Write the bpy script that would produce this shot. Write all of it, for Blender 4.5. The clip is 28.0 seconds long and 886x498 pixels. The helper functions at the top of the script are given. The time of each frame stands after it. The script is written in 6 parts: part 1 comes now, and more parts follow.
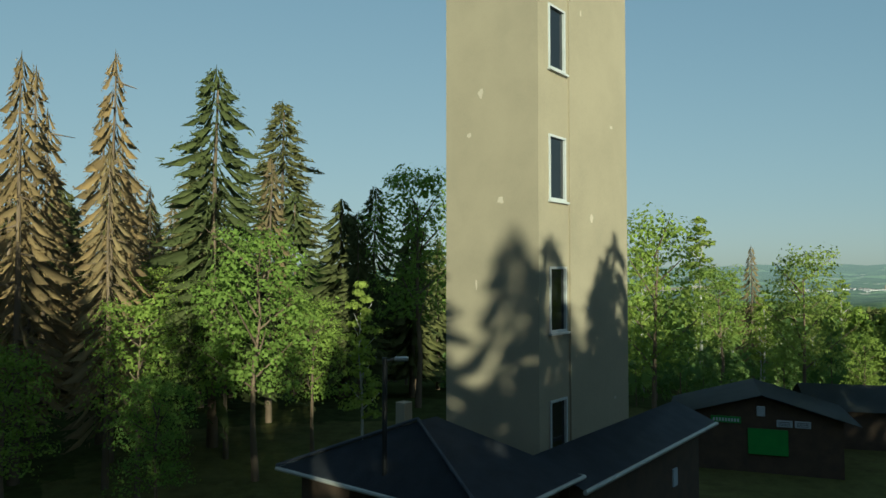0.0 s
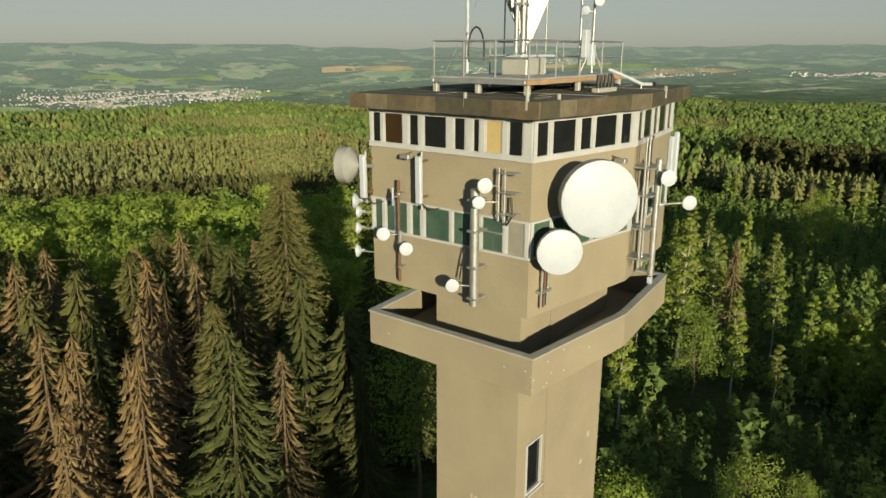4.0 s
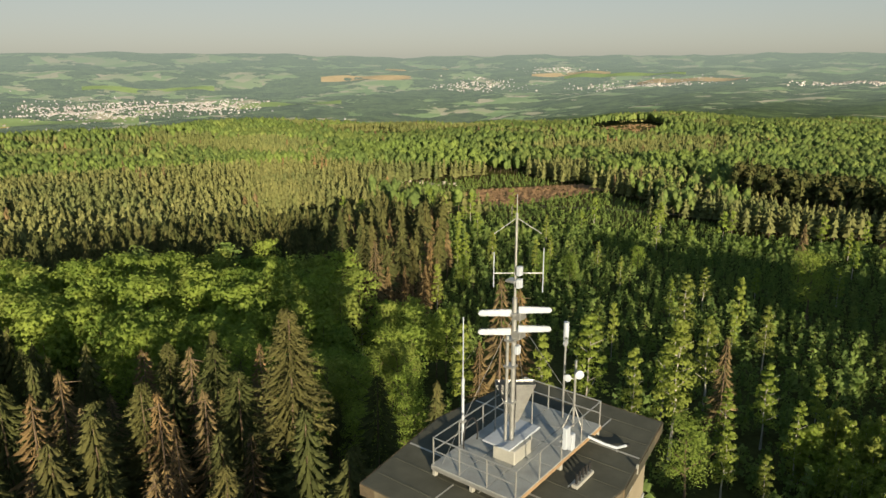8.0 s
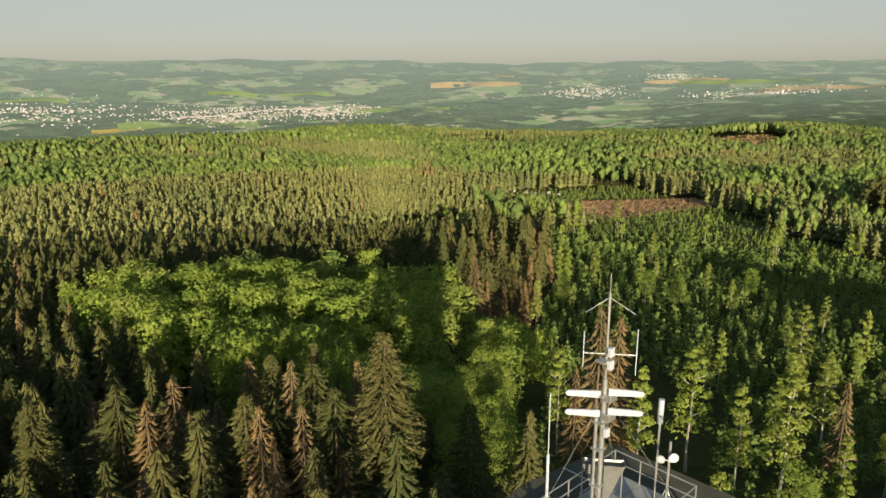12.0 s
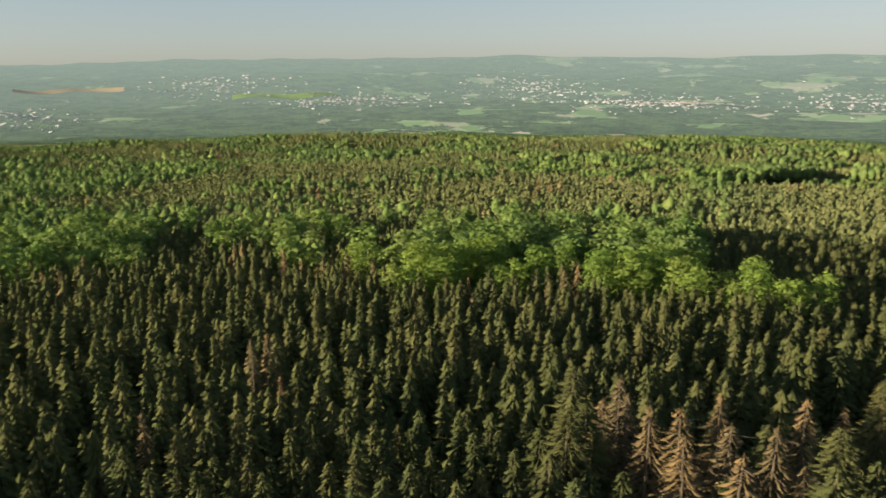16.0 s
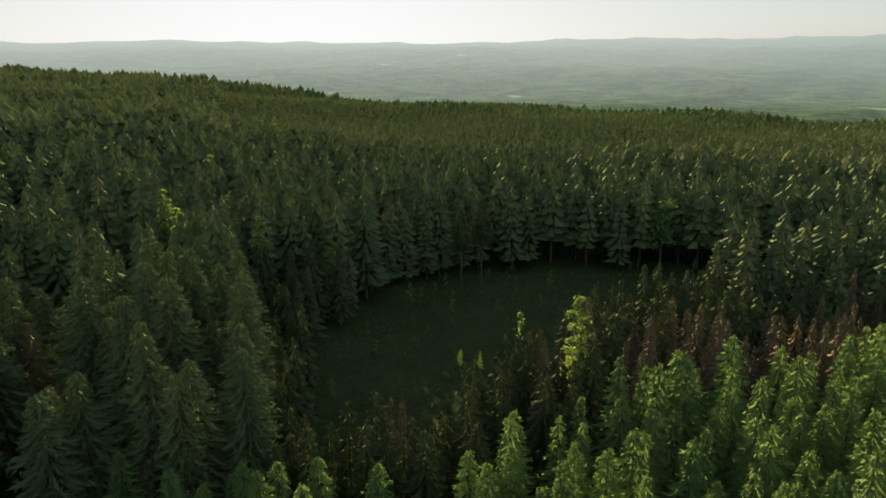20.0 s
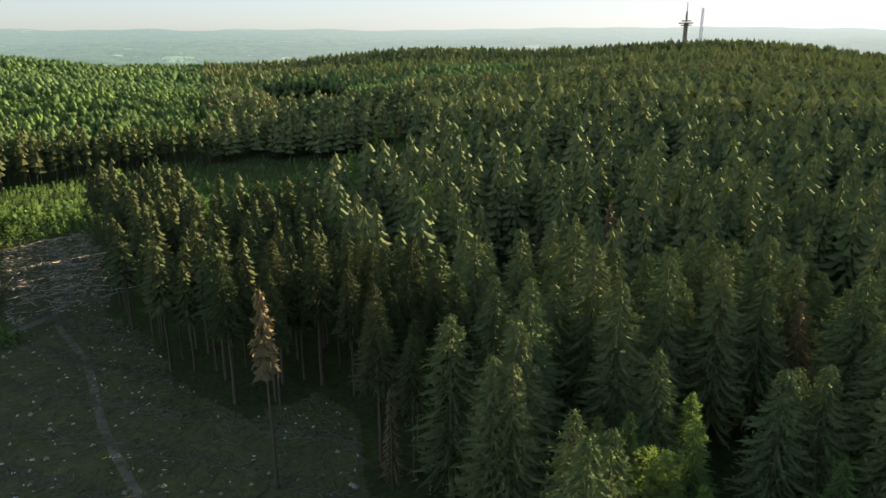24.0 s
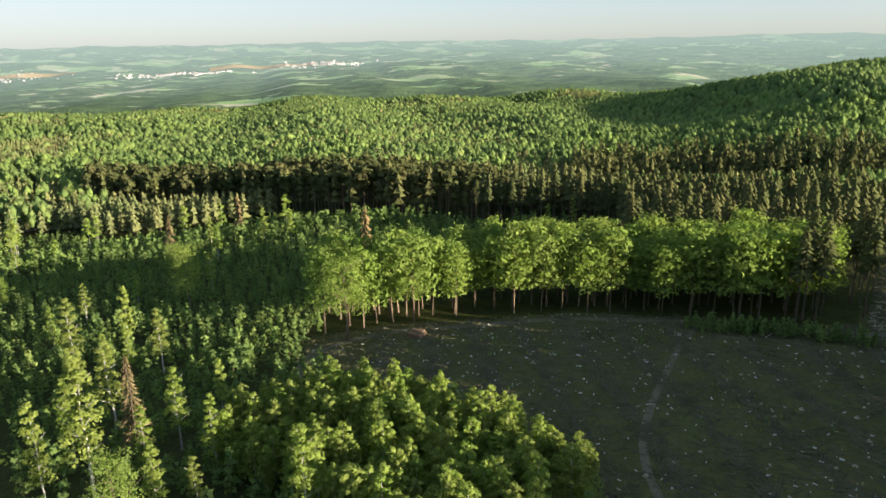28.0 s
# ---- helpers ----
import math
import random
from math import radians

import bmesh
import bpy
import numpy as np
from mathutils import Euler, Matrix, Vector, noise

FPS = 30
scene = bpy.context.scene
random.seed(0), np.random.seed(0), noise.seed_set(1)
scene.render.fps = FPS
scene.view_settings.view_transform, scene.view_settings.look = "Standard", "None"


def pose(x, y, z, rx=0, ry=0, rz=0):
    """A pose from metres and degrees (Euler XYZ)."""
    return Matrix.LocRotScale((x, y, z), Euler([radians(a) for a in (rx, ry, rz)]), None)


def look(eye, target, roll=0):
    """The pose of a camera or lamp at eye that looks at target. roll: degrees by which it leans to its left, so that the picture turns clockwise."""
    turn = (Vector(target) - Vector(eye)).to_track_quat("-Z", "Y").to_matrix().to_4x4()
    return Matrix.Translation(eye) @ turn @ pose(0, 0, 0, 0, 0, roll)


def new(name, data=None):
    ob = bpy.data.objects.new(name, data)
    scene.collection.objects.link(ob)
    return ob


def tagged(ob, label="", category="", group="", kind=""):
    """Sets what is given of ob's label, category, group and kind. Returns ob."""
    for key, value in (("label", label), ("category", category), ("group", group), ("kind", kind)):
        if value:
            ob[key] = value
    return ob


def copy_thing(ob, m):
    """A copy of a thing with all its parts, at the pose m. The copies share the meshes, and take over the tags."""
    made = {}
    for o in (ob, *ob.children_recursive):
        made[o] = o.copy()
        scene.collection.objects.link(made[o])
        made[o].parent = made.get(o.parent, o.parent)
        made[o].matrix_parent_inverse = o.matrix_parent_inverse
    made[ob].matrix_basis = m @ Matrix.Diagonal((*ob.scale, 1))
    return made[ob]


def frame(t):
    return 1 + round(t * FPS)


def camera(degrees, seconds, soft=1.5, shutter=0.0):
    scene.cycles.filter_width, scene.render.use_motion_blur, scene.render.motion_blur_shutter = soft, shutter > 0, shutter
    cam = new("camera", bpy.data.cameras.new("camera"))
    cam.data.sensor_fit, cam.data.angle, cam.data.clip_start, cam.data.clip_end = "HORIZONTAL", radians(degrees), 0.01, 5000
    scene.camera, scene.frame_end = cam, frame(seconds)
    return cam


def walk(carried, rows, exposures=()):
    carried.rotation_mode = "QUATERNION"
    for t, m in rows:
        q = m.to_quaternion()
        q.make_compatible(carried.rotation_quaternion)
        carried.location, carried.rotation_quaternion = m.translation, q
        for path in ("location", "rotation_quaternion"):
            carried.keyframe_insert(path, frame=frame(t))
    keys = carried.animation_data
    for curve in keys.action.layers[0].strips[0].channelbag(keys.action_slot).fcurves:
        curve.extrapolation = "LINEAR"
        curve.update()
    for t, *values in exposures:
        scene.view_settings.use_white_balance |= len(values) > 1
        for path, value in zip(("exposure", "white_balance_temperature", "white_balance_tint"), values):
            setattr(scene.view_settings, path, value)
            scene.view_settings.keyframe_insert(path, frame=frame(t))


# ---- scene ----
cam = camera(64.2, 28.0, shutter=0.1)
PATH = [
    (0.0, pose(-0.26, 0.13, 9.75, 92.00, 0, 0.00) @ pose(0, 0, 0, 0, 0, 0.00)),
    (0.5, pose(-0.16, 0.26, 12.95, 92.00, 0, 0.00) @ pose(0, 0, 0, 0, 0, 0.00)),
    (1.0, pose(-0.16, 0.16, 18.33, 87.53, 0, 0.00) @ pose(0, 0, 0, 0, 0, 0.00)),
    (1.5, pose(-0.07, 0.05, 26.21, 76.09, 0, 0.05) @ pose(0, 0, 0, 0, 0, 0.10)),
    (2.0, pose(0.05, -0.05, 29.63, 74.96, 0, 0.07) @ pose(0, 0, 0, 0, 0, 0.14)),
    (2.5, pose(0.07, -0.07, 31.68, 74.70, 0, 0.07) @ pose(0, 0, 0, 0, 0, 0.15)),
    (3.0, pose(0.07, -0.10, 33.80, 74.60, 0, 0.05) @ pose(0, 0, 0, 0, 0, 0.15)),
    (3.5, pose(0.08, -0.10, 36.02, 74.35, 0, 0.05) @ pose(0, 0, 0, 0, 0, 0.10)),
    (4.0, pose(0.08, -0.13, 38.26, 74.20, 0, 0.05) @ pose(0, 0, 0, 0, 0, 0.00)),
    (4.5, pose(0.07, -0.13, 40.26, 74.23, 0, 0.05) @ pose(0, 0, 0, 0, 0, -0.10)),
    (6.5, pose(0.03, 0.13, 47.16, 74.45, 0, 0.03) @ pose(0, 0, 0, 0, 0, -0.19)),
    (7.0, pose(0.05, 0.20, 48.66, 74.51, 0, 0.03) @ pose(0, 0, 0, 0, 0, -0.20)),
    (7.5, pose(0.09, 0.26, 50.24, 74.56, 0, 0.03) @ pose(0, 0, 0, 0, 0, -0.18)),
    (8.0, pose(0.14, 0.33, 51.71, 74.70, 0, 0.00) @ pose(0, 0, 0, 0, 0, -0.15)),
    (8.5, pose(0.17, 0.45, 52.71, 74.80, 0, 0.00) @ pose(0, 0, 0, 0, 0, -0.18)),
    (9.0, pose(0.20, 0.52, 53.27, 74.80, 0, -0.02) @ pose(0, 0, 0, 0, 0, -0.22)),
    (9.5, pose(0.36, 0.98, 53.33, 75.00, 0, 1.46) @ pose(0, 0, 0, 0, 0, -0.22)),
    (10.0, pose(0.48, 1.30, 53.39, 75.02, 0, 2.43) @ pose(0, 0, 0, 0, 0, -0.25)),
    (10.5, pose(0.51, 1.37, 53.50, 75.06, 0, 3.86) @ pose(0, 0, 0, 0, 0, -0.22)),
    (11.0, pose(0.55, 1.43, 53.61, 75.10, 0, 5.42) @ pose(0, 0, 0, 0, 0, -0.25)),
    (11.5, pose(0.55, 1.46, 53.69, 75.14, 0, 6.79) @ pose(0, 0, 0, 0, 0, -0.25)),
    (13.5, pose(0.57, 1.43, 54.02, 75.34, 0, 18.15) @ pose(0, 0, 0, 0, 0, -0.30)),
    (14.0, pose(0.59, 1.43, 54.11, 75.31, 0, 22.27) @ pose(0, 0, 0, 0, 0, -0.24)),
    (14.5, pose(0.59, 1.43, 54.16, 75.29, 0, 25.98) @ pose(0, 0, 0, 0, 0, -0.23)),
    (15.0, pose(0.59, 1.43, 54.21, 75.46, 0, 37.78) @ pose(0, 0, 0, 0, 0, -0.29)),
    (15.5, pose(0.59, 1.43, 54.21, 75.55, 0, 60.15) @ pose(0, 0, 0, 0, 0, -0.62)),
    (16.0, pose(0.59, 1.43, 54.21, 75.59, 0, 82.88) @ pose(0, 0, 0, 0, 0, -0.60)),
    (16.5, pose(0.59, 1.43, 54.21, 75.41, 0, 103.40) @ pose(0, 0, 0, 0, 0, -0.50)),
    (17.0, pose(0.59, 1.43, 54.21, 75.05, 0, 119.68) @ pose(0, 0, 0, 0, 0, -0.54)),
    (17.5, pose(0.59, 1.43, 54.21, 74.73, 0, 132.80) @ pose(0, 0, 0, 0, 0, -0.60)),
    (18.0, pose(0.59, 1.43, 54.21, 74.34, 0, 145.39) @ pose(0, 0, 0, 0, 0, -0.50)),
    (18.5, pose(0.59, 1.43, 54.21, 74.07, 0, 155.57) @ pose(0, 0, 0, 0, 0, -0.40)),
    (19.0, pose(0.59, 1.43, 54.21, 73.75, 0, 164.43) @ pose(0, 0, 0, 0, 0, -0.32)),
    (19.5, pose(0.59, 1.43, 54.21, 73.50, 0, 173.40) @ pose(0, 0, 0, 0, 0, -0.27)),
    (20.0, pose(0.59, 1.43, 54.21, 73.30, 0, 182.70) @ pose(0, 0, 0, 0, 0, -0.30)),
    (20.5, pose(0.59, 1.43, 54.21, 73.20, 0, 190.80) @ pose(0, 0, 0, 0, 0, -0.30)),
    (21.0, pose(0.59, 1.43, 54.21, 73.05, 0, 199.20) @ pose(0, 0, 0, 0, 0, -0.35)),
    (21.5, pose(0.59, 1.43, 54.21, 72.90, 0, 206.81) @ pose(0, 0, 0, 0, 0, -0.43)),
    (23.5, pose(0.59, 1.43, 54.21, 72.79, 0, 236.28) @ pose(0, 0, 0, 0, 0, -0.60)),
    (24.0, pose(0.59, 1.43, 54.21, 72.89, 0, 243.75) @ pose(0, 0, 0, 0, 0, -0.65)),
    (24.5, pose(0.59, 1.43, 54.21, 72.92, 0, 250.96) @ pose(0, 0, 0, 0, 0, -0.65)),
    (25.0, pose(0.59, 1.43, 54.21, 72.95, 0, 258.15) @ pose(0, 0, 0, 0, 0, -0.60)),
    (25.5, pose(0.59, 1.43, 54.21, 73.02, 0, 264.79) @ pose(0, 0, 0, 0, 0, -0.55)),
    (26.0, pose(0.59, 1.43, 54.21, 73.11, 0, 271.88) @ pose(0, 0, 0, 0, 0, -0.59)),
    (26.5, pose(0.59, 1.43, 54.21, 73.25, 0, 281.55) @ pose(0, 0, 0, 0, 0, -0.65)),
    (27.0, pose(0.59, 1.43, 54.21, 73.52, 0, 292.17) @ pose(0, 0, 0, 0, 0, -0.68)),
    (27.5, pose(0.59, 1.43, 54.21, 73.70, 0, 302.26) @ pose(0, 0, 0, 0, 0, -0.61)),
    (28.0, pose(0.59, 1.43, 54.21, 73.87, 0, 310.37) @ pose(0, 0, 0, 0, 0, -0.54)),
]
EXPOSURES = [(0.0, 0.78, 5650, -11), (0.6, 0.52, 5850, -11), (1.0, 0.34, 6150, -5), (1.5, 0.42, 6650, -1), (2.0, 0.6, 6800, 1), (4.0, 0.62, 6850, 4), (8.0, 0.93, 7000, 9), (14.0, 1.0, 7050, 10), (17.0, 1.25, 6300, 11), (19.0, 1.3, 6250, 11), (21.5, 1.24, 6250, 11), (24.0, 1.72, 6100, 13), (26.0, 1.92, 6050, 13), (28.0, 1.71, 6200, 12)]
walk(cam, PATH, EXPOSURES)

# ---- light ----
SUN_AZ, SUN_EL = 193.5, 11.0          # turn from +y towards -x, and height, in degrees
sun_dir = Vector((-math.sin(radians(SUN_AZ)) * math.cos(radians(SUN_EL)), math.cos(radians(SUN_AZ)) * math.cos(radians(SUN_EL)), math.sin(radians(SUN_EL))))
world = bpy.data.worlds.new("evening_sky")
scene.world = world
world.use_nodes = True
wn = world.node_tree.nodes
wn.clear()
w_out, w_bg, w_sky = wn.new("ShaderNodeOutputWorld"), wn.new("ShaderNodeBackground"), wn.new("ShaderNodeTexSky")
w_sky.sky_type, w_sky.sun_disc = "NISHITA", False
w_sky.sun_elevation, w_sky.sun_rotation = radians(SUN_EL), math.atan2(sun_dir.x, sun_dir.y)
w_sky.altitude, w_sky.air_density, w_sky.dust_density, w_sky.ozone_density = 500, 1.0, 0.8, 2.0
w_bg.inputs["Strength"].default_value = 0.138
w_soft = wn.new("ShaderNodeHueSaturation")
w_soft.inputs["Saturation"].default_value = 0.84
world.node_tree.links.new(w_sky.outputs[0], w_soft.inputs["Color"])
w_tint = wn.new("ShaderNodeMix")
w_tint.data_type, w_tint.blend_type = "RGBA", "MULTIPLY"
w_tint.inputs[0].default_value, w_tint.inputs[7].default_value = 1.0, (0.865, 0.99, 1.10, 1)
world.node_tree.links.new(w_soft.outputs[0], w_tint.inputs[6])
# hazy air: the glare round the sun levels off
w_part, w_one, w_div = (wn.new("ShaderNodeVectorMath") for _ in range(3))
w_part.operation, w_one.operation, w_div.operation = "SCALE", "ADD", "DIVIDE"
w_part.inputs["Scale"].default_value, w_one.inputs[1].default_value = 0.32, (1, 1, 1)
world.node_tree.links.new(w_tint.outputs[2], w_part.inputs[0])
world.node_tree.links.new(w_part.outputs[0], w_one.inputs[0])
world.node_tree.links.new(w_tint.outputs[2], w_div.inputs[0])
world.node_tree.links.new(w_one.outputs[0], w_div.inputs[1])
world.node_tree.links.new(w_div.outputs[0], w_bg.inputs[0])
world.node_tree.links.new(w_bg.outputs[0], w_out.inputs[0])
sun = new("sun", bpy.data.lights.new("sun", "SUN"))
sun.data.energy, sun.data.angle, sun.data.color = 5.0, radians(0.6), (1.0, 0.86, 0.64)
sun.matrix_world = look((0, 0, 200), Vector((0, 0, 200)) - sun_dir)


# ---- materials ----
def mat(name):
    m = bpy.data.materials.new(name)
    m.use_nodes = True
    nt = m.node_tree
    return m, nt, nt.nodes["Principled BSDF"], nt.nodes["Material Output"]


def node(nt, kind, **sets):
    n = nt.nodes.new(kind)
    for k, v in sets.items():
        n.inputs[k.replace("_", " ")].default_value = v
    return n


def ramp(nt, fac, stops):
    r = nt.nodes.new("ShaderNodeValToRGB")
    while len(r.color_ramp.elements) < len(stops):
        r.color_ramp.elements.new(0.5)
    for e, (p, c) in zip(r.color_ramp.elements, stops):
        e.position, e.color = p, (*c, 1)
    nt.links.new(fac, r.inputs[0])
    return r.outputs[0]


def noise_of(nt, scale, detail=4.0, rough=0.6, coord="Object"):
    tc = nt.nodes.new("ShaderNodeTexCoord")
    n = node(nt, "ShaderNodeTexNoise", Scale=scale, Detail=detail, Roughness=rough)
    nt.links.new(tc.outputs[coord], n.inputs["Vector"])
    return n.outputs[0]


def mix_rgb(nt, fac, a, b, mode="MIX"):
    m = nt.nodes.new("ShaderNodeMix")
    m.data_type, m.blend_type = "RGBA", mode
    for sock, v in ((m.inputs[0], fac), (m.inputs[6], a), (m.inputs[7], b)):
        if isinstance(v, (int, float)):
            sock.default_value = v
        elif isinstance(v, tuple):
            sock.default_value = (*v, 1)
        else:
            nt.links.new(v, sock)
    return m.outputs[2]


def bump(nt, bsdf, height, strength, dist=0.05):
    b = node(nt, "ShaderNodeBump", Strength=strength, Distance=dist)
    nt.links.new(height, b.inputs["Height"])
    nt.links.new(b.outputs[0], bsdf.inputs["Normal"])


def surface(name, base, dark=None, rough=0.8, metal=0.0, scale=3.0, fine=40.0, relief=0.15):
    """A plain surface with stains at one scale and grain at another."""
    m, nt, bs, out = mat(name)
    dark = dark or tuple(c * 0.7 for c in base)
    big, small = noise_of(nt, scale), noise_of(nt, fine, 2.0)
    c = ramp(nt, big, [(0.3, dark), (0.65, base)])
    c = mix_rgb(nt, 0.25, c, ramp(nt, small, [(0.3, tuple(v * 0.7 for v in base)), (0.7, tuple(min(1, v * 1.15) for v in base))]))
    nt.links.new(c, bs.inputs["Base Color"])
    bs.inputs["Roughness"].default_value, bs.inputs["Metallic"].default_value = rough, metal
    if rough > 0.94:
        bs.inputs["Specular IOR Level"].default_value = 0.1
    if relief:
        bump(nt, bs, small, relief, 0.02)
    return m


def leafage(name, tones, through_light=0.35):
    """Thin leaves or needles: matt, partly letting light through; every tree and every spray has its own tone."""
    m, nt, bs, out = mat(name)
    nt.nodes.remove(bs)
    at = nt.nodes.new("ShaderNodeAttribute")
    at.attribute_name = "tint"
    info, geo = nt.nodes.new("ShaderNodeObjectInfo"), nt.nodes.new("ShaderNodeNewGeometry")
    add = nt.nodes.new("ShaderNodeMath")
    add.operation = "ADD"
    nt.links.new(at.outputs["Fac"], add.inputs[0])
    nt.links.new(info.outputs["Random"], add.inputs[1])
    fr = nt.nodes.new("ShaderNodeMath")
    fr.operation = "FRACT"
    nt.links.new(add.outputs[0], fr.inputs[0])
    tree = ramp(nt, fr.outputs[0], [(i / (len(tones) - 1), t) for i, t in enumerate(tones)])
    isl = ramp(nt, geo.outputs["Random Per Island"], [(0.0, (0.8, 0.8, 0.8)), (1.0, (1.2, 1.18, 1.08))])
    col = mix_rgb(nt, 1.0, tree, isl, "MULTIPLY")
    d, t = nt.nodes.new("ShaderNodeBsdfDiffuse"), nt.nodes.new("ShaderNodeBsdfTranslucent")
    nt.links.new(col, d.inputs[0])
    nt.links.new(mix_rgb(nt, 1.0, col, (1.1, 1.15, 0.7), "MULTIPLY"), t.inputs[0])
    mx = node(nt, "ShaderNodeMixShader", Fac=through_light)
    nt.links.new(d.outputs[0], mx.inputs[1])
    nt.links.new(t.outputs[0], mx.inputs[2])
    nt.links.new(mx.outputs[0], out.inputs[0])
    return m


M_SPRUCE = leafage("spruce_needles", [(0.071, 0.084, 0.033), (0.086, 0.095, 0.037), (0.104, 0.105, 0.042), (0.073, 0.088, 0.036), (0.11, 0.106, 0.044)], 0.14)
M_DEAD = leafage("dead_needles", [(0.185, 0.135, 0.07), (0.23, 0.16, 0.08), (0.15, 0.117, 0.064), (0.205, 0.157, 0.085)], 0.15)
M_BEECH = leafage("beech_leaves", [(0.195, 0.275, 0.06), (0.235, 0.30, 0.07), (0.16, 0.24, 0.056), (0.245, 0.295, 0.08)], 0.42)
# Far beeches: the same leaves in duller tones, haze put into the colour.
M_BEECH_HAZED = leafage("hazed_beech_leaves", [(0.15, 0.225, 0.066), (0.19, 0.26, 0.074), (0.12, 0.18, 0.062), (0.20, 0.255, 0.08), (0.135, 0.20, 0.064)], 0.3)
# Old spruces; also far spruces, lightened to put haze into the colour.
M_SPRUCE_OLD_HAZED = leafage("old_and_hazed_spruce_needles", [(0.132, 0.155, 0.062), (0.154, 0.17, 0.068), (0.17, 0.176, 0.073), (0.118, 0.144, 0.062)], 0.1)
M_BIRCH = leafage("birch_leaves", [(0.215, 0.295, 0.066), (0.265, 0.325, 0.08), (0.225, 0.265, 0.076)], 0.5)
M_LARCH = leafage("larch_needles", [(0.205, 0.275, 0.088), (0.24, 0.30, 0.095), (0.18, 0.25, 0.082), (0.245, 0.285, 0.098)], 0.42)
M_BUSH = leafage("thicket_leaves", [(0.15, 0.225, 0.072), (0.2, 0.275, 0.085), (0.12, 0.185, 0.066), (0.225, 0.285, 0.09)], 0.42)
M_BARK = surface("bark", (0.17, 0.125, 0.085), (0.09, 0.07, 0.05), 0.95, 0, 2.0, 14.0, 0.5)
M_PINE_BARK = surface("pine_bark", (0.21, 0.14, 0.088), (0.13, 0.09, 0.062), 0.95, 0, 1.0, 12.0, 0.4)
M_BIRCH_BARK = surface("birch_bark", (0.55, 0.52, 0.46), (0.12, 0.11, 0.10), 0.85, 0, 2.5, 20.0, 0.2)
M_CONCRETE = surface("weathered_concrete", (0.268, 0.233, 0.162), (0.215, 0.187, 0.13), 0.85, 0, 0.55, 30.0, 0.12)
M_DARK_GLASS = surface("dark_glass", (0.012, 0.014, 0.016), (0.008, 0.009, 0.01), 0.06, 0, 2.0, 5.0, 0)
M_WHITE = surface("white_paint", (0.39, 0.435, 0.49), (0.335, 0.375, 0.42), 0.5, 0, 2.0, 30.0, 0.03)
M_FELT = surface("roofing_felt", (0.10, 0.102, 0.08), (0.066, 0.068, 0.054), 0.95, 0, 1.0, 60.0, 0.3)
M_ROOF = surface("slate_roof", (0.05, 0.055, 0.065), (0.03, 0.033, 0.04), 0.8, 0, 1.5, 20.0, 0.3)
M_STEEL = surface("galvanised_steel", (0.42, 0.43, 0.42), (0.30, 0.31, 0.30), 0.45, 0.7, 4.0, 50.0, 0.05)
M_WOOD_DARK = surface("dark_timber", (0.07, 0.045, 0.028), (0.04, 0.028, 0.02), 0.85, 0, 2.0, 20.0, 0.3)


def soil(name, tones, scale):
    m, nt, bs, out = mat(name)
    a, b = noise_of(nt, scale, 6.0, 0.65), noise_of(nt, scale * 14, 5.0, 0.7)
    c = mix_rgb(nt, 0.5, ramp(nt, a, [(0.3, tones[0]), (0.5, tones[1]), (0.7, tones[2])]), ramp(nt, b, [(0.3, tones[0]), (0.6, tones[2])]))
    nt.links.new(c, bs.inputs["Base Color"])
    bs.inputs["Roughness"].default_value, bs.inputs["Specular IOR Level"].default_value = 1.0, 0.0
    bump(nt, bs, b, 0.6, 0.3)
    return m


FLOOR_TONES = [(0.028, 0.03, 0.012), (0.05, 0.053, 0.02), (0.085, 0.095, 0.03)]
CUT_TONES = [(0.040, 0.038, 0.015), (0.123, 0.100, 0.042), (0.112, 0.122, 0.039)]


def forest_floor():
    """Leaf litter and moss, giving way to bare soil where the wood has been felled."""
    m, nt, bs, out = mat("forest_floor")
    a, b = noise_of(nt, 0.07, 6.0, 0.65), noise_of(nt, 1.0, 5.0, 0.7)
    looks = []
    for tones in (FLOOR_TONES, CUT_TONES):
        looks.append(mix_rgb(nt, 0.5, ramp(nt, a, [(0.3, tones[0]), (0.5, tones[1]), (0.7, tones[2])]), ramp(nt, b, [(0.3, tones[0]), (0.6, tones[2])])))
    at = nt.nodes.new("ShaderNodeAttribute")
    at.attribute_name = "cleared"
    sm = nt.nodes.new("ShaderNodeMath")
    sm.operation = "ADD"
    nt.links.new(at.outputs["Fac"], sm.inputs[0])
    nt.links.new(b, sm.inputs[1])
    nt.links.new(mix_rgb(nt, ramp(nt, sm.outputs[0], [(0.85, (0, 0, 0)), (1.0, (1, 1, 1))]), looks[0], looks[1]), bs.inputs["Base Color"])
    bs.inputs["Roughness"].default_value, bs.inputs["Specular IOR Level"].default_value = 1.0, 0.0
    bump(nt, bs, b, 0.6, 0.3)
    return m


M_FLOOR = forest_floor()


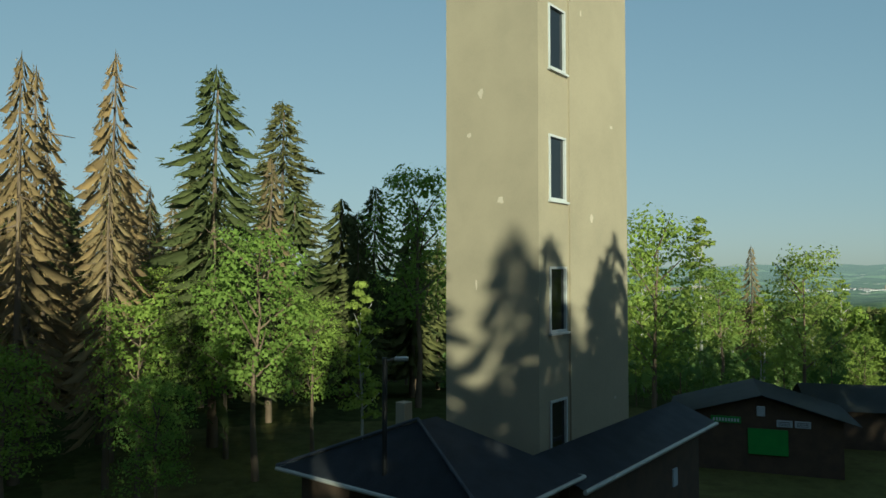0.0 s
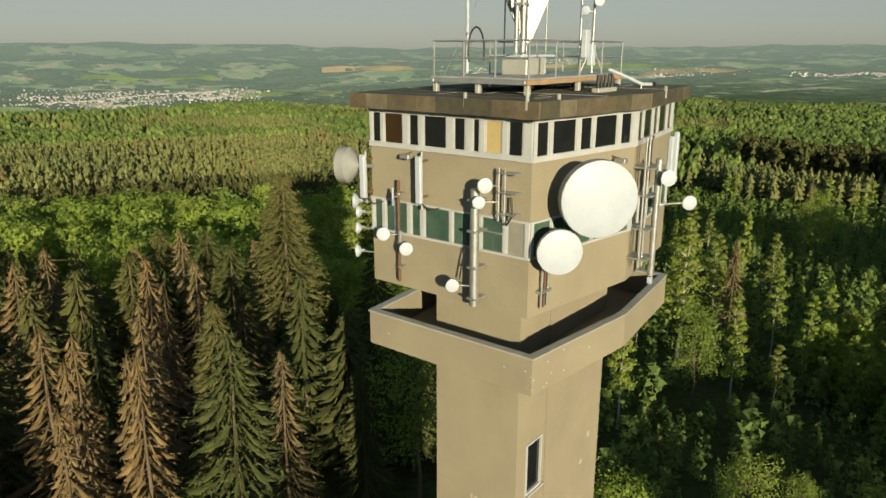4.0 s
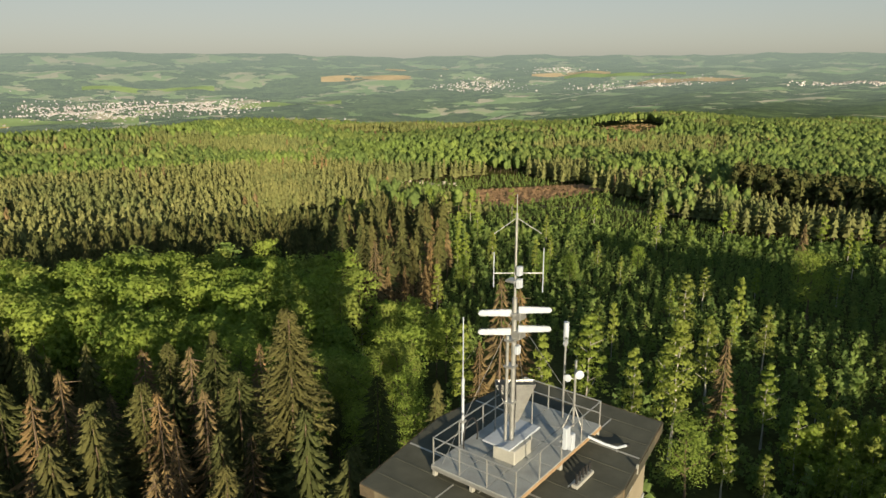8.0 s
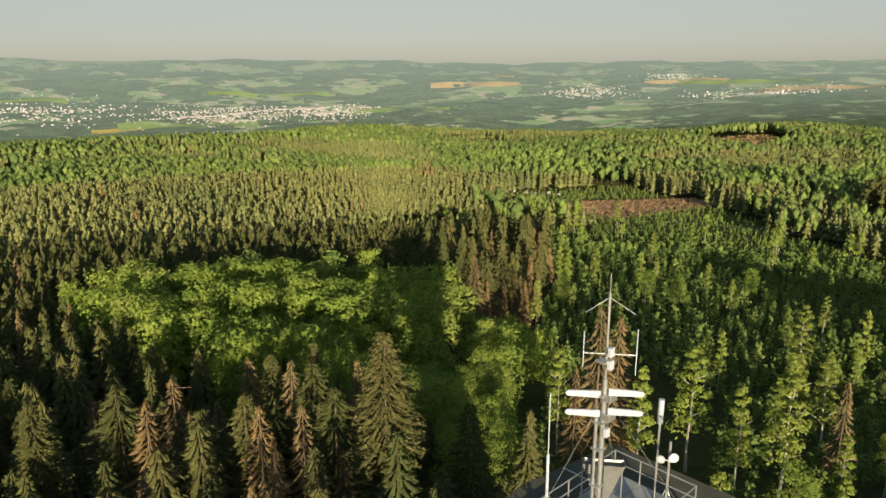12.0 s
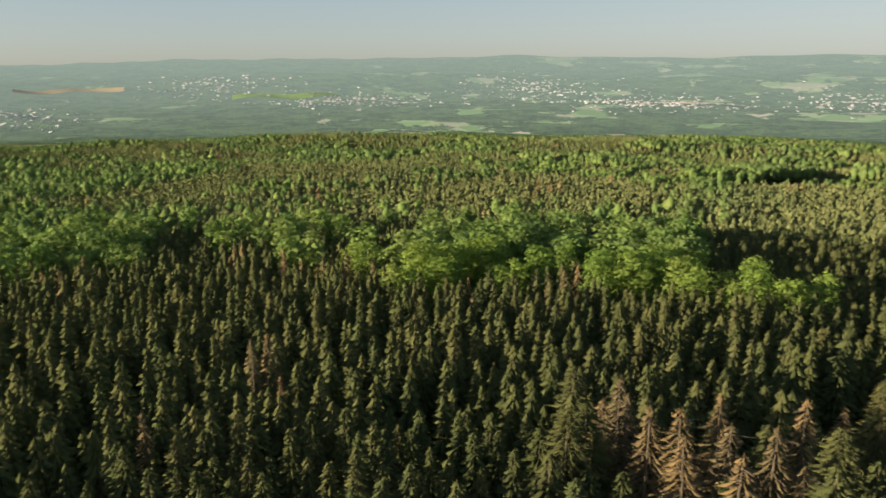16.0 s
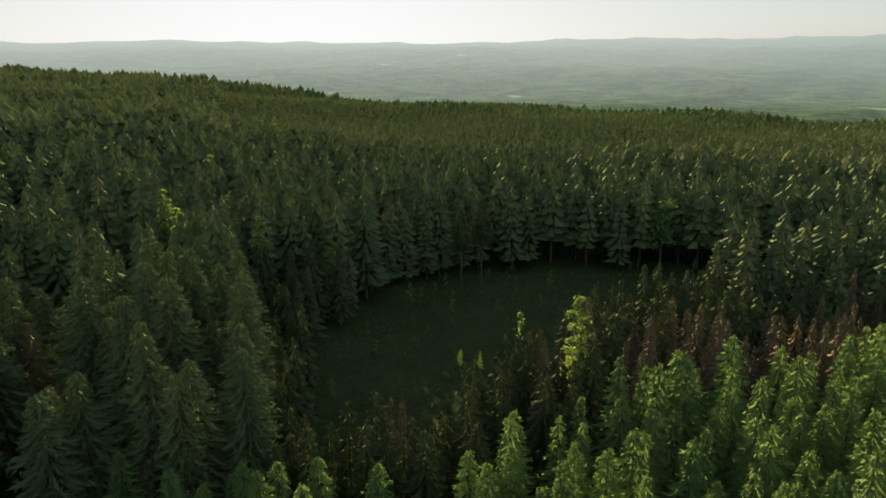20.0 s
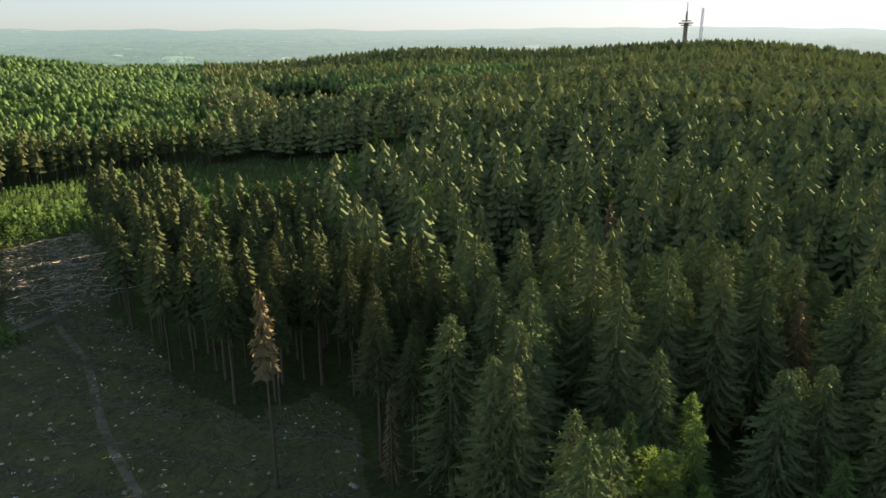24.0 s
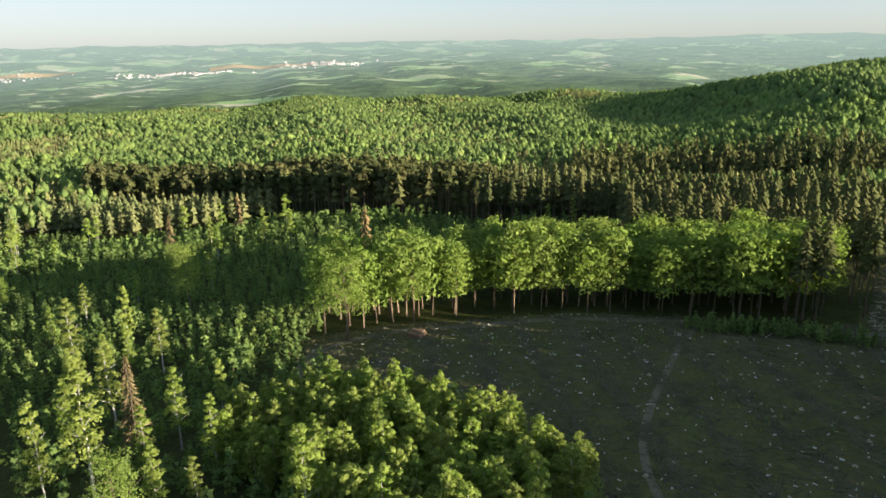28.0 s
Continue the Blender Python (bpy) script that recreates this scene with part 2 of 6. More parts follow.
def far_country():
    """Plain backdrop of distance: fields and woods of the low country, haze painted in."""
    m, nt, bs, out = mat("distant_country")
    tc = nt.nodes.new("ShaderNodeTexCoord")
    v = node(nt, "ShaderNodeTexVoronoi", Scale=0.011)
    nt.links.new(tc.outputs["Object"], v.inputs["Vector"])
    fields = ramp(nt, v.outputs["Color"], [(0.2, (0.22, 0.34, 0.12)), (0.5, (0.32, 0.44, 0.18)), (0.72, (0.46, 0.44, 0.28)), (0.9, (0.62, 0.52, 0.38))])
    woods = mix_rgb(nt, 0.5, ramp(nt, noise_of(nt, 0.045, 6.0, 0.75), [(0.38, (0.04, 0.07, 0.03)), (0.62, (0.15, 0.225, 0.085))]), ramp(nt, noise_of(nt, 0.011, 4.0, 0.6), [(0.42, (0.045, 0.075, 0.036)), (0.58, (0.16, 0.235, 0.085))]))
    sep, north, open_land = nt.nodes.new("ShaderNodeSeparateXYZ"), node(nt, "ShaderNodeMapRange"), nt.nodes.new("ShaderNodeMath")
    nt.links.new(tc.outputs["Object"], sep.inputs[0])
    nt.links.new(sep.outputs[1], north.inputs[0])
    for i, x in ((1, -3000.0), (2, 3000.0), (3, -0.08), (4, 0.07)):
        north.inputs[i].default_value = x
    nt.links.new(noise_of(nt, 0.0035, 5.0, 0.65), open_land.inputs[0])
    nt.links.new(north.outputs[0], open_land.inputs[1])
    mask = ramp(nt, open_land.outputs[0], [(0.60, (0, 0, 0)), (0.62, (1, 1, 1))])
    c = mix_rgb(nt, mask, woods, fields)
    tops, rise = noise_of(nt, 0.07, 5.0, 0.7), nt.nodes.new("ShaderNodeMath")
    rise.operation = "MULTIPLY"
    inv = nt.nodes.new("ShaderNodeMath")
    inv.operation = "SUBTRACT"
    inv.inputs[0].default_value = 1.0
    nt.links.new(mask, inv.inputs[1])
    nt.links.new(tops, rise.inputs[0])
    nt.links.new(inv.outputs[0], rise.inputs[1])
    bump(nt, bs, rise.outputs[0], 1.0, 22.0)
    nt.links.new(c, bs.inputs["Base Color"])
    bs.inputs["Roughness"].default_value, bs.inputs["Specular IOR Level"].default_value = 1.0, 0.0
    # Painted haze: an emission colour, made brighter towards the sun's side.
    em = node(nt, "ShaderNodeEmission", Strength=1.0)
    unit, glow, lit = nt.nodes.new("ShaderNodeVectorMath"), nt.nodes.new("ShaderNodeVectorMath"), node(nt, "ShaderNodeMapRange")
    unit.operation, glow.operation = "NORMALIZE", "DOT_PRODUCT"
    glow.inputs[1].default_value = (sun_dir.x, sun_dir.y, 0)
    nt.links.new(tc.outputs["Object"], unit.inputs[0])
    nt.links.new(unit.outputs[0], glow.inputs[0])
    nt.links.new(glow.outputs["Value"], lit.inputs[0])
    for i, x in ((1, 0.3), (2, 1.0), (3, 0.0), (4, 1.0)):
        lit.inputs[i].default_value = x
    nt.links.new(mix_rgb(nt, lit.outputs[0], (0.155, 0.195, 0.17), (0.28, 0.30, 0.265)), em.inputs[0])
    # The share of this haze emission grows with distance.
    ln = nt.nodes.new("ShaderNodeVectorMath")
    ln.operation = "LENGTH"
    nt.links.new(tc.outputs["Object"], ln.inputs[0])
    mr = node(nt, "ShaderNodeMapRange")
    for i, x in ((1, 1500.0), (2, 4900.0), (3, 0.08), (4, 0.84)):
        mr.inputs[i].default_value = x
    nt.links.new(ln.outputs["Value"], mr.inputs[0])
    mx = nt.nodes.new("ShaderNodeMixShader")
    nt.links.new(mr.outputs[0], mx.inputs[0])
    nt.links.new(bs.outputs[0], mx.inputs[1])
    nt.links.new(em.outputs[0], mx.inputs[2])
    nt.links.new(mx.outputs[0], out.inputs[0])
    return m


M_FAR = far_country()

# ---- the lie of the land: azimuth (degrees from +y towards -x), heights at rings of distance ----
RINGS = np.array([0.0, 55, 195, 390, 900, 1500, 2300, 3400, 4300, 4950])
LAND = {
    0: (0, 0, -17, -32, -46, -100, -165, -120, -30, 45), 22: (0, 0, -18, -29, -48, -110, -170, -130, -20, 75),
    60: (0, 0, -13, -26, -52, -100, -160, -110, -5, 105), 90: (0, 0, -13, -26, -52, -90, -140, -100, 25, 125),
    120: (0, 0, -13, -24, -46, -80, -130, -90, 15, 88), 146: (0, 0, -10, -20, -46, -90, -120, -80, 0, 60),
    182: (0, 0, -9, -16, -40, -100, -130, -70, -10, 20), 205: (0, 0, -2, 2, -2, -60, -130, -80, 0, 38),
    225: (0, 0, 2, 8, 16, -40, -120, -80, 0, 60), 242: (0, 0, -2, 2, 10, -30, -110, -70, 10, 70),
    258: (0, 0, -5, -14, -2, -30, -110, -60, 20, 75), 279: (0, 0, -6, -17, 22, -50, -110, -50, 20, 98),
    296: (0, 0, -9, -24, -32, -45, -45, -25, 30, 88), 312: (0, 0, -11, -26, -44, -48, -42, -25, 20, 80),
    335: (0, 0, -15, -31, -46, -60, -75, -70, -10, 60),
}
AZ = np.array(sorted(LAND) + [360.0])
TAB = np.array([LAND[a] for a in sorted(LAND)] + [LAND[0]], float)


def land(x, y):
    """Height of the ground at x, y (arrays)."""
    x, y = np.asarray(x, float), np.asarray(y, float)
    r, az = np.hypot(x, y), np.degrees(np.arctan2(-x, y)) % 360
    i = np.clip(np.searchsorted(AZ, az, side="right") - 1, 0, len(AZ) - 2)
    f = (az - AZ[i]) / (AZ[i + 1] - AZ[i])
    f = f * f * (3 - 2 * f)
    j = np.clip(np.searchsorted(RINGS, r, side="right") - 1, 0, len(RINGS) - 2)
    g = np.clip((r - RINGS[j]) / (RINGS[j + 1] - RINGS[j]), 0, 1)
    g = np.where(j < 4, g, g * g * (3 - 2 * g))
    lo = TAB[i, j] * (1 - f) + TAB[i + 1, j] * f
    hi = TAB[i, j + 1] * (1 - f) + TAB[i + 1, j + 1] * f
    h = lo * (1 - g) + hi * g
    k = np.clip((r - 60) / 900, 0, 1)
    h = h + k * (6 * np.sin(x * 0.011 + 1.3) * np.cos(y * 0.009) + 4 * np.sin(x * 0.023 - y * 0.017))
    far = np.clip((r - 1500) / 1500, 0, 1)
    return h + far * (7 * np.sin(x * 0.0031 + 0.7) * np.sin(y * 0.0027 + x * 0.0011) + 4 * np.sin(az * 0.21 + r * 0.002))


def inside(poly, x, y):
    """Which of the points lie in the polygon."""
    c = np.zeros(x.shape, bool)
    for (x0, y0), (x1, y1) in zip(poly, poly[1:] + poly[:1]):
        cross = (y0 > y) != (y1 > y)
        with np.errstate(divide="ignore", invalid="ignore"):
            c ^= cross & (x < (x1 - x0) * (y - y0) / (y1 - y0 + 1e-12) + x0)
    return c


def S(*pts):
    """Plan corners, drawn at 1 : 1.3."""
    return [(1.3 * x, 1.3 * y) for x, y in pts]


CLEARCUT = [(36, -29), (60, -30), (71, -23), (90, -28), (101, -25), (98, -14), (116, -6), (143, -3), (161, 4), (172, 3), (265, 6), (258, 34), (167, 24), (156, 36),
            (152, 55), (136, 80), (108, 108), (92, 119), (80, 106), (78, 81), (80, 68), (78, 50), (70, 37), (61, 30), (47, 10)]
DARK_CLEARING = [(20, -72), (31, -115), (22, -168), (-10, -188), (-66, -190), (-94, -182), (-76, -158), (-45, -145), (-16, -116), (-3, -92), (5, -75)]
YARD = S((-14, 2), (34, 2), (40, 34), (14, 40), (-14, 34))
SOIL_STRIPS = [[(0, 430), (23, 480), (96, 486), (110, 455), (40, 408)], [(-310, 575), (-330, 650), (-264, 640), (-245, 590)], [(-133, 820), (-160, 900), (-80, 930), (-25, 770)],
               [(149, 880), (229, 850), (300, 930), (290, 1000), (180, 960)], [(-490, 212), (-470, 283), (-560, 400), (-469, 425), (-416, 377), (-437, 317), (-435, 241)], [(-493, 475), (-489, 600), (-440, 560), (-370, 400)]]
REGEN_N = [(-68, 465), (-8, 506), (60, 542), (98, 443), (119, 376), (87, 330), (30, 368), (1, 404)]
MEADOW = S((380, -150), (520, -160), (540, -110), (400, -95))


def ground():
    rs = np.concatenate([np.linspace(0.5, 300, 100), np.geomspace(306, 4950, 90)])
    azs = np.radians(np.arange(0, 360, 1.0))
    R, A = np.meshgrid(rs, azs, indexing="ij")
    X, Y = -R * np.sin(A), R * np.cos(A)
    Z = land(X, Y)
    v = np.stack([X, Y, Z], -1).reshape(-1, 3)
    n, m = len(rs), len(azs)
    i, j = np.meshgrid(np.arange(n - 1), np.arange(m), indexing="ij")
    a, b, c, d = i * m + j, (i + 1) * m + j, (i + 1) * m + (j + 1) % m, i * m + (j + 1) % m
    quads = np.stack([a, b, c, d], -1).reshape(-1, 4)
    me = bpy.data.meshes.new("ground")
    me.from_pydata(v.tolist(), [], quads.tolist() + [list(range(m))])
    cx, cy = v[quads, 0].mean(1), v[quads, 1].mean(1)
    rr = np.hypot(cx, cy)
    ca = np.degrees(np.arctan2(-cx, cy)) % 360
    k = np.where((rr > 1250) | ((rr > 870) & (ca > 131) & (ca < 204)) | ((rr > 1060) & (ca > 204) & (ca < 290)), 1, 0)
    cleared = np.zeros(len(v))
    for poly in [CLEARCUT, YARD, MEADOW, REGEN_N] + SOIL_STRIPS:
        cleared = np.maximum(cleared, inside(poly, v[:, 0], v[:, 1]))
    me.attributes.new("cleared", "FLOAT", "POINT").data.foreach_set("value", cleared.astype(np.float32))
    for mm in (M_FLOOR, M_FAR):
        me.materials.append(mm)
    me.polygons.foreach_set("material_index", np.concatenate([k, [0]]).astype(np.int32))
    me.polygons.foreach_set("use_smooth", np.ones(len(me.polygons), bool))
    return tagged(new("ground", me), "rolling wooded ground with brown forest floor and hazy far country", "ground", kind="structure")


ground()


# ---- trees as arrays: vertices and triangles ----
def tri_mesh(name, v, f, materials, index=None, tint=None, smooth=False):
    me = bpy.data.meshes.new(name)
    v, f = np.asarray(v, np.float32), np.asarray(f, np.int32)
    me.vertices.add(len(v))
    me.vertices.foreach_set("co", v.ravel())
    me.loops.add(f.size)
    me.loops.foreach_set("vertex_index", f.ravel())
    me.polygons.add(len(f))
    me.polygons.foreach_set("loop_start", np.arange(0, f.size, 3, dtype=np.int32))
    for mm in materials:
        me.materials.append(mm)
    if index is not None:
        me.polygons.foreach_set("material_index", np.asarray(index, np.int32))
    if smooth:
        me.polygons.foreach_set("use_smooth", np.ones(len(f), bool))
    me.update(calc_edges=True)
    if tint is not None:
        at = me.attributes.new("tint", "FLOAT", "POINT")
        at.data.foreach_set("value", np.asarray(tint, np.float32))
    return me


def conifer(rng, whorls, boughs, base=0.18, width=0.1, droop=0.5, power=0.85, frays=0, fray=0.02, plain=False, slim=1.0):
    """A conifer's crown, one unit tall: whorls of folded, hanging boughs of uneven reach, with frayed sprays along them."""
    n = whorls * boughs
    w, k = np.divmod(np.arange(n), boughs)
    step = (1 - base) / whorls
    t = np.clip((w + rng.uniform(-0.3, 0.3, n)) / whorls, 0, 0.985)
    a = rng.uniform(0, 6.283, whorls)[w] + k * 6.283 / boughs + rng.uniform(-0.2, 0.2, n)
    full = (width * (1 - t) ** power * rng.uniform(0.85, 1.1, whorls)[w] + 0.006) * rng.uniform(0.68, 1.18, n)
    z = base + (1 - base) * t
    half = 3.1416 / boughs * rng.uniform(0.75, 1.15, n) * slim

    def at(r, turn, zz):
        return np.stack([np.cos(a + turn) * r, np.sin(a + turn) * r, np.minimum(zz, 1.0)], -1)

    root = at(full * 0.08, 0, z + step * 0.75)
    if plain:
        q = np.stack([root, at(full, -half, z - droop * full), at(full, half, z - droop * full)], 1)
        return q.reshape(-1, 3), np.arange(n * 3).reshape(-1, 3)
    tip = at(full, 0, z - droop * full * rng.uniform(0.7, 1.3, n))
    sag = droop * full * 0.62 + step * 0.22
    lt, rt = at(full * 0.62, half, z - sag), at(full * 0.62, -half, z - sag)
    v, f = np.stack([root, lt, tip, rt], 1).reshape(-1, 3), []
    i = np.arange(n) * 4
    f = np.concatenate([np.stack([i, i + 2, i + 1], -1), np.stack([i, i + 3, i + 2], -1)])
    top = np.array([[0.006, 0, 0.94], [-0.004, 0.005, 0.94], [0, 0, 1.01], [-0.004, -0.005, 0.94]])
    sets = [(v, f), (top, np.array([[0, 1, 2], [1, 3, 2], [3, 0, 2]]))]
    if frays:
        m = n * frays
        b = np.repeat(np.arange(n), frays)
        s, side = rng.uniform(0.3, 1.02, m)[:, None], rng.uniform(-1, 1, m)[:, None]
        spread = (1 - np.abs(s - 0.55)) * 0.9
        p = root[b] + (tip[b] - root[b]) * s + (lt[b] - rt[b]) * (0.5 / slim) * side * spread
        p[:, 2] += rng.normal(0, 0.25, m) * step
        d = (tip - root)[b] + (lt - rt)[b] * side * (0.9 / slim) + rng.normal(0, 0.55, (m, 3)) * full[b][:, None]
        d /= np.linalg.norm(d, axis=1)[:, None] + 1e-9
        e = np.cross(d, rng.normal(size=(m, 3)))
        e /= np.linalg.norm(e, axis=1)[:, None] + 1e-9
        sz = fray * rng.uniform(0.6, 1.4, m)[:, None] * (0.5 + 0.5 * (full[b] / width))[:, None]
        q = np.stack([p - d * sz * 0.6 + e * sz * 0.26, p + d * sz, p - d * sz * 0.6 - e * sz * 0.26], 1).reshape(-1, 3)
        q[:, 2] = np.minimum(q[:, 2], 1.0)
        sets.append((q, np.arange(m * 3).reshape(-1, 3)))
    return join(sets)


def leafy(rng, count, size, base=0.25, rad=0.27, lobes=7, shape=1.0, spread=0.16, single=False):
    """A broadleaf crown, one unit tall: many leaf sprays set over several rounded lobes."""
    mid = (1 + base) / 2
    cs = []
    for k in range(lobes):
        t = (k + 0.5) / lobes
        a = k * 2.4 + rng.uniform(-0.4, 0.4)
        zz = base + (1 - base) * (0.12 + 0.76 * t)
        rr = rad * math.sqrt(max(0.05, 1 - ((zz - mid) / (0.62 * (1 - base))) ** 2)) * rng.uniform(0.45, 0.8) * (1 - shape * 0.25 * t)
        cs.append((math.cos(a) * rr, math.sin(a) * rr, zz, spread * rng.uniform(0.8, 1.25) * (1 - 0.55 * t * min(1.0, max(0.0, shape - 1)))))
    cs.append((0, 0, 0.86 if shape < 1.5 else 0.93, spread * (1.0 if shape < 1.5 else 0.5)))
    cs = np.array(cs)
    pick = rng.integers(0, len(cs), count)
    d = rng.normal(size=(count, 3))
    d[:, 2] = np.abs(d[:, 2]) * 0.9 - 0.25
    d /= np.linalg.norm(d, axis=1)[:, None]
    p = cs[pick, :3] + d * cs[pick, 3:4] * rng.uniform(0.5, 1.18, (count, 1)) * np.array([1, 1, 0.85])
    p[:, 2] = np.minimum(p[:, 2], 1.0)
    nrm = d + rng.normal(size=(count, 3)) * 0.36 + np.array([0, 0, 0.25])
    nrm /= np.linalg.norm(nrm, axis=1)[:, None]
    t1 = np.cross(nrm, rng.normal(size=(count, 3)))
    t1 /= np.linalg.norm(t1, axis=1)[:, None]
    t2 = np.cross(nrm, t1)
    s1, s2 = size * rng.uniform(0.6, 1.4, (count, 1)), size * rng.uniform(0.4, 0.9, (count, 1))
    if single:
        q = np.stack([p - t1 * s1 - t2 * s2, p + t2 * s2 * 1.7, p + t1 * s1 - t2 * s2], 1).reshape(-1, 3)
        return q, np.arange(count * 3).reshape(-1, 3)
    q = np.stack([p - t1 * s1, p + t2 * s2 * rng.uniform(0.5, 1.2, (count, 1)), p + t1 * s1, p - t2 * s2], 1).reshape(-1, 3)
    n = np.arange(count) * 4
    return q, np.concatenate([np.stack([n, n + 1, n + 2], -1), np.stack([n, n + 2, n + 3], -1)])


def stem(rng, rad=0.011, top=0.9, sides=6, limbs=0, limb_from=0.3, limb_len=0.2, rise=0.8, lean=0.01):
    """A tapered trunk with limbs, one unit tall."""
    v, f = [], []

    def tube(p0, p1, r0, r1, ns):
        n = len(v)
        ax = Vector(p1) - Vector(p0)
        e1 = ax.orthogonal().normalized()
        e2 = ax.cross(e1).normalized()
        for p, r in ((p0, r0), (p1, r1)):
            for k in range(ns):
                a = 6.283 * k / ns
                v.append(tuple(Vector(p) + e1 * math.cos(a) * r + e2 * math.sin(a) * r))
        for k in range(ns):
            b = (k + 1) % ns
            f.extend([(n + k, n + b, n + ns + b), (n + k, n + ns + b, n + ns + k)])

    p, r = (0, 0, -0.02), rad
    for k in range(1, 5):
        t = k / 4
        q = (rng.uniform(-lean, lean), rng.uniform(-lean, lean), top * t)
        r2 = rad * (1 - 0.82 * t)
        tube(p, q, r * (1.25 if k == 1 else 1), r2, sides)
        p, r = q, r2
    for k in range(limbs):
        z = limb_from + (top - limb_from) * (k + 0.5) / limbs
        a = k * 2.4 + rng.uniform(-0.4, 0.4)
        l = limb_len * rng.uniform(0.6, 1.1) * (1 - 0.5 * (z - limb_from))
        tube((0, 0, z), (math.cos(a) * l, math.sin(a) * l, z + l * rise), rad * 0.4, rad * 0.08, 4)
    return np.array(v), np.array(f)


def join(parts):
    v, f, n = [], [], 0
    for a, b in parts:
        v.append(a)
        f.append(b + n)
        n += len(a)
    return np.concatenate(v), np.concatenate(f)


# ---- stands: which tree grows where ----
NONE, SPRUCE, DEAD, BEECH, BIRCH, LARCH, BUSH, PINE, TALL, POLE, OLD = range(11)
BEECH_DOME = S((-58, 87), (-96, 120), (-74, 136), (-49, 147), (-30, 134), (-15, 112), (-10, 82), (-20, 72), (-40, 76))
SHADE_STRIP = S((-14, 60), (-18, 80), (-10, 112), (2, 108), (0, 78), (-4, 56))
N_FRONT = S((-6, 34), (-9, 62), (-22, 72), (-44, 78), (-62, 88), (-78, 60), (-40, 20), (-14, 22))
SHADE_GAP = S((-24, 140), (-50, 150), (-76, 140), (-100, 124), (-130, 100), (-134, 106), (-104, 132), (-84, 147), (-52, 160), (-24, 158))
OPEN_DARK = S((2, 62), (4, 105), (14, 120), (26, 95), (16, 62))
LARCHES = [(-26, -26), (-57, -47), (-98, -63), (-174, -105), (-235, -148), (-199, -174), (-102, -131), (-47, -94), (-20, -88), (-6, -66), (8, -60), (29, -57), (36, -39), (21, -26)]
DEAD_ROW = [(-14, -90), (-24, -102), (-50, -114), (-104, -148), (-150, -168), (-156, -158), (-102, -128), (-47, -92), (-20, -84)]
BEECH_ROW = S((70, 88), (80, 75), (106, 59), (115, 38), (131, 22), (148, 30), (130, 60), (106, 84), (84, 102))
YOUNG = S((51, 27), (55, 30), (60, 42), (57, 62), (50, 74), (36, 66), (36, 34))
LIT_GAP = [(167, 23), (258, 33), (271, 8), (177, -2)]
GAP_GROWTH = [(258, 33), (388, 46), (422, -51), (332, -43), (315, 0), (271, 8)]
HOLLOW = [(387, -10), (418, -89), (340, -122), (286, -103), (330, -31)]
W_GREEN = [(-220, 8), (-240, 55), (-235, 127), (-187, 99), (-171, 55), (-163, 10)]
NW_GREEN = [(-156, 56), (-223, 79), (-225, 114), (-174, 92), (-141, 107), (-134, 102), (-145, 80)]
SW_GREEN = [(-161, -269), (-214, -287), (-333, -277), (-399, -179), (-333, -90), (-215, -60), (-205, -112), (-240, -150), (-200, -180), (-158, -180), (-146, -240)]
HILL_GREEN = [(607, -198), (661, -337), (675, -442), (531, -324), (475, -171)]
E_LIGHT = [(430, 15), (470, 30), (540, -60), (500, -90), (450, -40)]
BEECH_BELT = [(-85, 515), (-96, 640), (-21, 640), (60, 615), (78, 545), (10, 525)]
BROWN_GROUP = [(-43, 255), (-7, 293), (4, 240), (-2, 177), (-12, 160), (-30, 167)]
STEM_EDGE = [(98, -14), (116, -6), (161, 4), (172, 3), (265, 6), (262, -20), (170, -25), (120, -35), (104, -42), (88, -44), (72, -36), (72, -24), (90, -28), (101, -25)]
PINES = [(162, 389), (203, 293), (208, 232), (220, 171), (262, 196), (255, 270), (225, 360), (187, 447)]
# outer edge of the young spruce plantation: azimuth, distance
PLANT_EDGE = np.array([(30, 160), (44, 166), (55, 166), (68, 174), (86, 180), (96, 205), (104, 238), (117, 235), (131, 235)], float)


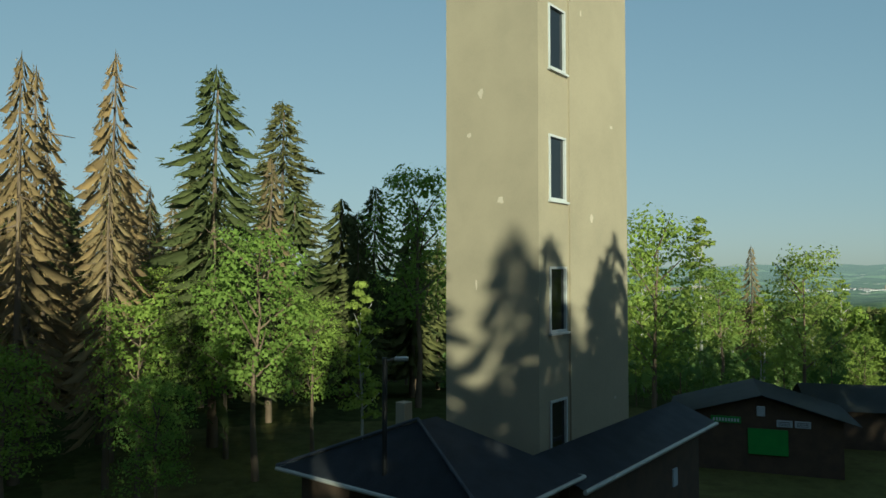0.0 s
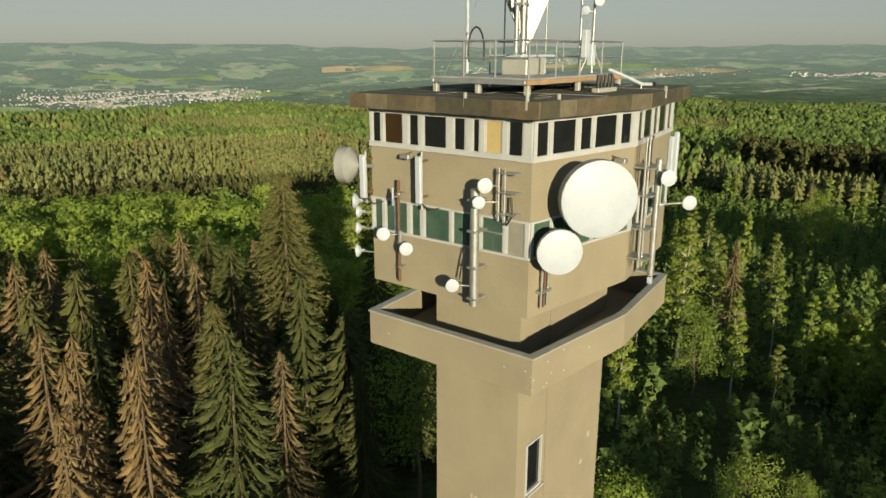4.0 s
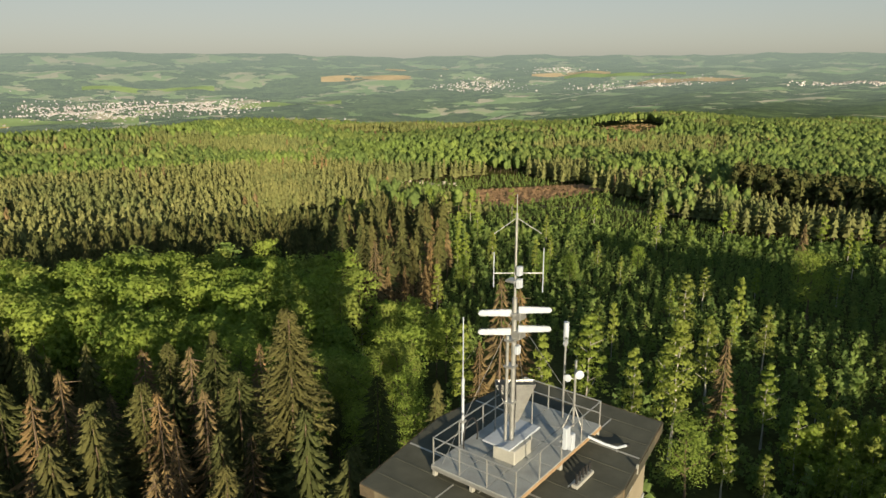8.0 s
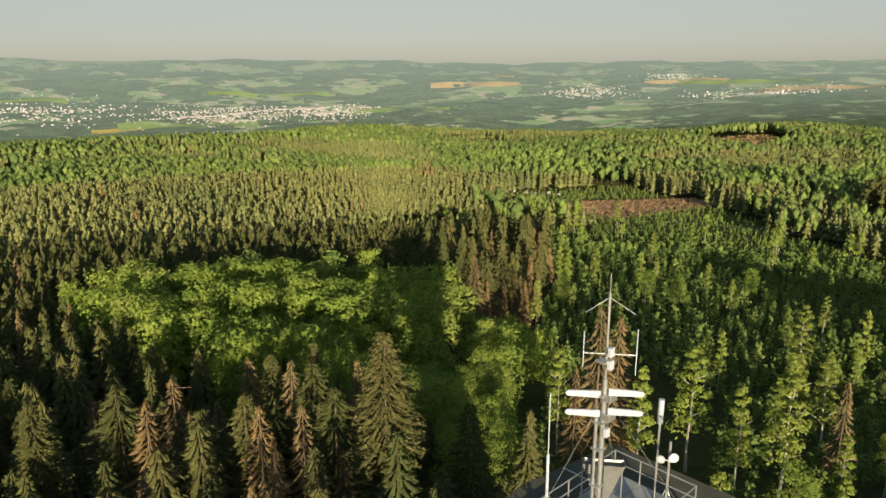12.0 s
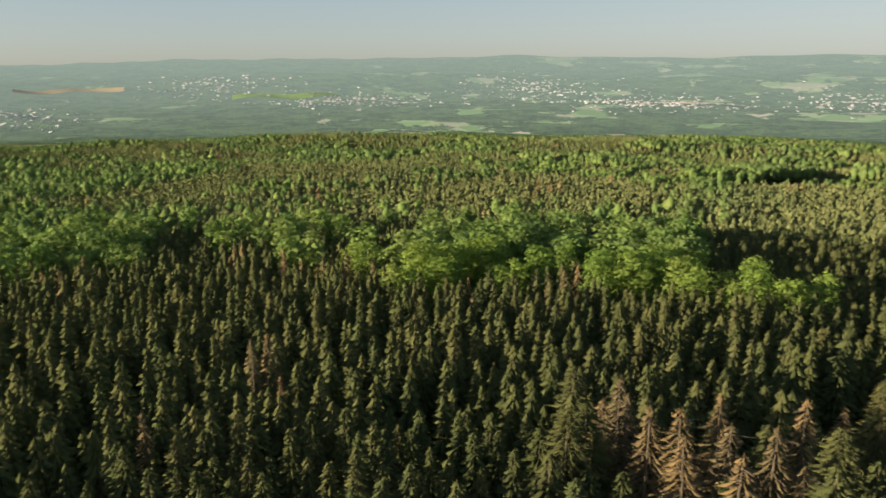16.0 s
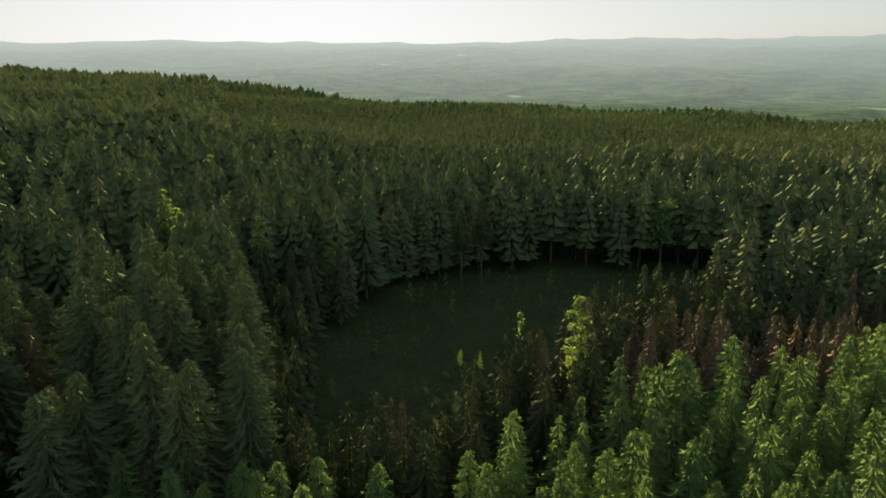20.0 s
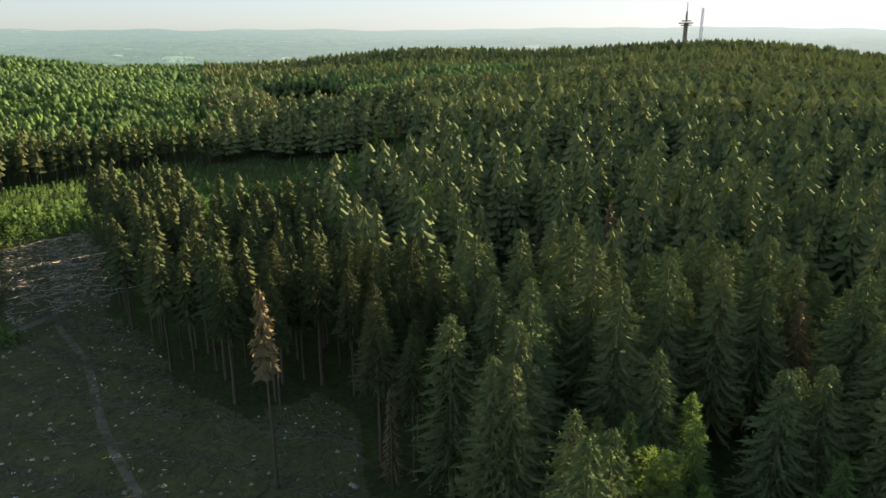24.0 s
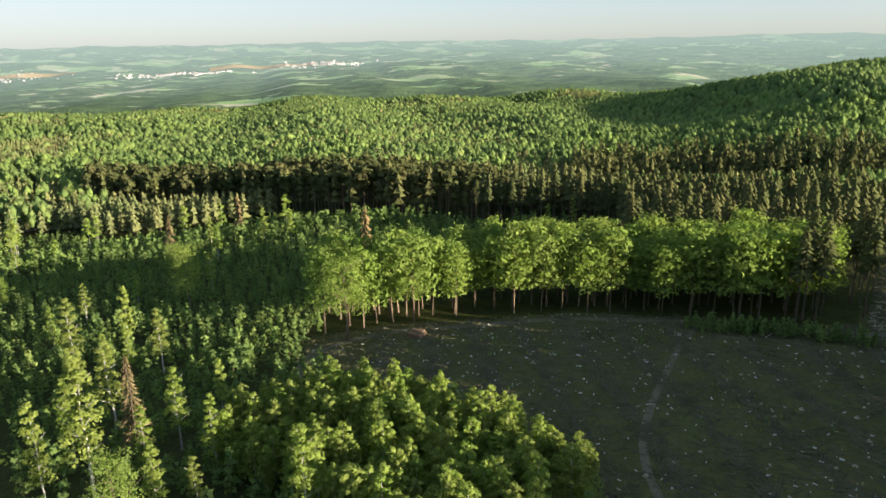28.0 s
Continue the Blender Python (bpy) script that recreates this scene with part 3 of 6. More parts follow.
# single trees that stand out: kind, plan place and height of the top (1 : 1.3)
SINGLES = [
    (TALL, -12.3, 53, 20.5), (SPRUCE, -10.2, 31, 16.6), (DEAD, -13.5, 28.5, 16.5), (DEAD, -15.5, 25.5, 15.5), (DEAD, -17, 29, 16), (DEAD, -12, 25, 12), (DEAD, -18.5, 24, 14.5), (DEAD, -9, 36, 13.5),
    (BIRCH, -3.2, 26, 7.6), (BEECH, -7, 26, 9.8), (BEECH, -10, 23, 7.2), (BEECH, -12.5, 20, 5.8), (BEECH, -15, 22, 6.4), (BEECH, -8, 19.5, 5), (BEECH, -9, 29, 8), (BEECH, -13, 31, 8.4), (BEECH, -18, 26, 7.4), (BEECH, -5.5, 29, 7), (SPRUCE, -5.4, 54, 14.2), (BEECH, -1.6, 40, 14.4), (BEECH, 8.6, 29.5, 10.6), (BEECH, 16.5, 33, 9.2), (BEECH, 18, 38, 5.2), (BEECH, 22, 37.5, 4.6), (BEECH, 26, 36, 5), (BEECH, 29, 33, 4.4),
    (BIRCH, 20.6, 70, 10.3), (BIRCH, 25, 69.5, 13.8), (BIRCH, 36.5, 72.5, 7.2), (BIRCH, 34, 84, 8.2), (BIRCH, 17, 76, 12), (BEECH, 22.5, 58, 8.8), (BIRCH, 27, 60, 6.5), (BIRCH, 30, 58, 4.5),
    (DEAD, 6.6, 75, 16), (DEAD, 8.8, 76, 14.6), (DEAD, -12, 121, 8.5), (DEAD, 4.2, 74, 9), (BIRCH, 11, 72, 11), (BIRCH, 2.5, 78, 10), (BEECH, 70, 128, 5), (BEECH, 73, 84, 10), (BIRCH, 40, 110, 6), (BIRCH, 49, 100, 4),
    (DEAD, -12, -72, 14.5), (DEAD, 7, -57, 10), (BIRCH, 36, -30, 12.5), (BIRCH, 33.5, -32.5, 12), (BIRCH, 38.5, -28, 12), (BIRCH, 30.5, -34, 11.5), (BEECH, 35, -34, 12),
]
# trees of the front row before the tower's far side: kind, plan place, height
FRONT_ROW = [
    (DEAD, -74, 32, 21), (DEAD, -70.5, 31.6, 20), (DEAD, -71.4, 29, 19), (DEAD, -64.3, 31.5, 21), (DEAD, -63.4, 34.5, 21), (DEAD, -58.8, 32.8, 20), (DEAD, -65.8, 40.2, 21.5), (DEAD, -61.6, 39.2, 20), (DEAD, -54.4, 36.4, 20),
    (SPRUCE, -66, 23, 20), (SPRUCE, -68, 25.8, 20), (DEAD, -59.4, 43, 20.5), (DEAD, -65.6, 50.4, 21), (SPRUCE, -57.7, 48.9, 21), (TALL, -53.5, 62.6, 22), (DEAD, -34.4, 42.2, 21), (SPRUCE, -47.1, 68.2, 22), (DEAD, -42.6, 66.7, 21),
    (DEAD, -43.2, 73.3, 21.5), (SPRUCE, -36.8, 50.9, 19), (SPRUCE, -36, 66.6, 20), (SPRUCE, -32.1, 69, 21), (DEAD, -29, 65.7, 21), (TALL, -33.8, 81, 22), (DEAD, -30.4, 79, 22), (SPRUCE, -27, 77.7, 22), (SPRUCE, -22.5, 71.5, 21),
    (SPRUCE, -46.7, 35.1, 18), (SPRUCE, -80.5, 28.3, 20), (SPRUCE, -71, 64.4, 21), (SPRUCE, -79.4, 84.9, 21), (DEAD, -26, 62, 19), (DEAD, -25.5, 69, 20), (DEAD, -20, 41, 20), (DEAD, -25, 44, 20), (DEAD, -29, 47, 19),
    (DEAD, -23, 50, 20), (DEAD, -31, 39, 18), (SPRUCE, -18, 52, 19), (BIRCH, 65.6, -140, 27), (BIRCH, 61, -135, 24), (BIRCH, 44, -135, 23), (BIRCH, 31, -140, 18), (BIRCH, 55.6, -96.6, 22), (BIRCH, 78, -200, 26), (BIRCH, -14, -91, 23),
    (LARCH, 51.6, -41.4, 16), (LARCH, 49.7, -52.6, 16.5), (LARCH, 46.5, -50, 16), (LARCH, 34.2, -55.6, 17), (LARCH, 33.4, -49.7, 15.5), (LARCH, 18.9, -55.2, 16.5), (LARCH, 15.5, -56.8, 16), (LARCH, 9.5, -56.1, 16), (LARCH, 1, -58.6, 16),
    (LARCH, -9.6, -61, 16), (LARCH, -3.8, -66.7, 16.5), (LARCH, 50.6, -44.8, 16), (LARCH, 44, -43.7, 15.5), (DEAD, 11.2, -78.6, 12), (DEAD, -8.7, -84.4, 18), (SPRUCE, -28.7, -100.8, 18), (DEAD, -34, -101.4, 18), (DEAD, -38, -103, 18),
    (TALL, -1, -172, 23), (TALL, 4, -168, 21), (BIRCH, -0.5, -112, 5), (BIRCH, 3, -114, 4.5),
    (BIRCH, 37.1, 235.1, 13), (BEECH, 38.4, 204.1, 13), (BIRCH, 51.2, 224.1, 13), (BEECH, 62.8, 219.0, 13), (BIRCH, 85.3, 272.5, 13), (BEECH, 6.1, 200.3, 13), (BIRCH, 56.2, 165.0, 13), (BIRCH, 71.0, 182.4, 13), (BEECH, 112.2, 212.6, 13),
    (BIRCH, 108.4, 183.9, 13), (BIRCH, 33.4, 142.4, 11), (BIRCH, 47.0, 132.5, 11), (BIRCH, 54.8, 135.3, 11), (BIRCH, 58.6, 133.4, 11), (BEECH, 30.6, 209.1, 13), (BIRCH, 52.4, 199.1, 13), (BEECH, -5.7, 208.3, 13), (BIRCH, -17.2, 141.5, 11),
]
CLEAR_SPOTS = [(1.3 * sx, 1.3 * sy, 4.5) for _, sx, sy, _ in SINGLES] + [(sx, sy, 3.8 if kd == LARCH else 2.6) for kd, sx, sy, _ in FRONT_ROW] + [(78, -13, 9)]


def patches(x, y, k, seed):
    return (np.sin(x * k + seed) * np.cos(y * k * 1.13 - seed * 2) + 0.6 * np.sin((x + y) * k * 1.9 + seed * 3) + 0.4 * np.cos((x - 1.4 * y) * k * 3.1 + seed)) / 1.4


def stands(x, y, rng, cell=4.3):
    """Kind and height (metres) of the tree at each point; NONE where nothing tall grows."""
    r, az = np.hypot(x, y) / 1.3, np.degrees(np.arctan2(-x, y)) % 360
    rnd = rng.random(x.shape)
    mix = patches(x, y, 0.012, 1.7) + 0.35 * patches(x, y, 0.05, 4.0)
    kind = np.where(mix + rng.normal(0, 0.18, x.shape) > 0.10, BEECH, SPRUCE)

    def sector(a0, a1, r0, r1, k, share=1.0):
        m = ((az - a0) % 360 <= (a1 - a0) % 360) & (r >= r0) & (r < r1) & (rnd < share)
        kind[m] = k

    edge = np.interp(az, PLANT_EDGE[:, 0], PLANT_EDGE[:, 1])
    rm = r * 1.3
    sector(4, 60, 150, 400, SPRUCE)
    sector(60, 75, 130, 330, SPRUCE, 0.75)
    sector(20, 60, 400, 520, BEECH, 0.5)
    sector(75, 131, 130, 330, SPRUCE, 0.72)
    sector(60, 131, 430, 1400, SPRUCE, 0.3)
    sector(131, 204, 0, 560, SPRUCE, 0.994)
    sector(146, 204, 112, 260, OLD, 0.95)
    sector(128, 204, 560, 1400, SPRUCE, 0.72)
    sector(200, 262, 0, 900, OLD, 0.96)
    sector(236, 262, 480, 620, BEECH, 0.5)
    sector(254, 276, 0, 150, TALL, 0.995)
    sector(246, 276, 170, 300, BUSH)
    sector(262, 300, 285, 335, TALL)
    sector(262, 300, 335, 800, BEECH, 0.85)
    sector(274, 309, 110, 240, TALL)
    sector(296, 360, 40, 216, BUSH)
    sector(309, 340, 216, 262, BUSH)
    sector(300, 338, 300, 900, BEECH, 0.45)
    sector(338, 366, 100, 285, BUSH)
    sector(338, 366, 300, 340, BEECH, 0.5)
    sector(4, 12, 250, 300, BUSH)
    kind[(az > 30) & (az < 131) & (rm < edge)] = SPRUCE
    fringe = (az > 66) & (az < 128) & (rm < edge) & (rm > edge - 14)
    kind[fringe & (rng.random(x.shape) < 0.4)] = DEAD
    regen = (kind == BUSH)
    kind[regen & (rng.random(x.shape) < 0.022)] = BIRCH
    kind[regen & (rng.random(x.shape) < 0.001)] = DEAD
    kind[(kind == SPRUCE) & (patches(x, y, 0.045, 6.0) + rng.normal(0, 0.25, x.shape) > 1.3)] = DEAD
    kind[(kind == OLD) & (rng.random(x.shape) < 0.03)] = DEAD

    for poly, k in ((W_GREEN, BEECH), (NW_GREEN, BEECH), (SW_GREEN, BEECH), (HILL_GREEN, BEECH), (E_LIGHT, BEECH), (N_FRONT, SPRUCE), (BEECH_DOME, BEECH), (SHADE_STRIP, BEECH), (LARCHES, LARCH), (DEAD_ROW, DEAD), (YOUNG, POLE),
                    (PINES, PINE), (BEECH_ROW, BEECH), (GAP_GROWTH, BUSH), (REGEN_N, BUSH), (BEECH_BELT, BEECH), (BROWN_GROUP, TALL), (STEM_EDGE, TALL)):
        kind[inside(poly, x, y)] = k
    pines = inside(PINES, x, y)
    kind[pines & (rng.random(x.shape) < 0.4)] = TALL
    kind[inside(BROWN_GROUP, x, y) & (rng.random(x.shape) < 0.5)] = DEAD
    west = inside(SW_GREEN, x, y)
    kind[west & (rng.random(x.shape) < 0.15)] = BIRCH
    nf = inside(N_FRONT, x, y)
    kind[nf & (rng.random(x.shape) < 0.2)] = TALL
    kind[nf & (rng.random(x.shape) < 0.2)] = DEAD
    for poly, share in ((DARK_CLEARING, 0.03), (HOLLOW, 0.25)):
        m = inside(poly, x, y)
        kind[m] = np.where(rng.random(int(m.sum())) < share, BUSH, NONE)
    for poly in [CLEARCUT, YARD, SHADE_GAP, OPEN_DARK, LIT_GAP, MEADOW] + SOIL_STRIPS:
        kind[inside(poly, x, y)] = NONE
    kind[r < 27] = NONE
    belt = ((r > 9) & (r < 27) & (az > 96) & (az < 262)) | inside(S((8, -12), (26, -12), (30, 6), (20, 6)), x, y)
    kind[belt] = SPRUCE
    kind[(r < 40) & ((az < 34) | (az > 326))] = NONE
    for hx, hy, hr in CLEAR_SPOTS:
        kind[np.hypot(x - hx, y - hy) < hr] = NONE
    kind[(np.hypot(x - 5, y - 22) < 16)] = NONE
    kind[(r < 54) & (az > 243) & (az < 298) & ~belt] = NONE
    low = np.array([0, 14, 14, 17, 11, 14, 2.6, 20, 19, 6, 20], float)[kind]
    high = np.array([0, 17.5, 20, 23, 17, 19, 7.5, 24, 26, 10.5, 28], float)[kind]
    h = low + (high - low) * rng.random(x.shape) ** 1.2
    h = np.where((kind == BEECH) & (r > 225), h * 0.78, h)
    h = np.where((kind == SPRUCE) & (r > 225), h * 0.9, h)
    h = np.where((kind == OLD) & (r > 300), h * 0.8, h)
    h = np.where(nf, 14 + 6 * rng.random(x.shape), h)
    h = np.where(inside(SHADE_STRIP, x, y), h * 0.75, h)
    h = np.where((kind == BUSH) & (r > 235), h * 0.5, h)
    h = np.where(belt, np.where(x < 2, 17, 15) + 4 * rng.random(x.shape), h)
    keep = np.array([0, 0.93, 0.8, 0.42, 0.7, 0.72, 0.95, 0.5, 0.62, 1.0, 0.36])[kind]
    keep = keep if cell < 4.9 else np.minimum(1, keep + (0.2 if cell < 5.5 else 0.4))
    keep = np.where(inside(BEECH_ROW, x, y), 0.9, keep)
    keep = np.where(nf, 0.5, keep)
    keep = np.where((kind == OLD) & (az > 146) & (az < 204), 0.68, keep)
    kind = np.where(rng.random(x.shape) < keep, kind, NONE)
    return kind, h


def scatter(r0, r1, cell, rng):
    n = int(r1 / cell) + 1
    g = np.arange(-n, n + 1) * cell
    x, y = [a.ravel() for a in np.meshgrid(g, g)]
    x = x + rng.uniform(-0.42, 0.42, x.shape) * cell
    y = y + rng.uniform(-0.42, 0.42, y.shape) * cell
    r = np.hypot(x, y)
    az = np.degrees(np.arctan2(-x, y)) % 360
    m = (r >= r0) & (r < r1) & ~((r > 1080) & (az > 204) & (az < 290)) & ~((r > 900) & (az > 131) & (az < 204))
    x, y = x[m], y[m]
    kind, h = stands(x, y, rng, cell)
    m = kind > 0
    return x[m], y[m], kind[m], h[m]


NAMES = {SPRUCE: "spruce_tree", DEAD: "dead_spruce_tree", BEECH: "beech_tree", BIRCH: "birch_tree", LARCH: "larch_tree", BUSH: "young_tree", PINE: "pine_tree", TALL: "tall_spruce_tree", POLE: "young_birch_tree", OLD: "old_spruce_tree"}
LABELS = {POLE: "young birch tree with bright feathery leaves at the clearing edge", SPRUCE: "green spruce tree with drooping boughs standing in dense forest", DEAD: "dead brown spruce tree with dry thinning needles",
          BEECH: "beech tree with fresh bright green spring leaves", BIRCH: "slender birch tree with light yellow-green leaves",
          LARCH: "soft green larch tree with pointed crown", TALL: "tall dark spruce tree with long bare trunk", OLD: "broad old spruce tree with heavy dark boughs"}
LEAVES = {SPRUCE: M_SPRUCE, DEAD: M_DEAD, BEECH: M_BEECH, BIRCH: M_BIRCH, LARCH: M_LARCH, BUSH: M_BUSH, PINE: M_SPRUCE, TALL: M_SPRUCE, POLE: M_BIRCH, OLD: M_SPRUCE_OLD_HAZED}
BARKS = {SPRUCE: M_BARK, DEAD: M_BARK, BEECH: M_BARK, BIRCH: M_BIRCH_BARK, LARCH: M_BARK, BUSH: M_BARK, PINE: M_PINE_BARK, TALL: M_BARK, POLE: M_BIRCH_BARK, OLD: M_BARK}


def clump(rng, rings, sides, c, rx, rz):
    """A rounded, uneven mass of leaves round the centre c."""
    v, f = [], []
    for i in range(rings):
        p = 0.15 + 0.75 * i / rings
        for k in range(sides):
            a, u = 6.283 * (k + 0.5 * (i % 2)) / sides, rng.uniform(0.72, 1.2)
            v.append((c[0] + math.cos(a) * math.sin(3.1416 * (1 - p)) ** 0.7 * rx * u, c[1] + math.sin(a) * math.sin(3.1416 * (1 - p)) ** 0.7 * rx * u, min(1.0, c[2] - math.cos(3.1416 * p) * rz * rng.uniform(0.85, 1.1))))
    v.append((c[0], c[1], min(1.0, c[2] + rz)))
    for i in range(rings - 1):
        for k in range(sides):
            a, b = i * sides + k, i * sides + (k + 1) % sides
            f += [(a, b, b + sides), (a, b + sides, a + sides)]
    for k in range(sides):
        f.append(((rings - 1) * sides + k, (rings - 1) * sides + (k + 1) % sides, rings * sides))
    return np.array(v), np.array(f)


def clumps(rng, count, rings, sides, base, rad, spread, leaves=0, size=0.05):
    """A far broadleaf crown: rounded masses set round a centre, frayed by single sprays."""
    sets = []
    for k in range(count):
        t = (k + 0.5) / count
        a, rr = k * 2.4 + rng.uniform(-0.4, 0.4), rad * (1.0 - 0.75 * t) * rng.uniform(0.6, 1.1) if count > 1 else 0
        zz = base + (1 - base) * (0.3 + 0.45 * t) if count > 1 else (1 + base) / 2
        sets.append(clump(rng, rings, sides, (math.cos(a) * rr, math.sin(a) * rr, zz), spread * rng.uniform(0.8, 1.2), (1 - base) * (0.30 if count > 1 else 0.5)))
    if leaves:
        sets.append(leafy(rng, leaves, size, base, rad, 6, 0.8, spread, True))
    return join(sets)


def crown(kind, lod, rng):
    """lod 0 nearest, then 4, 1, 5, 2 and 3 for the farthest woods."""
    if kind in (SPRUCE, TALL, OLD, DEAD):
        b, wd, dr, pw = {SPRUCE: (0.16, 0.17, 0.3, 0.58), TALL: (0.5, 0.125, 0.24, 0.6), OLD: (0.16, 0.19, 0.12, 0.6), DEAD: (0.18, 0.145, 0.42, 0.72)}[kind]
        thin = 0.42 if kind == DEAD else 1.0
        whorls, boughs, frays, fray, slim = {0: (24, 9, 14, 0.0125, 0.2), 4: (17, 8, 4, 0.022, 0.5), 1: (12, 8, 1, 0.03, 0.8), 5: (7, 7, 0, 0.05, 0.95), 2: (5, 5, 0, 0, 1.0), 3: (2, 5, 0, 0, 1.0)}[lod]
        if kind == DEAD and lod in (0, 4):
            return conifer(rng, 21, 6, b, wd, dr, pw, 10 if lod == 0 else 6, 0.0085 if lod == 0 else 0.014, slim=0.05)
        if kind == OLD and lod in (0, 4):
            return conifer(rng, 22, 9, b, wd, dr, pw, 13 if lod == 0 else 7, 0.0165 if lod == 0 else 0.022, slim=0.2)
        if lod in (2, 3):
            return conifer(rng, whorls, boughs, max(min(b, 0.34), 0.26 if lod == 2 else 0.2), wd * (1.05 if lod == 2 else 1.2), dr, pw * 0.85, plain=True, slim=slim)
        return conifer(rng, whorls, boughs, max(b, 0.3) if lod == 5 else b, wd, dr, pw, frays, fray, slim=slim * thin)
    if lod == 5 and kind == BEECH:
        return leafy(rng, 400, 0.028, 0.25, 0.22, 18, 0.9, 0.1, True)
    if lod in (4, 5):
        lod = 1
    if kind == LARCH:
        return (lambda: conifer(rng, 22, 10, 0.08, 0.18, 0.05, 0.62, 14, 0.0125, slim=0.16), lambda: conifer(rng, 14, 8, 0.08, 0.18, 0.05, 0.62, 6, 0.021, slim=0.3),
                lambda: conifer(rng, 6, 6, 0.16, 0.2, 0.2, 0.75, plain=True), lambda: conifer(rng, 3, 5, 0.2, 0.2, 0.3, 0.75, plain=True))[lod]()
    if kind == POLE:
        return (lambda: leafy(rng, 1600, 0.0155, 0.06, 0.24, 40, 2.0, 0.085, True), lambda: leafy(rng, 640, 0.024, 0.06, 0.24, 30, 2.0, 0.095, True),
                lambda: leafy(rng, 50, 0.08, 0.05, 0.15, 6, 2.2, 0.12, True), lambda: leafy(rng, 12, 0.15, 0.1, 0.15, 4, single=True))[lod]()
    if kind == PINE:
        return (lambda: leafy(rng, 300, 0.02, 0.6, 0.12, 5, 0.8, 0.08), lambda: leafy(rng, 190, 0.028, 0.6, 0.12, 5, 0.8, 0.08, True),
                lambda: leafy(rng, 80, 0.045, 0.58, 0.12, 5, 0.8, 0.09, True), lambda: clumps(rng, 1, 2, 5, 0.6, 0.12, 0.15))[lod]()
    if kind == BIRCH:
        return (lambda: leafy(rng, 1400, 0.012, 0.2, 0.115, 20, 2.2, 0.06), lambda: leafy(rng, 420, 0.022, 0.22, 0.115, 14, 2.0, 0.065, True),
                lambda: leafy(rng, 80, 0.045, 0.25, 0.13, 7, 1.6, 0.09, True), lambda: clumps(rng, 1, 2, 5, 0.2, 0.13, 0.15))[lod]()
    if kind == BUSH:
        return (lambda: leafy(rng, 160, 0.045, 0.04, 0.2, 9, 2.4, 0.12, True), lambda: leafy(rng, 64, 0.062, 0.04, 0.2, 9, 2.4, 0.12, True),
                lambda: leafy(rng, 26, 0.11, 0.05, 0.2, 5, 2.2, 0.15, True), lambda: clumps(rng, 1, 2, 5, 0.05, 0.2, 0.24))[lod]()
    return (lambda: leafy(rng, 3800, 0.0088, 0.24, 0.22, 30, 0.9, 0.08), lambda: leafy(rng, 1050, 0.0165, 0.2, 0.22, 24, 0.9, 0.09, True),
            lambda: clumps(rng, 3, 2, 5, 0.3, 0.1, 0.135, 20, 0.04), lambda: clumps(rng, 1, 2, 5, 0.38, 0.17, 0.2))[lod]()


def trunk_of(kind, lod, rng):
    sides = 7 if lod == 0 else 3
    if lod in (2, 5):
        a = np.array([0.0, 2.094, 4.189])
        return np.concatenate([np.stack([0.012 * np.cos(a), 0.012 * np.sin(a), a * 0 - 0.02], -1), [(0, 0, 0.9)]]), np.array([(0, 1, 3), (1, 2, 3), (2, 0, 3)])
    if kind in (BEECH, BIRCH):
        return stem(rng, 0.012 if kind == BEECH else 0.009, 0.8, sides, 9 if lod == 0 else 0, 0.3, 0.24 if kind == BEECH else 0.12, 0.9, 0.012)
    return stem(rng, 0.010, 0.96, sides, 10 if lod == 0 and kind == DEAD else 0, 0.3, 0.1, -0.2, 0.004)


def place(x, y, h, rng):
    z = land(x, y)
    w = rng.uniform(0.85, 1.2, x.shape)
    return z, w, rng.uniform(0, 6.283, x.shape)


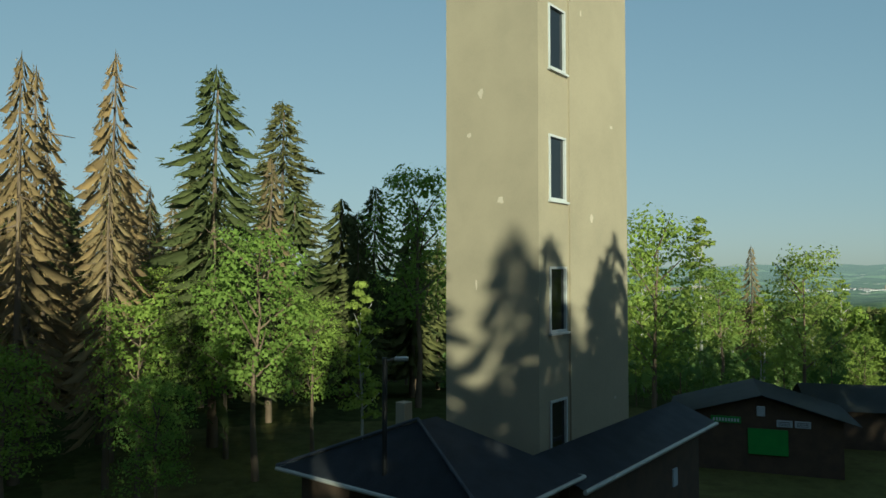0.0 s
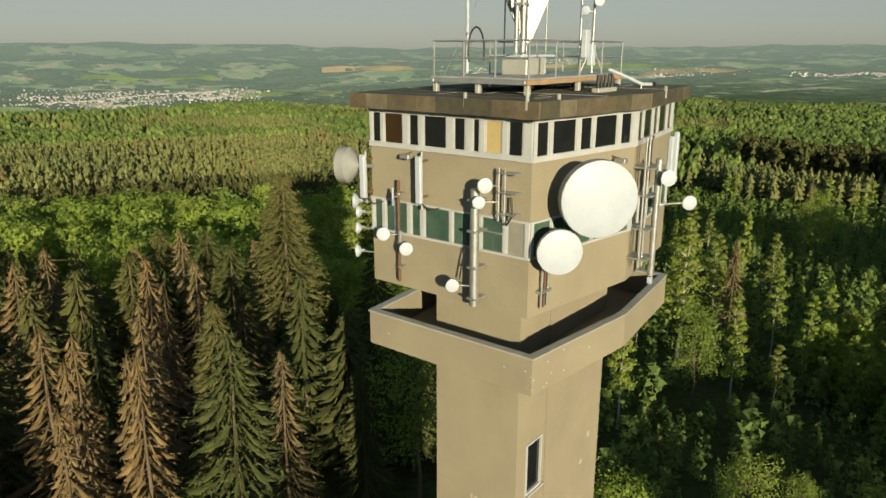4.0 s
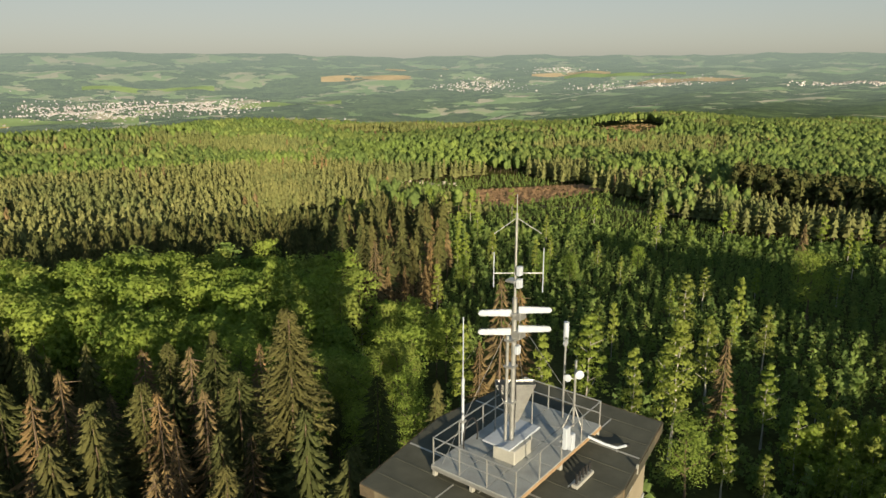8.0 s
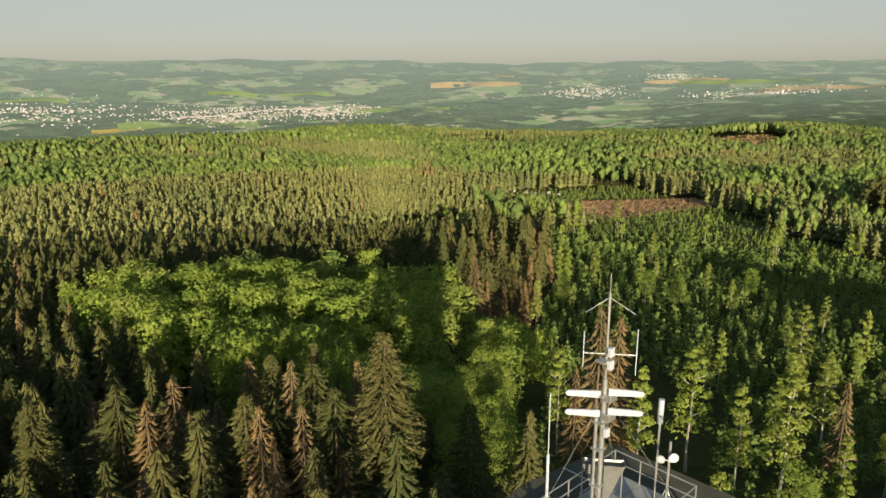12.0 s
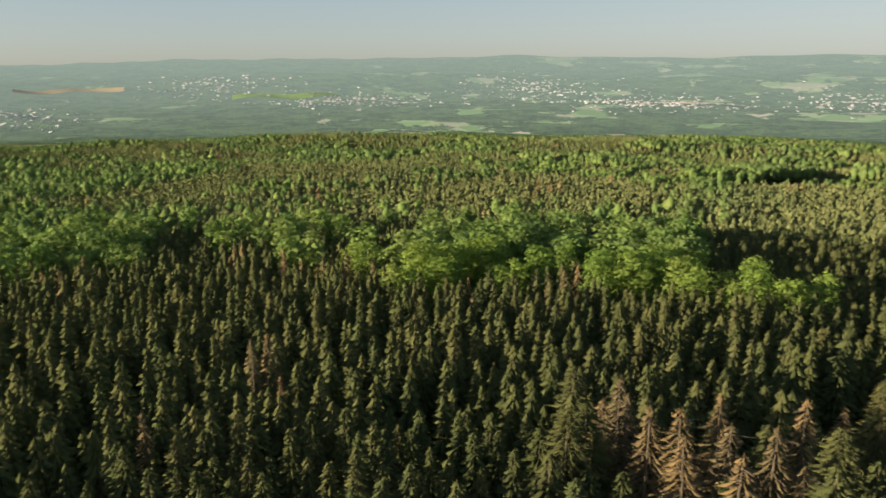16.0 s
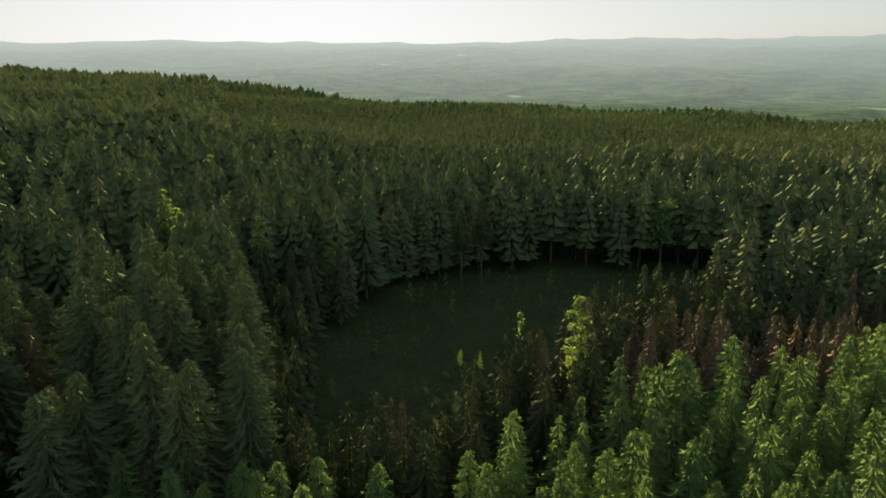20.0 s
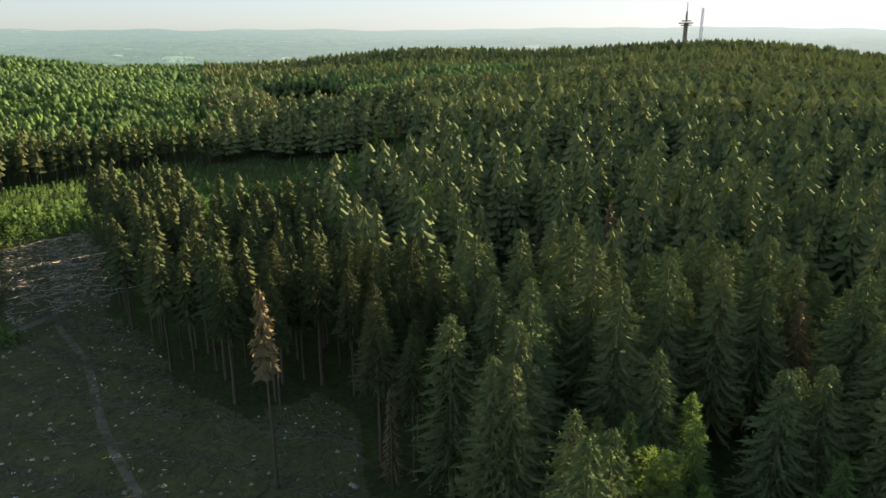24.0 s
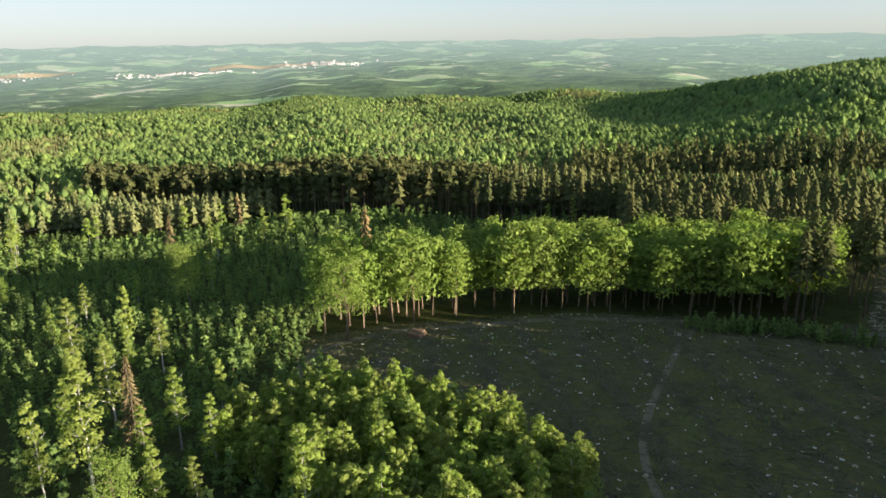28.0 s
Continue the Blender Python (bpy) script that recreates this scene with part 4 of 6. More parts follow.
def stuff(name, label, kinds, x, y, kind, h, lod, rng, trunks):
    """Many trees of the same kind, joined."""
    for k in kinds:
        m = kind == k
        if not m.any():
            continue
        xs, ys, hs = x[m], y[m], h[m]
        z, w, a = place(xs, ys, hs, rng)
        var = rng.integers(0, 4, xs.shape)
        V, F, I, T, n = [], [], [], [], 0
        for q in range(4):
            sel = np.nonzero(var == q)[0]
            if not len(sel):
                continue
            cv, cf = crown(k, lod, rng)
            idx = np.zeros(len(cf), int)
            if trunks or k == PINE:
                tv, tf = trunk_of(k, lod, rng)
                cf, idx = np.concatenate([cf, tf + len(cv)]), np.concatenate([idx, np.ones(len(tf), int)])
                cv = np.concatenate([cv, tv])
            c, s = np.cos(a[sel])[:, None], np.sin(a[sel])[:, None]
            H, W = hs[sel][:, None], (hs * w)[sel][:, None]
            px = xs[sel][:, None] + W * (cv[None, :, 0] * c - cv[None, :, 1] * s)
            py = ys[sel][:, None] + W * (cv[None, :, 0] * s + cv[None, :, 1] * c)
            pz = z[sel][:, None] + H * cv[None, :, 2]
            V.append(np.stack([px, py, pz], -1).reshape(-1, 3))
            F.append((cf[None] + (np.arange(len(sel)) * len(cv))[:, None, None] + n).reshape(-1, 3))
            I.append(np.tile(idx, len(sel)))
            tone = rng.random(len(sel))
            if lod in (2, 3):
                tone = (0.5 + 0.32 * patches(xs[sel], ys[sel], 0.021, 2.4) + 0.22 * (tone - 0.5)) % 1.0
            T.append(np.repeat(tone, len(cv)))
            n += len(sel) * len(cv)
        nm = name + "_" + NAMES[k].replace("_tree", "s")
        # Beyond the near slopes, beech and spruce take the haze-toned leaf colours.
        me = tri_mesh(nm, np.concatenate(V), np.concatenate(F), [M_BEECH_HAZED if k == BEECH and lod in (2, 3, 5) else M_SPRUCE_OLD_HAZED if k == SPRUCE and lod in (2, 3) else LEAVES[k], BARKS[k]], np.concatenate(I), np.concatenate(T), smooth=lod in (2, 3) and k in (BEECH, BIRCH, BUSH))
        tagged(new(nm, me), label % NAMES[k].replace("_tree", "").replace("_", " "), "forest", kind="stuff")


def part(name, data, parent, label=""):
    ob = new(name, data)
    ob.parent = parent
    return tagged(ob, label)


def tree_models(kind, count, rng, lod=0):
    made = []
    for _ in range(count):
        root = new(NAMES[kind])
        tv, tf = trunk_of(kind, 0, rng)
        cv, cf = crown(kind, lod, rng)
        part("trunk", tri_mesh("trunk", tv, tf, [BARKS[kind]], smooth=True), root)
        part("crown", tri_mesh("crown", cv, cf, [LEAVES[kind]]), root)
        made.append(root)
    return made


def grow():
    rng = np.random.default_rng(7)
    x, y, kind, h = scatter(0, 112, 4.1, rng)
    r = np.hypot(x, y)
    single = np.zeros(x.shape, bool)
    for k in (SPRUCE, DEAD, BEECH, BIRCH, LARCH, TALL, POLE, OLD):
        ids = np.nonzero(kind == k)[0]
        ids = ids[np.argsort(r[ids] + 60 * ((r[ids] < 36) & (y[ids] < 10)))][:250]
        single[ids] = True
        spots = []
        for hx, hy, top in [q[1:] for q in SINGLES if q[0] == k]:
            z = float(land(1.3 * hx, 1.3 * hy))
            spots.append((1.3 * hx, 1.3 * hy, z, 1.3 * top - z))
        spots += [(fx, fy, float(land(fx, fy)), fh) for q, fx, fy, fh in FRONT_ROW if q == k]
        spots += [(x[i], y[i], float(land(x[i], y[i])), h[i]) for i in ids]
        # the nearest get the finer crowns
        for share, lod in ((spots[:(50 if k == TALL else 90)], 0), (spots[(50 if k == TALL else 90):], 4 if k in (SPRUCE, DEAD, TALL, OLD) else 1)):
            models = tree_models(k, min(6, len(share)), rng, lod)
            for n, (tx, ty, tz, th) in enumerate(share):
                m = Matrix.LocRotScale((tx, ty, tz), Euler((0, 0, rng.uniform(0, 6.283))), None)
                w = th * rng.uniform(0.92, 1.3) * (1.45 if k == DEAD and ty > 0 and tx < -26 else 1.3 if tx < -8 and 20 < ty < 120 and k == SPRUCE else 1.0)
                ob = models[n] if n < len(models) else copy_thing(models[n % len(models)], m)
                ob.matrix_basis = m @ Matrix.Diagonal((w, w, th, 1))
                tagged(ob, LABELS[k], "tree", NAMES[k].replace("_", " ") + "s in the forest")
    rest = ~single
    every = (SPRUCE, DEAD, BEECH, BIRCH, LARCH, BUSH, PINE, TALL, POLE, OLD)
    bx, by, bk, bh = scatter(30, 285, 2.7, rng)
    m = (bk == BUSH) & (bh < 9)
    stuff("thicket", "dense knee-high to head-high %s growth on the cleared slope", (BUSH,), bx[m], by[m], bk[m], bh[m] * 0.6, 1, rng, False)
    px, py, pk, ph = scatter(40, 110, 2.6, rng)
    m = pk == POLE
    stuff("young", "dense bright %s growth beside the clearing", (POLE,), px[m], py[m], pk[m], ph[m], 1, rng, True)
    gx, gy, gk, gh = scatter(285, 560, 3.4, rng)
    m = gk == BUSH
    stuff("regrowth", "low bright %s regrowth on the old clearings", (BUSH,), gx[m], gy[m], gk[m], gh[m], 2, rng, False)
    stuff("near", "dense stand of %s trees near the tower", every, x[rest], y[rest], kind[rest], h[rest], 1, rng, True)
    stuff("middle", "stand of %s trees on the slopes around", every, *scatter(112, 195, 4.5, rng), 1, rng, True)
    stuff("slope", "stand of %s trees on the lower slopes", every, *scatter(195, 290, 4.6, rng), 5, rng, True)
    stuff("outer", "wide stand of %s trees further off", every, *scatter(290, 620, 5.0, rng), 2, rng, True)
    stuff("far", "distant woods of %s trees", every, *scatter(620, 1280, 5.5, rng), 3, rng, False)

    lone = new("lone_spruce_tree")
    z = float(land(78.5, -13.3))
    lone.matrix_basis = pose(78.5, -13.3, z) @ Matrix.Diagonal((26, 26, 26.2 - z, 1))
    tv, tf = stem(rng, 0.008, 0.97, 7, 12, 0.6, 0.05, 0.3, 0.004)
    cv, cf = conifer(rng, 8, 7, 0.62, 0.07, 0.3, 0.5, 4, 0.02)
    part("trunk", tri_mesh("trunk", tv, tf, [M_BARK], smooth=True), lone)
    part("crown", tri_mesh("crown", cv, cf, [M_DEAD]), lone)
    tagged(lone, "lone bare-stemmed spruce with a tan dying crown on the clearing", "tree")


grow()


# ---- mesh helpers ----
def mesh_of(name, bm, material, smooth=False):
    me = bpy.data.meshes.new(name)
    bmesh.ops.recalc_face_normals(bm, faces=bm.faces[:])
    bm.to_mesh(me)
    bm.free()
    me.materials.append(material)
    if smooth:
        me.polygons.foreach_set("use_smooth", np.ones(len(me.polygons), bool))
        me.set_sharp_from_angle(angle=radians(40))
    return me


def add_box(bm, x0, x1, y0, y1, z0, z1, m=None):
    mm = Matrix.Translation(((x0 + x1) / 2, (y0 + y1) / 2, (z0 + z1) / 2)) @ Matrix.Diagonal((x1 - x0, y1 - y0, z1 - z0, 1))
    return bmesh.ops.create_cube(bm, size=1.0, matrix=(m @ mm) if m else mm)["verts"]


def add_tube(bm, p, q, r, r2=None, sides=10):
    p, q = Vector(p), Vector(q)
    d = q - p
    m = Matrix.Translation((p + q) / 2) @ d.to_track_quat("Z", "Y").to_matrix().to_4x4()
    bmesh.ops.create_cone(bm, cap_ends=True, segments=sides, radius1=r, radius2=r if r2 is None else r2, depth=d.length, matrix=m)


def soften(bm, w):
    bmesh.ops.bevel(bm, geom=bm.edges[:], offset=w, segments=1, affect="EDGES", clamp_overlap=True)


def box(name, b, material, parent, label="", edge=0.01, m=None):
    bm = bmesh.new()
    add_box(bm, *b, m)
    if edge:
        soften(bm, edge)
    return part(name, mesh_of(name, bm, material), parent, label)


def tube(name, pts, r, material, parent, label="", sides=10):
    bm = bmesh.new()
    for p, q in zip(pts, pts[1:]):
        add_tube(bm, p, q, r, None, sides)
    return part(name, mesh_of(name, bm, material, True), parent, label)


def prism(name, pts, z0, z1, material, edge=0.0):
    bm = bmesh.new()
    lo = [bm.verts.new((x, y, z0)) for x, y in pts]
    hi = [bm.verts.new((x, y, z1)) for x, y in pts]
    bm.faces.new(lo[::-1])
    bm.faces.new(hi)
    for i in range(len(pts)):
        j = (i + 1) % len(pts)
        bm.faces.new((lo[i], lo[j], hi[j], hi[i]))
    if edge:
        soften(bm, edge)
    return mesh_of(name, bm, material)


def shell(name, outer, inner, z0, z1, material, edge=0.0):
    """A wall that runs round, between two outlines of as many corners."""
    bm = bmesh.new()
    rows = [[bm.verts.new((x, y, z)) for x, y in ring] for ring, z in ((outer, z0), (outer, z1), (inner, z1), (inner, z0))]
    n = len(outer)
    for a in range(4):
        u, v = rows[a], rows[(a + 1) % 4]
        for i in range(n):
            j = (i + 1) % n
            bm.faces.new((u[i], u[j], v[j], v[i]))
    if edge:
        soften(bm, edge)
    return mesh_of(name, bm, material)


def hexagon(x0, x1, y0, y1, bulge):
    xm = (x0 + x1) / 2
    return [(x0, y0), (xm, y0 - bulge), (x1, y0), (x1, y1), (xm, y1 + bulge), (x0, y1)]


def face_frame(p, q):
    """Axes of a wall from p to q: x along it, y out of it, z up."""
    u = (Vector((*q, 0)) - Vector((*p, 0))).normalized()
    nrm = Vector((u.y, -u.x, 0))
    m = Matrix.Identity(4)
    m.col[0][:3], m.col[1][:3], m.col[2][:3], m.col[3][:3] = u, nrm, (0, 0, 1), (*p, 0)
    return m


def window_band(parent, p, q, z0, z1, openings, glass, sill=0.12, head=0.1):
    """A ribbon of windows along a wall: white frame, and each pane its own mesh set back in it."""
    m = face_frame(p, q)
    ln = (Vector(q) - Vector(p)).length
    bm = bmesh.new()
    add_box(bm, -0.03, ln + 0.03, -0.04, 0.07, z0, z0 + sill, m)
    add_box(bm, -0.03, ln + 0.03, -0.04, 0.06, z1 - head, z1, m)
    ends = [0.0]
    for s0, s1, *_ in openings:
        ends += [s0, s1]
    ends.append(ln)
    for s0, s1 in zip(ends[0::2], ends[1::2]):
        if s1 - s0 > 0.005:
            add_box(bm, s0, s1, -0.04, 0.055, z0 + sill, z1 - head, m)
    for s0, s1, *_ in openings:
        for a, b in ((s0, s0 + 0.045), (s1 - 0.045, s1)):
            add_box(bm, a, b, -0.03, 0.03, z0 + sill, z1 - head, m)
    band = part("window_band", mesh_of("window_band", bm, M_FRAME), parent, "white painted window frames")
    for s0, s1, *k in openings:
        pm = {"panel": M_PANEL, "curtain": M_CURTAIN, "grey": M_PANEL_GREY}.get(k[0] if k else "", glass)
        bm = bmesh.new()
        add_box(bm, s0 + 0.045, s1 - 0.045, -0.02, 0.006, z0 + sill, z1 - head, m)
        part("pane", mesh_of("pane", bm, pm), band)


M_DRUM = surface("grey_white_drum", (0.27, 0.275, 0.265), (0.21, 0.215, 0.21), 0.5, 0, 2.0, 30.0, 0.03)


def dish(name, at, aim, dia, parent, depth=0.1, label="white round radio dish", back=0.35):
    """A drum dish: radome, rim and tapering back with a mounting stub."""
    at, n = Vector(at), Vector(aim).normalized()
    m = Matrix.Translation(at) @ n.to_track_quat("Z", "Y").to_matrix().to_4x4()
    r = dia / 2
    bm = bmesh.new()
    prof = [(0, depth + 0.06 * dia), (r * 0.6, depth + 0.045 * dia), (r * 0.92, depth + 0.012 * dia), (r, depth), (r, 0), (r * 0.93, -0.02), (r * 0.55, -0.18 * dia), (0.12 * dia, -0.26 * dia), (0.12 * dia, -0.26 * dia - back * 0.3), (0, -0.26 * dia - back * 0.3)]
    seg = 28 if dia > 0.8 else 18
    rings = []
    for pr, pz in prof:
        rings.append([bm.verts.new(m @ Vector((pr * math.cos(6.2832 * k / seg), pr * math.sin(6.2832 * k / seg), pz))) for k in range(seg)] if pr > 0 else [bm.verts.new(m @ Vector((0, 0, pz)))])
    for a, b in zip(rings, rings[1:]):
        for k in range(seg):
            j = (k + 1) % seg
            if len(a) == 1:
                bm.faces.new((a[0], b[k], b[j]))
            elif len(b) == 1:
                bm.faces.new((a[k], b[0], a[j]))
            else:
                bm.faces.new((a[k], b[k], b[j], a[j]))
    body = part(name, mesh_of(name, bm, M_DRUM if dia > 0.8 else M_WHITE, True), parent, label)
    if dia > 0.8:
        cap = bmesh.new()
        rings = [[cap.verts.new(m @ Vector((pr * math.cos(6.2832 * k / seg), pr * math.sin(6.2832 * k / seg), pz + 0.006))) for k in range(seg)] for pr, pz in ((r * 0.985, depth + 0.004), (r * 0.92, depth + 0.012 * dia), (r * 0.6, depth + 0.045 * dia), (r * 0.04, depth + 0.06 * dia))]
        for a, b in zip(rings, rings[1:]):
            for k in range(seg):
                j = (k + 1) % seg
                cap.faces.new((a[k], a[j], b[j], b[k]))
        cap.faces.new(rings[-1])
        part("radome", mesh_of("radome", cap, M_WHITE, True), body, "smooth white radome")
    return body


def thing(name, at, label, category, turn=0.0, group=""):
    ob = new(name)
    ob.matrix_basis = pose(*at, 0, 0, turn)
    return tagged(ob, label, category, group)


M_FRAME = surface("window_frame_paint", (0.41, 0.425, 0.425), (0.33, 0.345, 0.345), 0.55, 0, 2.5, 40.0, 0.05)
M_PANEL_GREY = surface("grey_infill_panel", (0.24, 0.23, 0.19), (0.18, 0.175, 0.15), 0.6)
M_PANEL = surface("ochre_panel", (0.42, 0.33, 0.15), (0.36, 0.28, 0.13), 0.7)
M_CURTAIN = surface("dark_red_curtain_behind_glass", (0.04, 0.022, 0.012), (0.026, 0.015, 0.009), 0.15, 0, 1.0, 20.0, 0)
# Green glass; paler patches in the colour imitate reflections on the panes.
M_GREEN_GLASS = surface("green_glass_painted_reflections", (0.075, 0.12, 0.09), (0.022, 0.05, 0.04), 0.08, 0, 0.8, 6.0, 0)
M_FASCIA = surface("rusty_brown_fascia", (0.15, 0.105, 0.06), (0.075, 0.062, 0.042), 0.8, 0, 0.8, 25.0, 0.2)
M_PLATE = surface("grey_deck_plate", (0.33, 0.35, 0.34), (0.24, 0.25, 0.24), 0.6, 0.2, 1.5, 30.0, 0.1)
M_COPING = surface("zinc_coping", (0.42, 0.42, 0.38), (0.30, 0.30, 0.27), 0.5, 0.3, 1.5, 30.0, 0.05)
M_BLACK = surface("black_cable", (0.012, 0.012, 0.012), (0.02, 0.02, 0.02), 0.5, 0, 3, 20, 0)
M_PATCH = surface("pale_repair_patch", (0.42, 0.37, 0.29), (0.36, 0.31, 0.24), 0.85)
M_RUST = surface("rusted_bracket", (0.16, 0.085, 0.045), (0.10, 0.06, 0.04), 0.9, 0.2, 5, 30, 0.2)
M_TIMBER = surface("weathered_timber", (0.33, 0.22, 0.12), (0.22, 0.15, 0.09), 0.85, 0, 2.0, 25.0, 0.2)

# ---- the tower: local x runs along its long side, y along its short side ----
TOWER_AT = (2.55, 18.24, 0)
TOWER_TURN = 51.8
tower = thing("tower", TOWER_AT, "tall weathered concrete lookout tower with overhanging windowed head", "tower", TOWER_TURN)
WIN_TOPS = [25.56 - 3.9 * k for k in range(6)]
SX0, SX1, SY0, SY1 = 1.43, 7.5, 1.25, 4.57
C0, C1, W0, W1 = 0.32, 1.89, 0.69, 1.70     # the window strip and its windows, from the front edge


def shaft():
    """Solid walls; the strip with its windows lies 6 cm back in the long side."""
    bm = bmesh.new()
    top = 30.8
    add_box(bm, SX0, SX1, SY0 + 0.3, SY1, -0.5, top)
    add_box(bm, SX0, SX0 + C0, SY0, SY0 + 0.3, -0.5, top)
    add_box(bm, SX0 + C1, SX1, SY0, SY0 + 0.3, -0.5, top)
    for a, b in ((C0, W0), (W1, C1)):
        add_box(bm, SX0 + a, SX0 + b, SY0 + 0.06, SY0 + 0.3, -0.5, top)
    edges = [-0.5] + [z for t in reversed(WIN_TOPS) for z in (t - 1.95, t)] + [top]
    for a, b in zip(edges[0::2], edges[1::2]):
        add_box(bm, SX0 + W0, SX0 + W1, SY0 + 0.06, SY0 + 0.3, a, b)
    return mesh_of("shaft", bm, M_CONCRETE)


part("shaft", shaft(), tower)
for t in WIN_TOPS:
    bm = bmesh.new()
    a, b, y = SX0 + W0, SX0 + W1, SY0 + 0.02
    for q in ((a, a + 0.07, t - 1.95, t), (b - 0.07, b, t - 1.95, t), (a + 0.07, b - 0.07, t - 0.07, t), (a + 0.07, b - 0.07, t - 1.95, t - 1.87)):
        add_box(bm, q[0], q[1], y, y + 0.14, q[2], q[3])
    add_box(bm, a - 0.05, b + 0.08, SY0 - 0.05, SY0 + 0.05, t - 2.01, t - 1.95)
    win = part("window", mesh_of("window", bm, M_FRAME), tower, "tall narrow white-framed stair window")
    box("pane", (a + 0.07, b - 0.07, y + 0.08, y + 0.10, t - 1.87, t - 0.07), M_DARK_GLASS, win, edge=0)
# pale patches and flecks of filler on the concrete
rp = random.Random(5)
for k in range(14):
    on_short = k % 2 == 0
    w, h, z = rp.uniform(0.04, 0.16), rp.uniform(0.05, 0.2), rp.uniform(4.5, 28)
    bm = bmesh.new()
    bmesh.ops.create_circle(bm, cap_ends=True, segments=9, radius=1.0)
    for v in bm.verts:
        v.co = v.co * rp.uniform(0.6, 1.1)
    s = rp.uniform(0.3, 3.0) if on_short else rp.uniform(2.2, 5.8)
    m = (Matrix.Translation((SX0 - 0.004, SY0 + s, z)) @ pose(0, 0, 0, 90, 0, -90)) if on_short else (Matrix.Translation((SX0 + s, SY0 - 0.004, z)) @ pose(0, 0, 0, 90, 0, 0))
    bmesh.ops.transform(bm, matrix=m @ Matrix.Diagonal((w, h, 1, 1)), verts=bm.verts)
    part("repair_patch", mesh_of("repair_patch", bm, M_PATCH), tower, "pale filler patch")

# gallery
G_OUT, G_IN = hexagon(0.1, 10.1, 0.0, 6.4, 0.55), hexagon(0.30, 9.9, 0.2, 6.2, 0.55)
part("gallery_floor", shell("gallery_floor", hexagon(0.32, 9.88, 0.22, 6.18, 0.55), [(SX0, SY0), (4.5, SY0), (SX1, SY0), (SX1, SY1), (4.5, SY1), (SX0, SY1)], 28.62, 28.85, M_CONCRETE), tower)
part("parapet", shell("parapet", G_OUT, G_IN, 28.6, 29.74, M_CONCRETE, 0.01), tower)
part("coping", shell("coping", hexagon(0.07, 10.13, -0.03, 6.43, 0.55), hexagon(0.33, 9.87, 0.23, 6.17, 0.55), 29.742, 29.80, M_COPING, 0.005), tower, "pale zinc coping on the parapet")
for k in range(18):
    p, q = ((0.1, 0.0), (0.1, 6.4)) if k % 3 == 0 else ((0.1, 0.0), (5.1, -0.55))
    f, z, w = rp.random() ** 2.2, rp.uniform(28.68, 29.65), rp.uniform(0.015, 0.04)
    m = face_frame(p, q)
    x, y = p[0] + (q[0] - p[0]) * f, p[1] + (q[1] - p[1]) * f
    bm = bmesh.new()
    nrm = Vector((-1, 0, 0)) if k % 3 == 0 else Vector((-0.11, -0.99, 0))
    bmesh.ops.create_circle(bm, cap_ends=True, segments=8, radius=w, matrix=Matrix.Translation(Vector((x, y, z)) + nrm * 0.005) @ nrm.to_track_quat("Z", "Y").to_matrix().to_4x4())
    part("paint_fleck", mesh_of("paint_fleck", bm, M_WHITE), tower, "small white paint fleck")

# head
H_OUT = hexagon(0.45, 10.45, 0.45, 6.45, 0.75)
H_IN = hexagon(0.75, 10.15, 0.75, 6.15, 0.75)
part("head_floor", prism("head_floor", H_IN, 30.82, 31.0, M_CONCRETE), tower)
for nm, a, b in (("lower_wall", 30.8, 32.55), ("middle_wall", 33.65, 35.30)):
    part(nm, shell(nm, H_OUT, H_IN, a, b, M_CONCRETE), tower)
# Black block filling the middle of the head behind the window bands.
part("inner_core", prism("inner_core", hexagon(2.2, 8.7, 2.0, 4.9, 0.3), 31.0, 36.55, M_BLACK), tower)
LOW_L = [(0.12, 0.75, "grey"), (0.85, 1.62), (2.0, 2.68), (2.78, 3.78), (3.92, 4.32), (4.46, 4.9), (4.98, 5.4), (5.52, 5.9)]
UP_L = [(0.28, 0.78), (0.95, 1.55, "panel"), (1.72, 1.98), (2.22, 2.66), (2.9, 3.8), (3.97, 4.38), (4.6, 5.4, "curtain"), (5.52, 5.9)]
FACES = [((0.45, 6.45), (0.45, 0.45)), ((0.45, 0.45), (5.45, -0.30)), ((5.45, -0.30), (10.45, 0.45)), ((10.45, 0.45), (10.45, 6.45)), ((10.45, 6.45), (5.45, 7.2)), ((5.45, 7.2), (0.45, 6.45))]
RIGHT_LOW = [(0.1, 0.9), (0.97, 2.0), (2.07, 2.9), (2.97, 4.0), (4.07, 4.95)]
RIGHT = [(0.12, 0.66), (0.80, 1.90), (2.08, 2.66), (2.80, 3.95), (4.15, 4.75)]
for i, (p, q) in enumerate(FACES):
    ln = (Vector(q) - Vector(p)).length
    lo = [(ln - s1, ln - s0, *k) for s0, s1, *k in reversed(LOW_L)] if i == 0 else RIGHT_LOW if i in (1, 2) else [(0.2 + 1.15 * k, 1.15 + 1.15 * k) for k in range(4)]
    up = [(ln - s1, ln - s0, *k) for s0, s1, *k in reversed(UP_L)] if i == 0 else RIGHT if i in (1, 2) else [(0.2 + 1.15 * k, 1.15 + 1.15 * k) for k in range(4)]
    window_band(tower, p, q, 32.55, 33.65, lo, M_GREEN_GLASS, 0.07, 0.06)
    window_band(tower, p, q, 35.30, 36.50, up, M_DARK_GLASS, 0.16, 0.14)
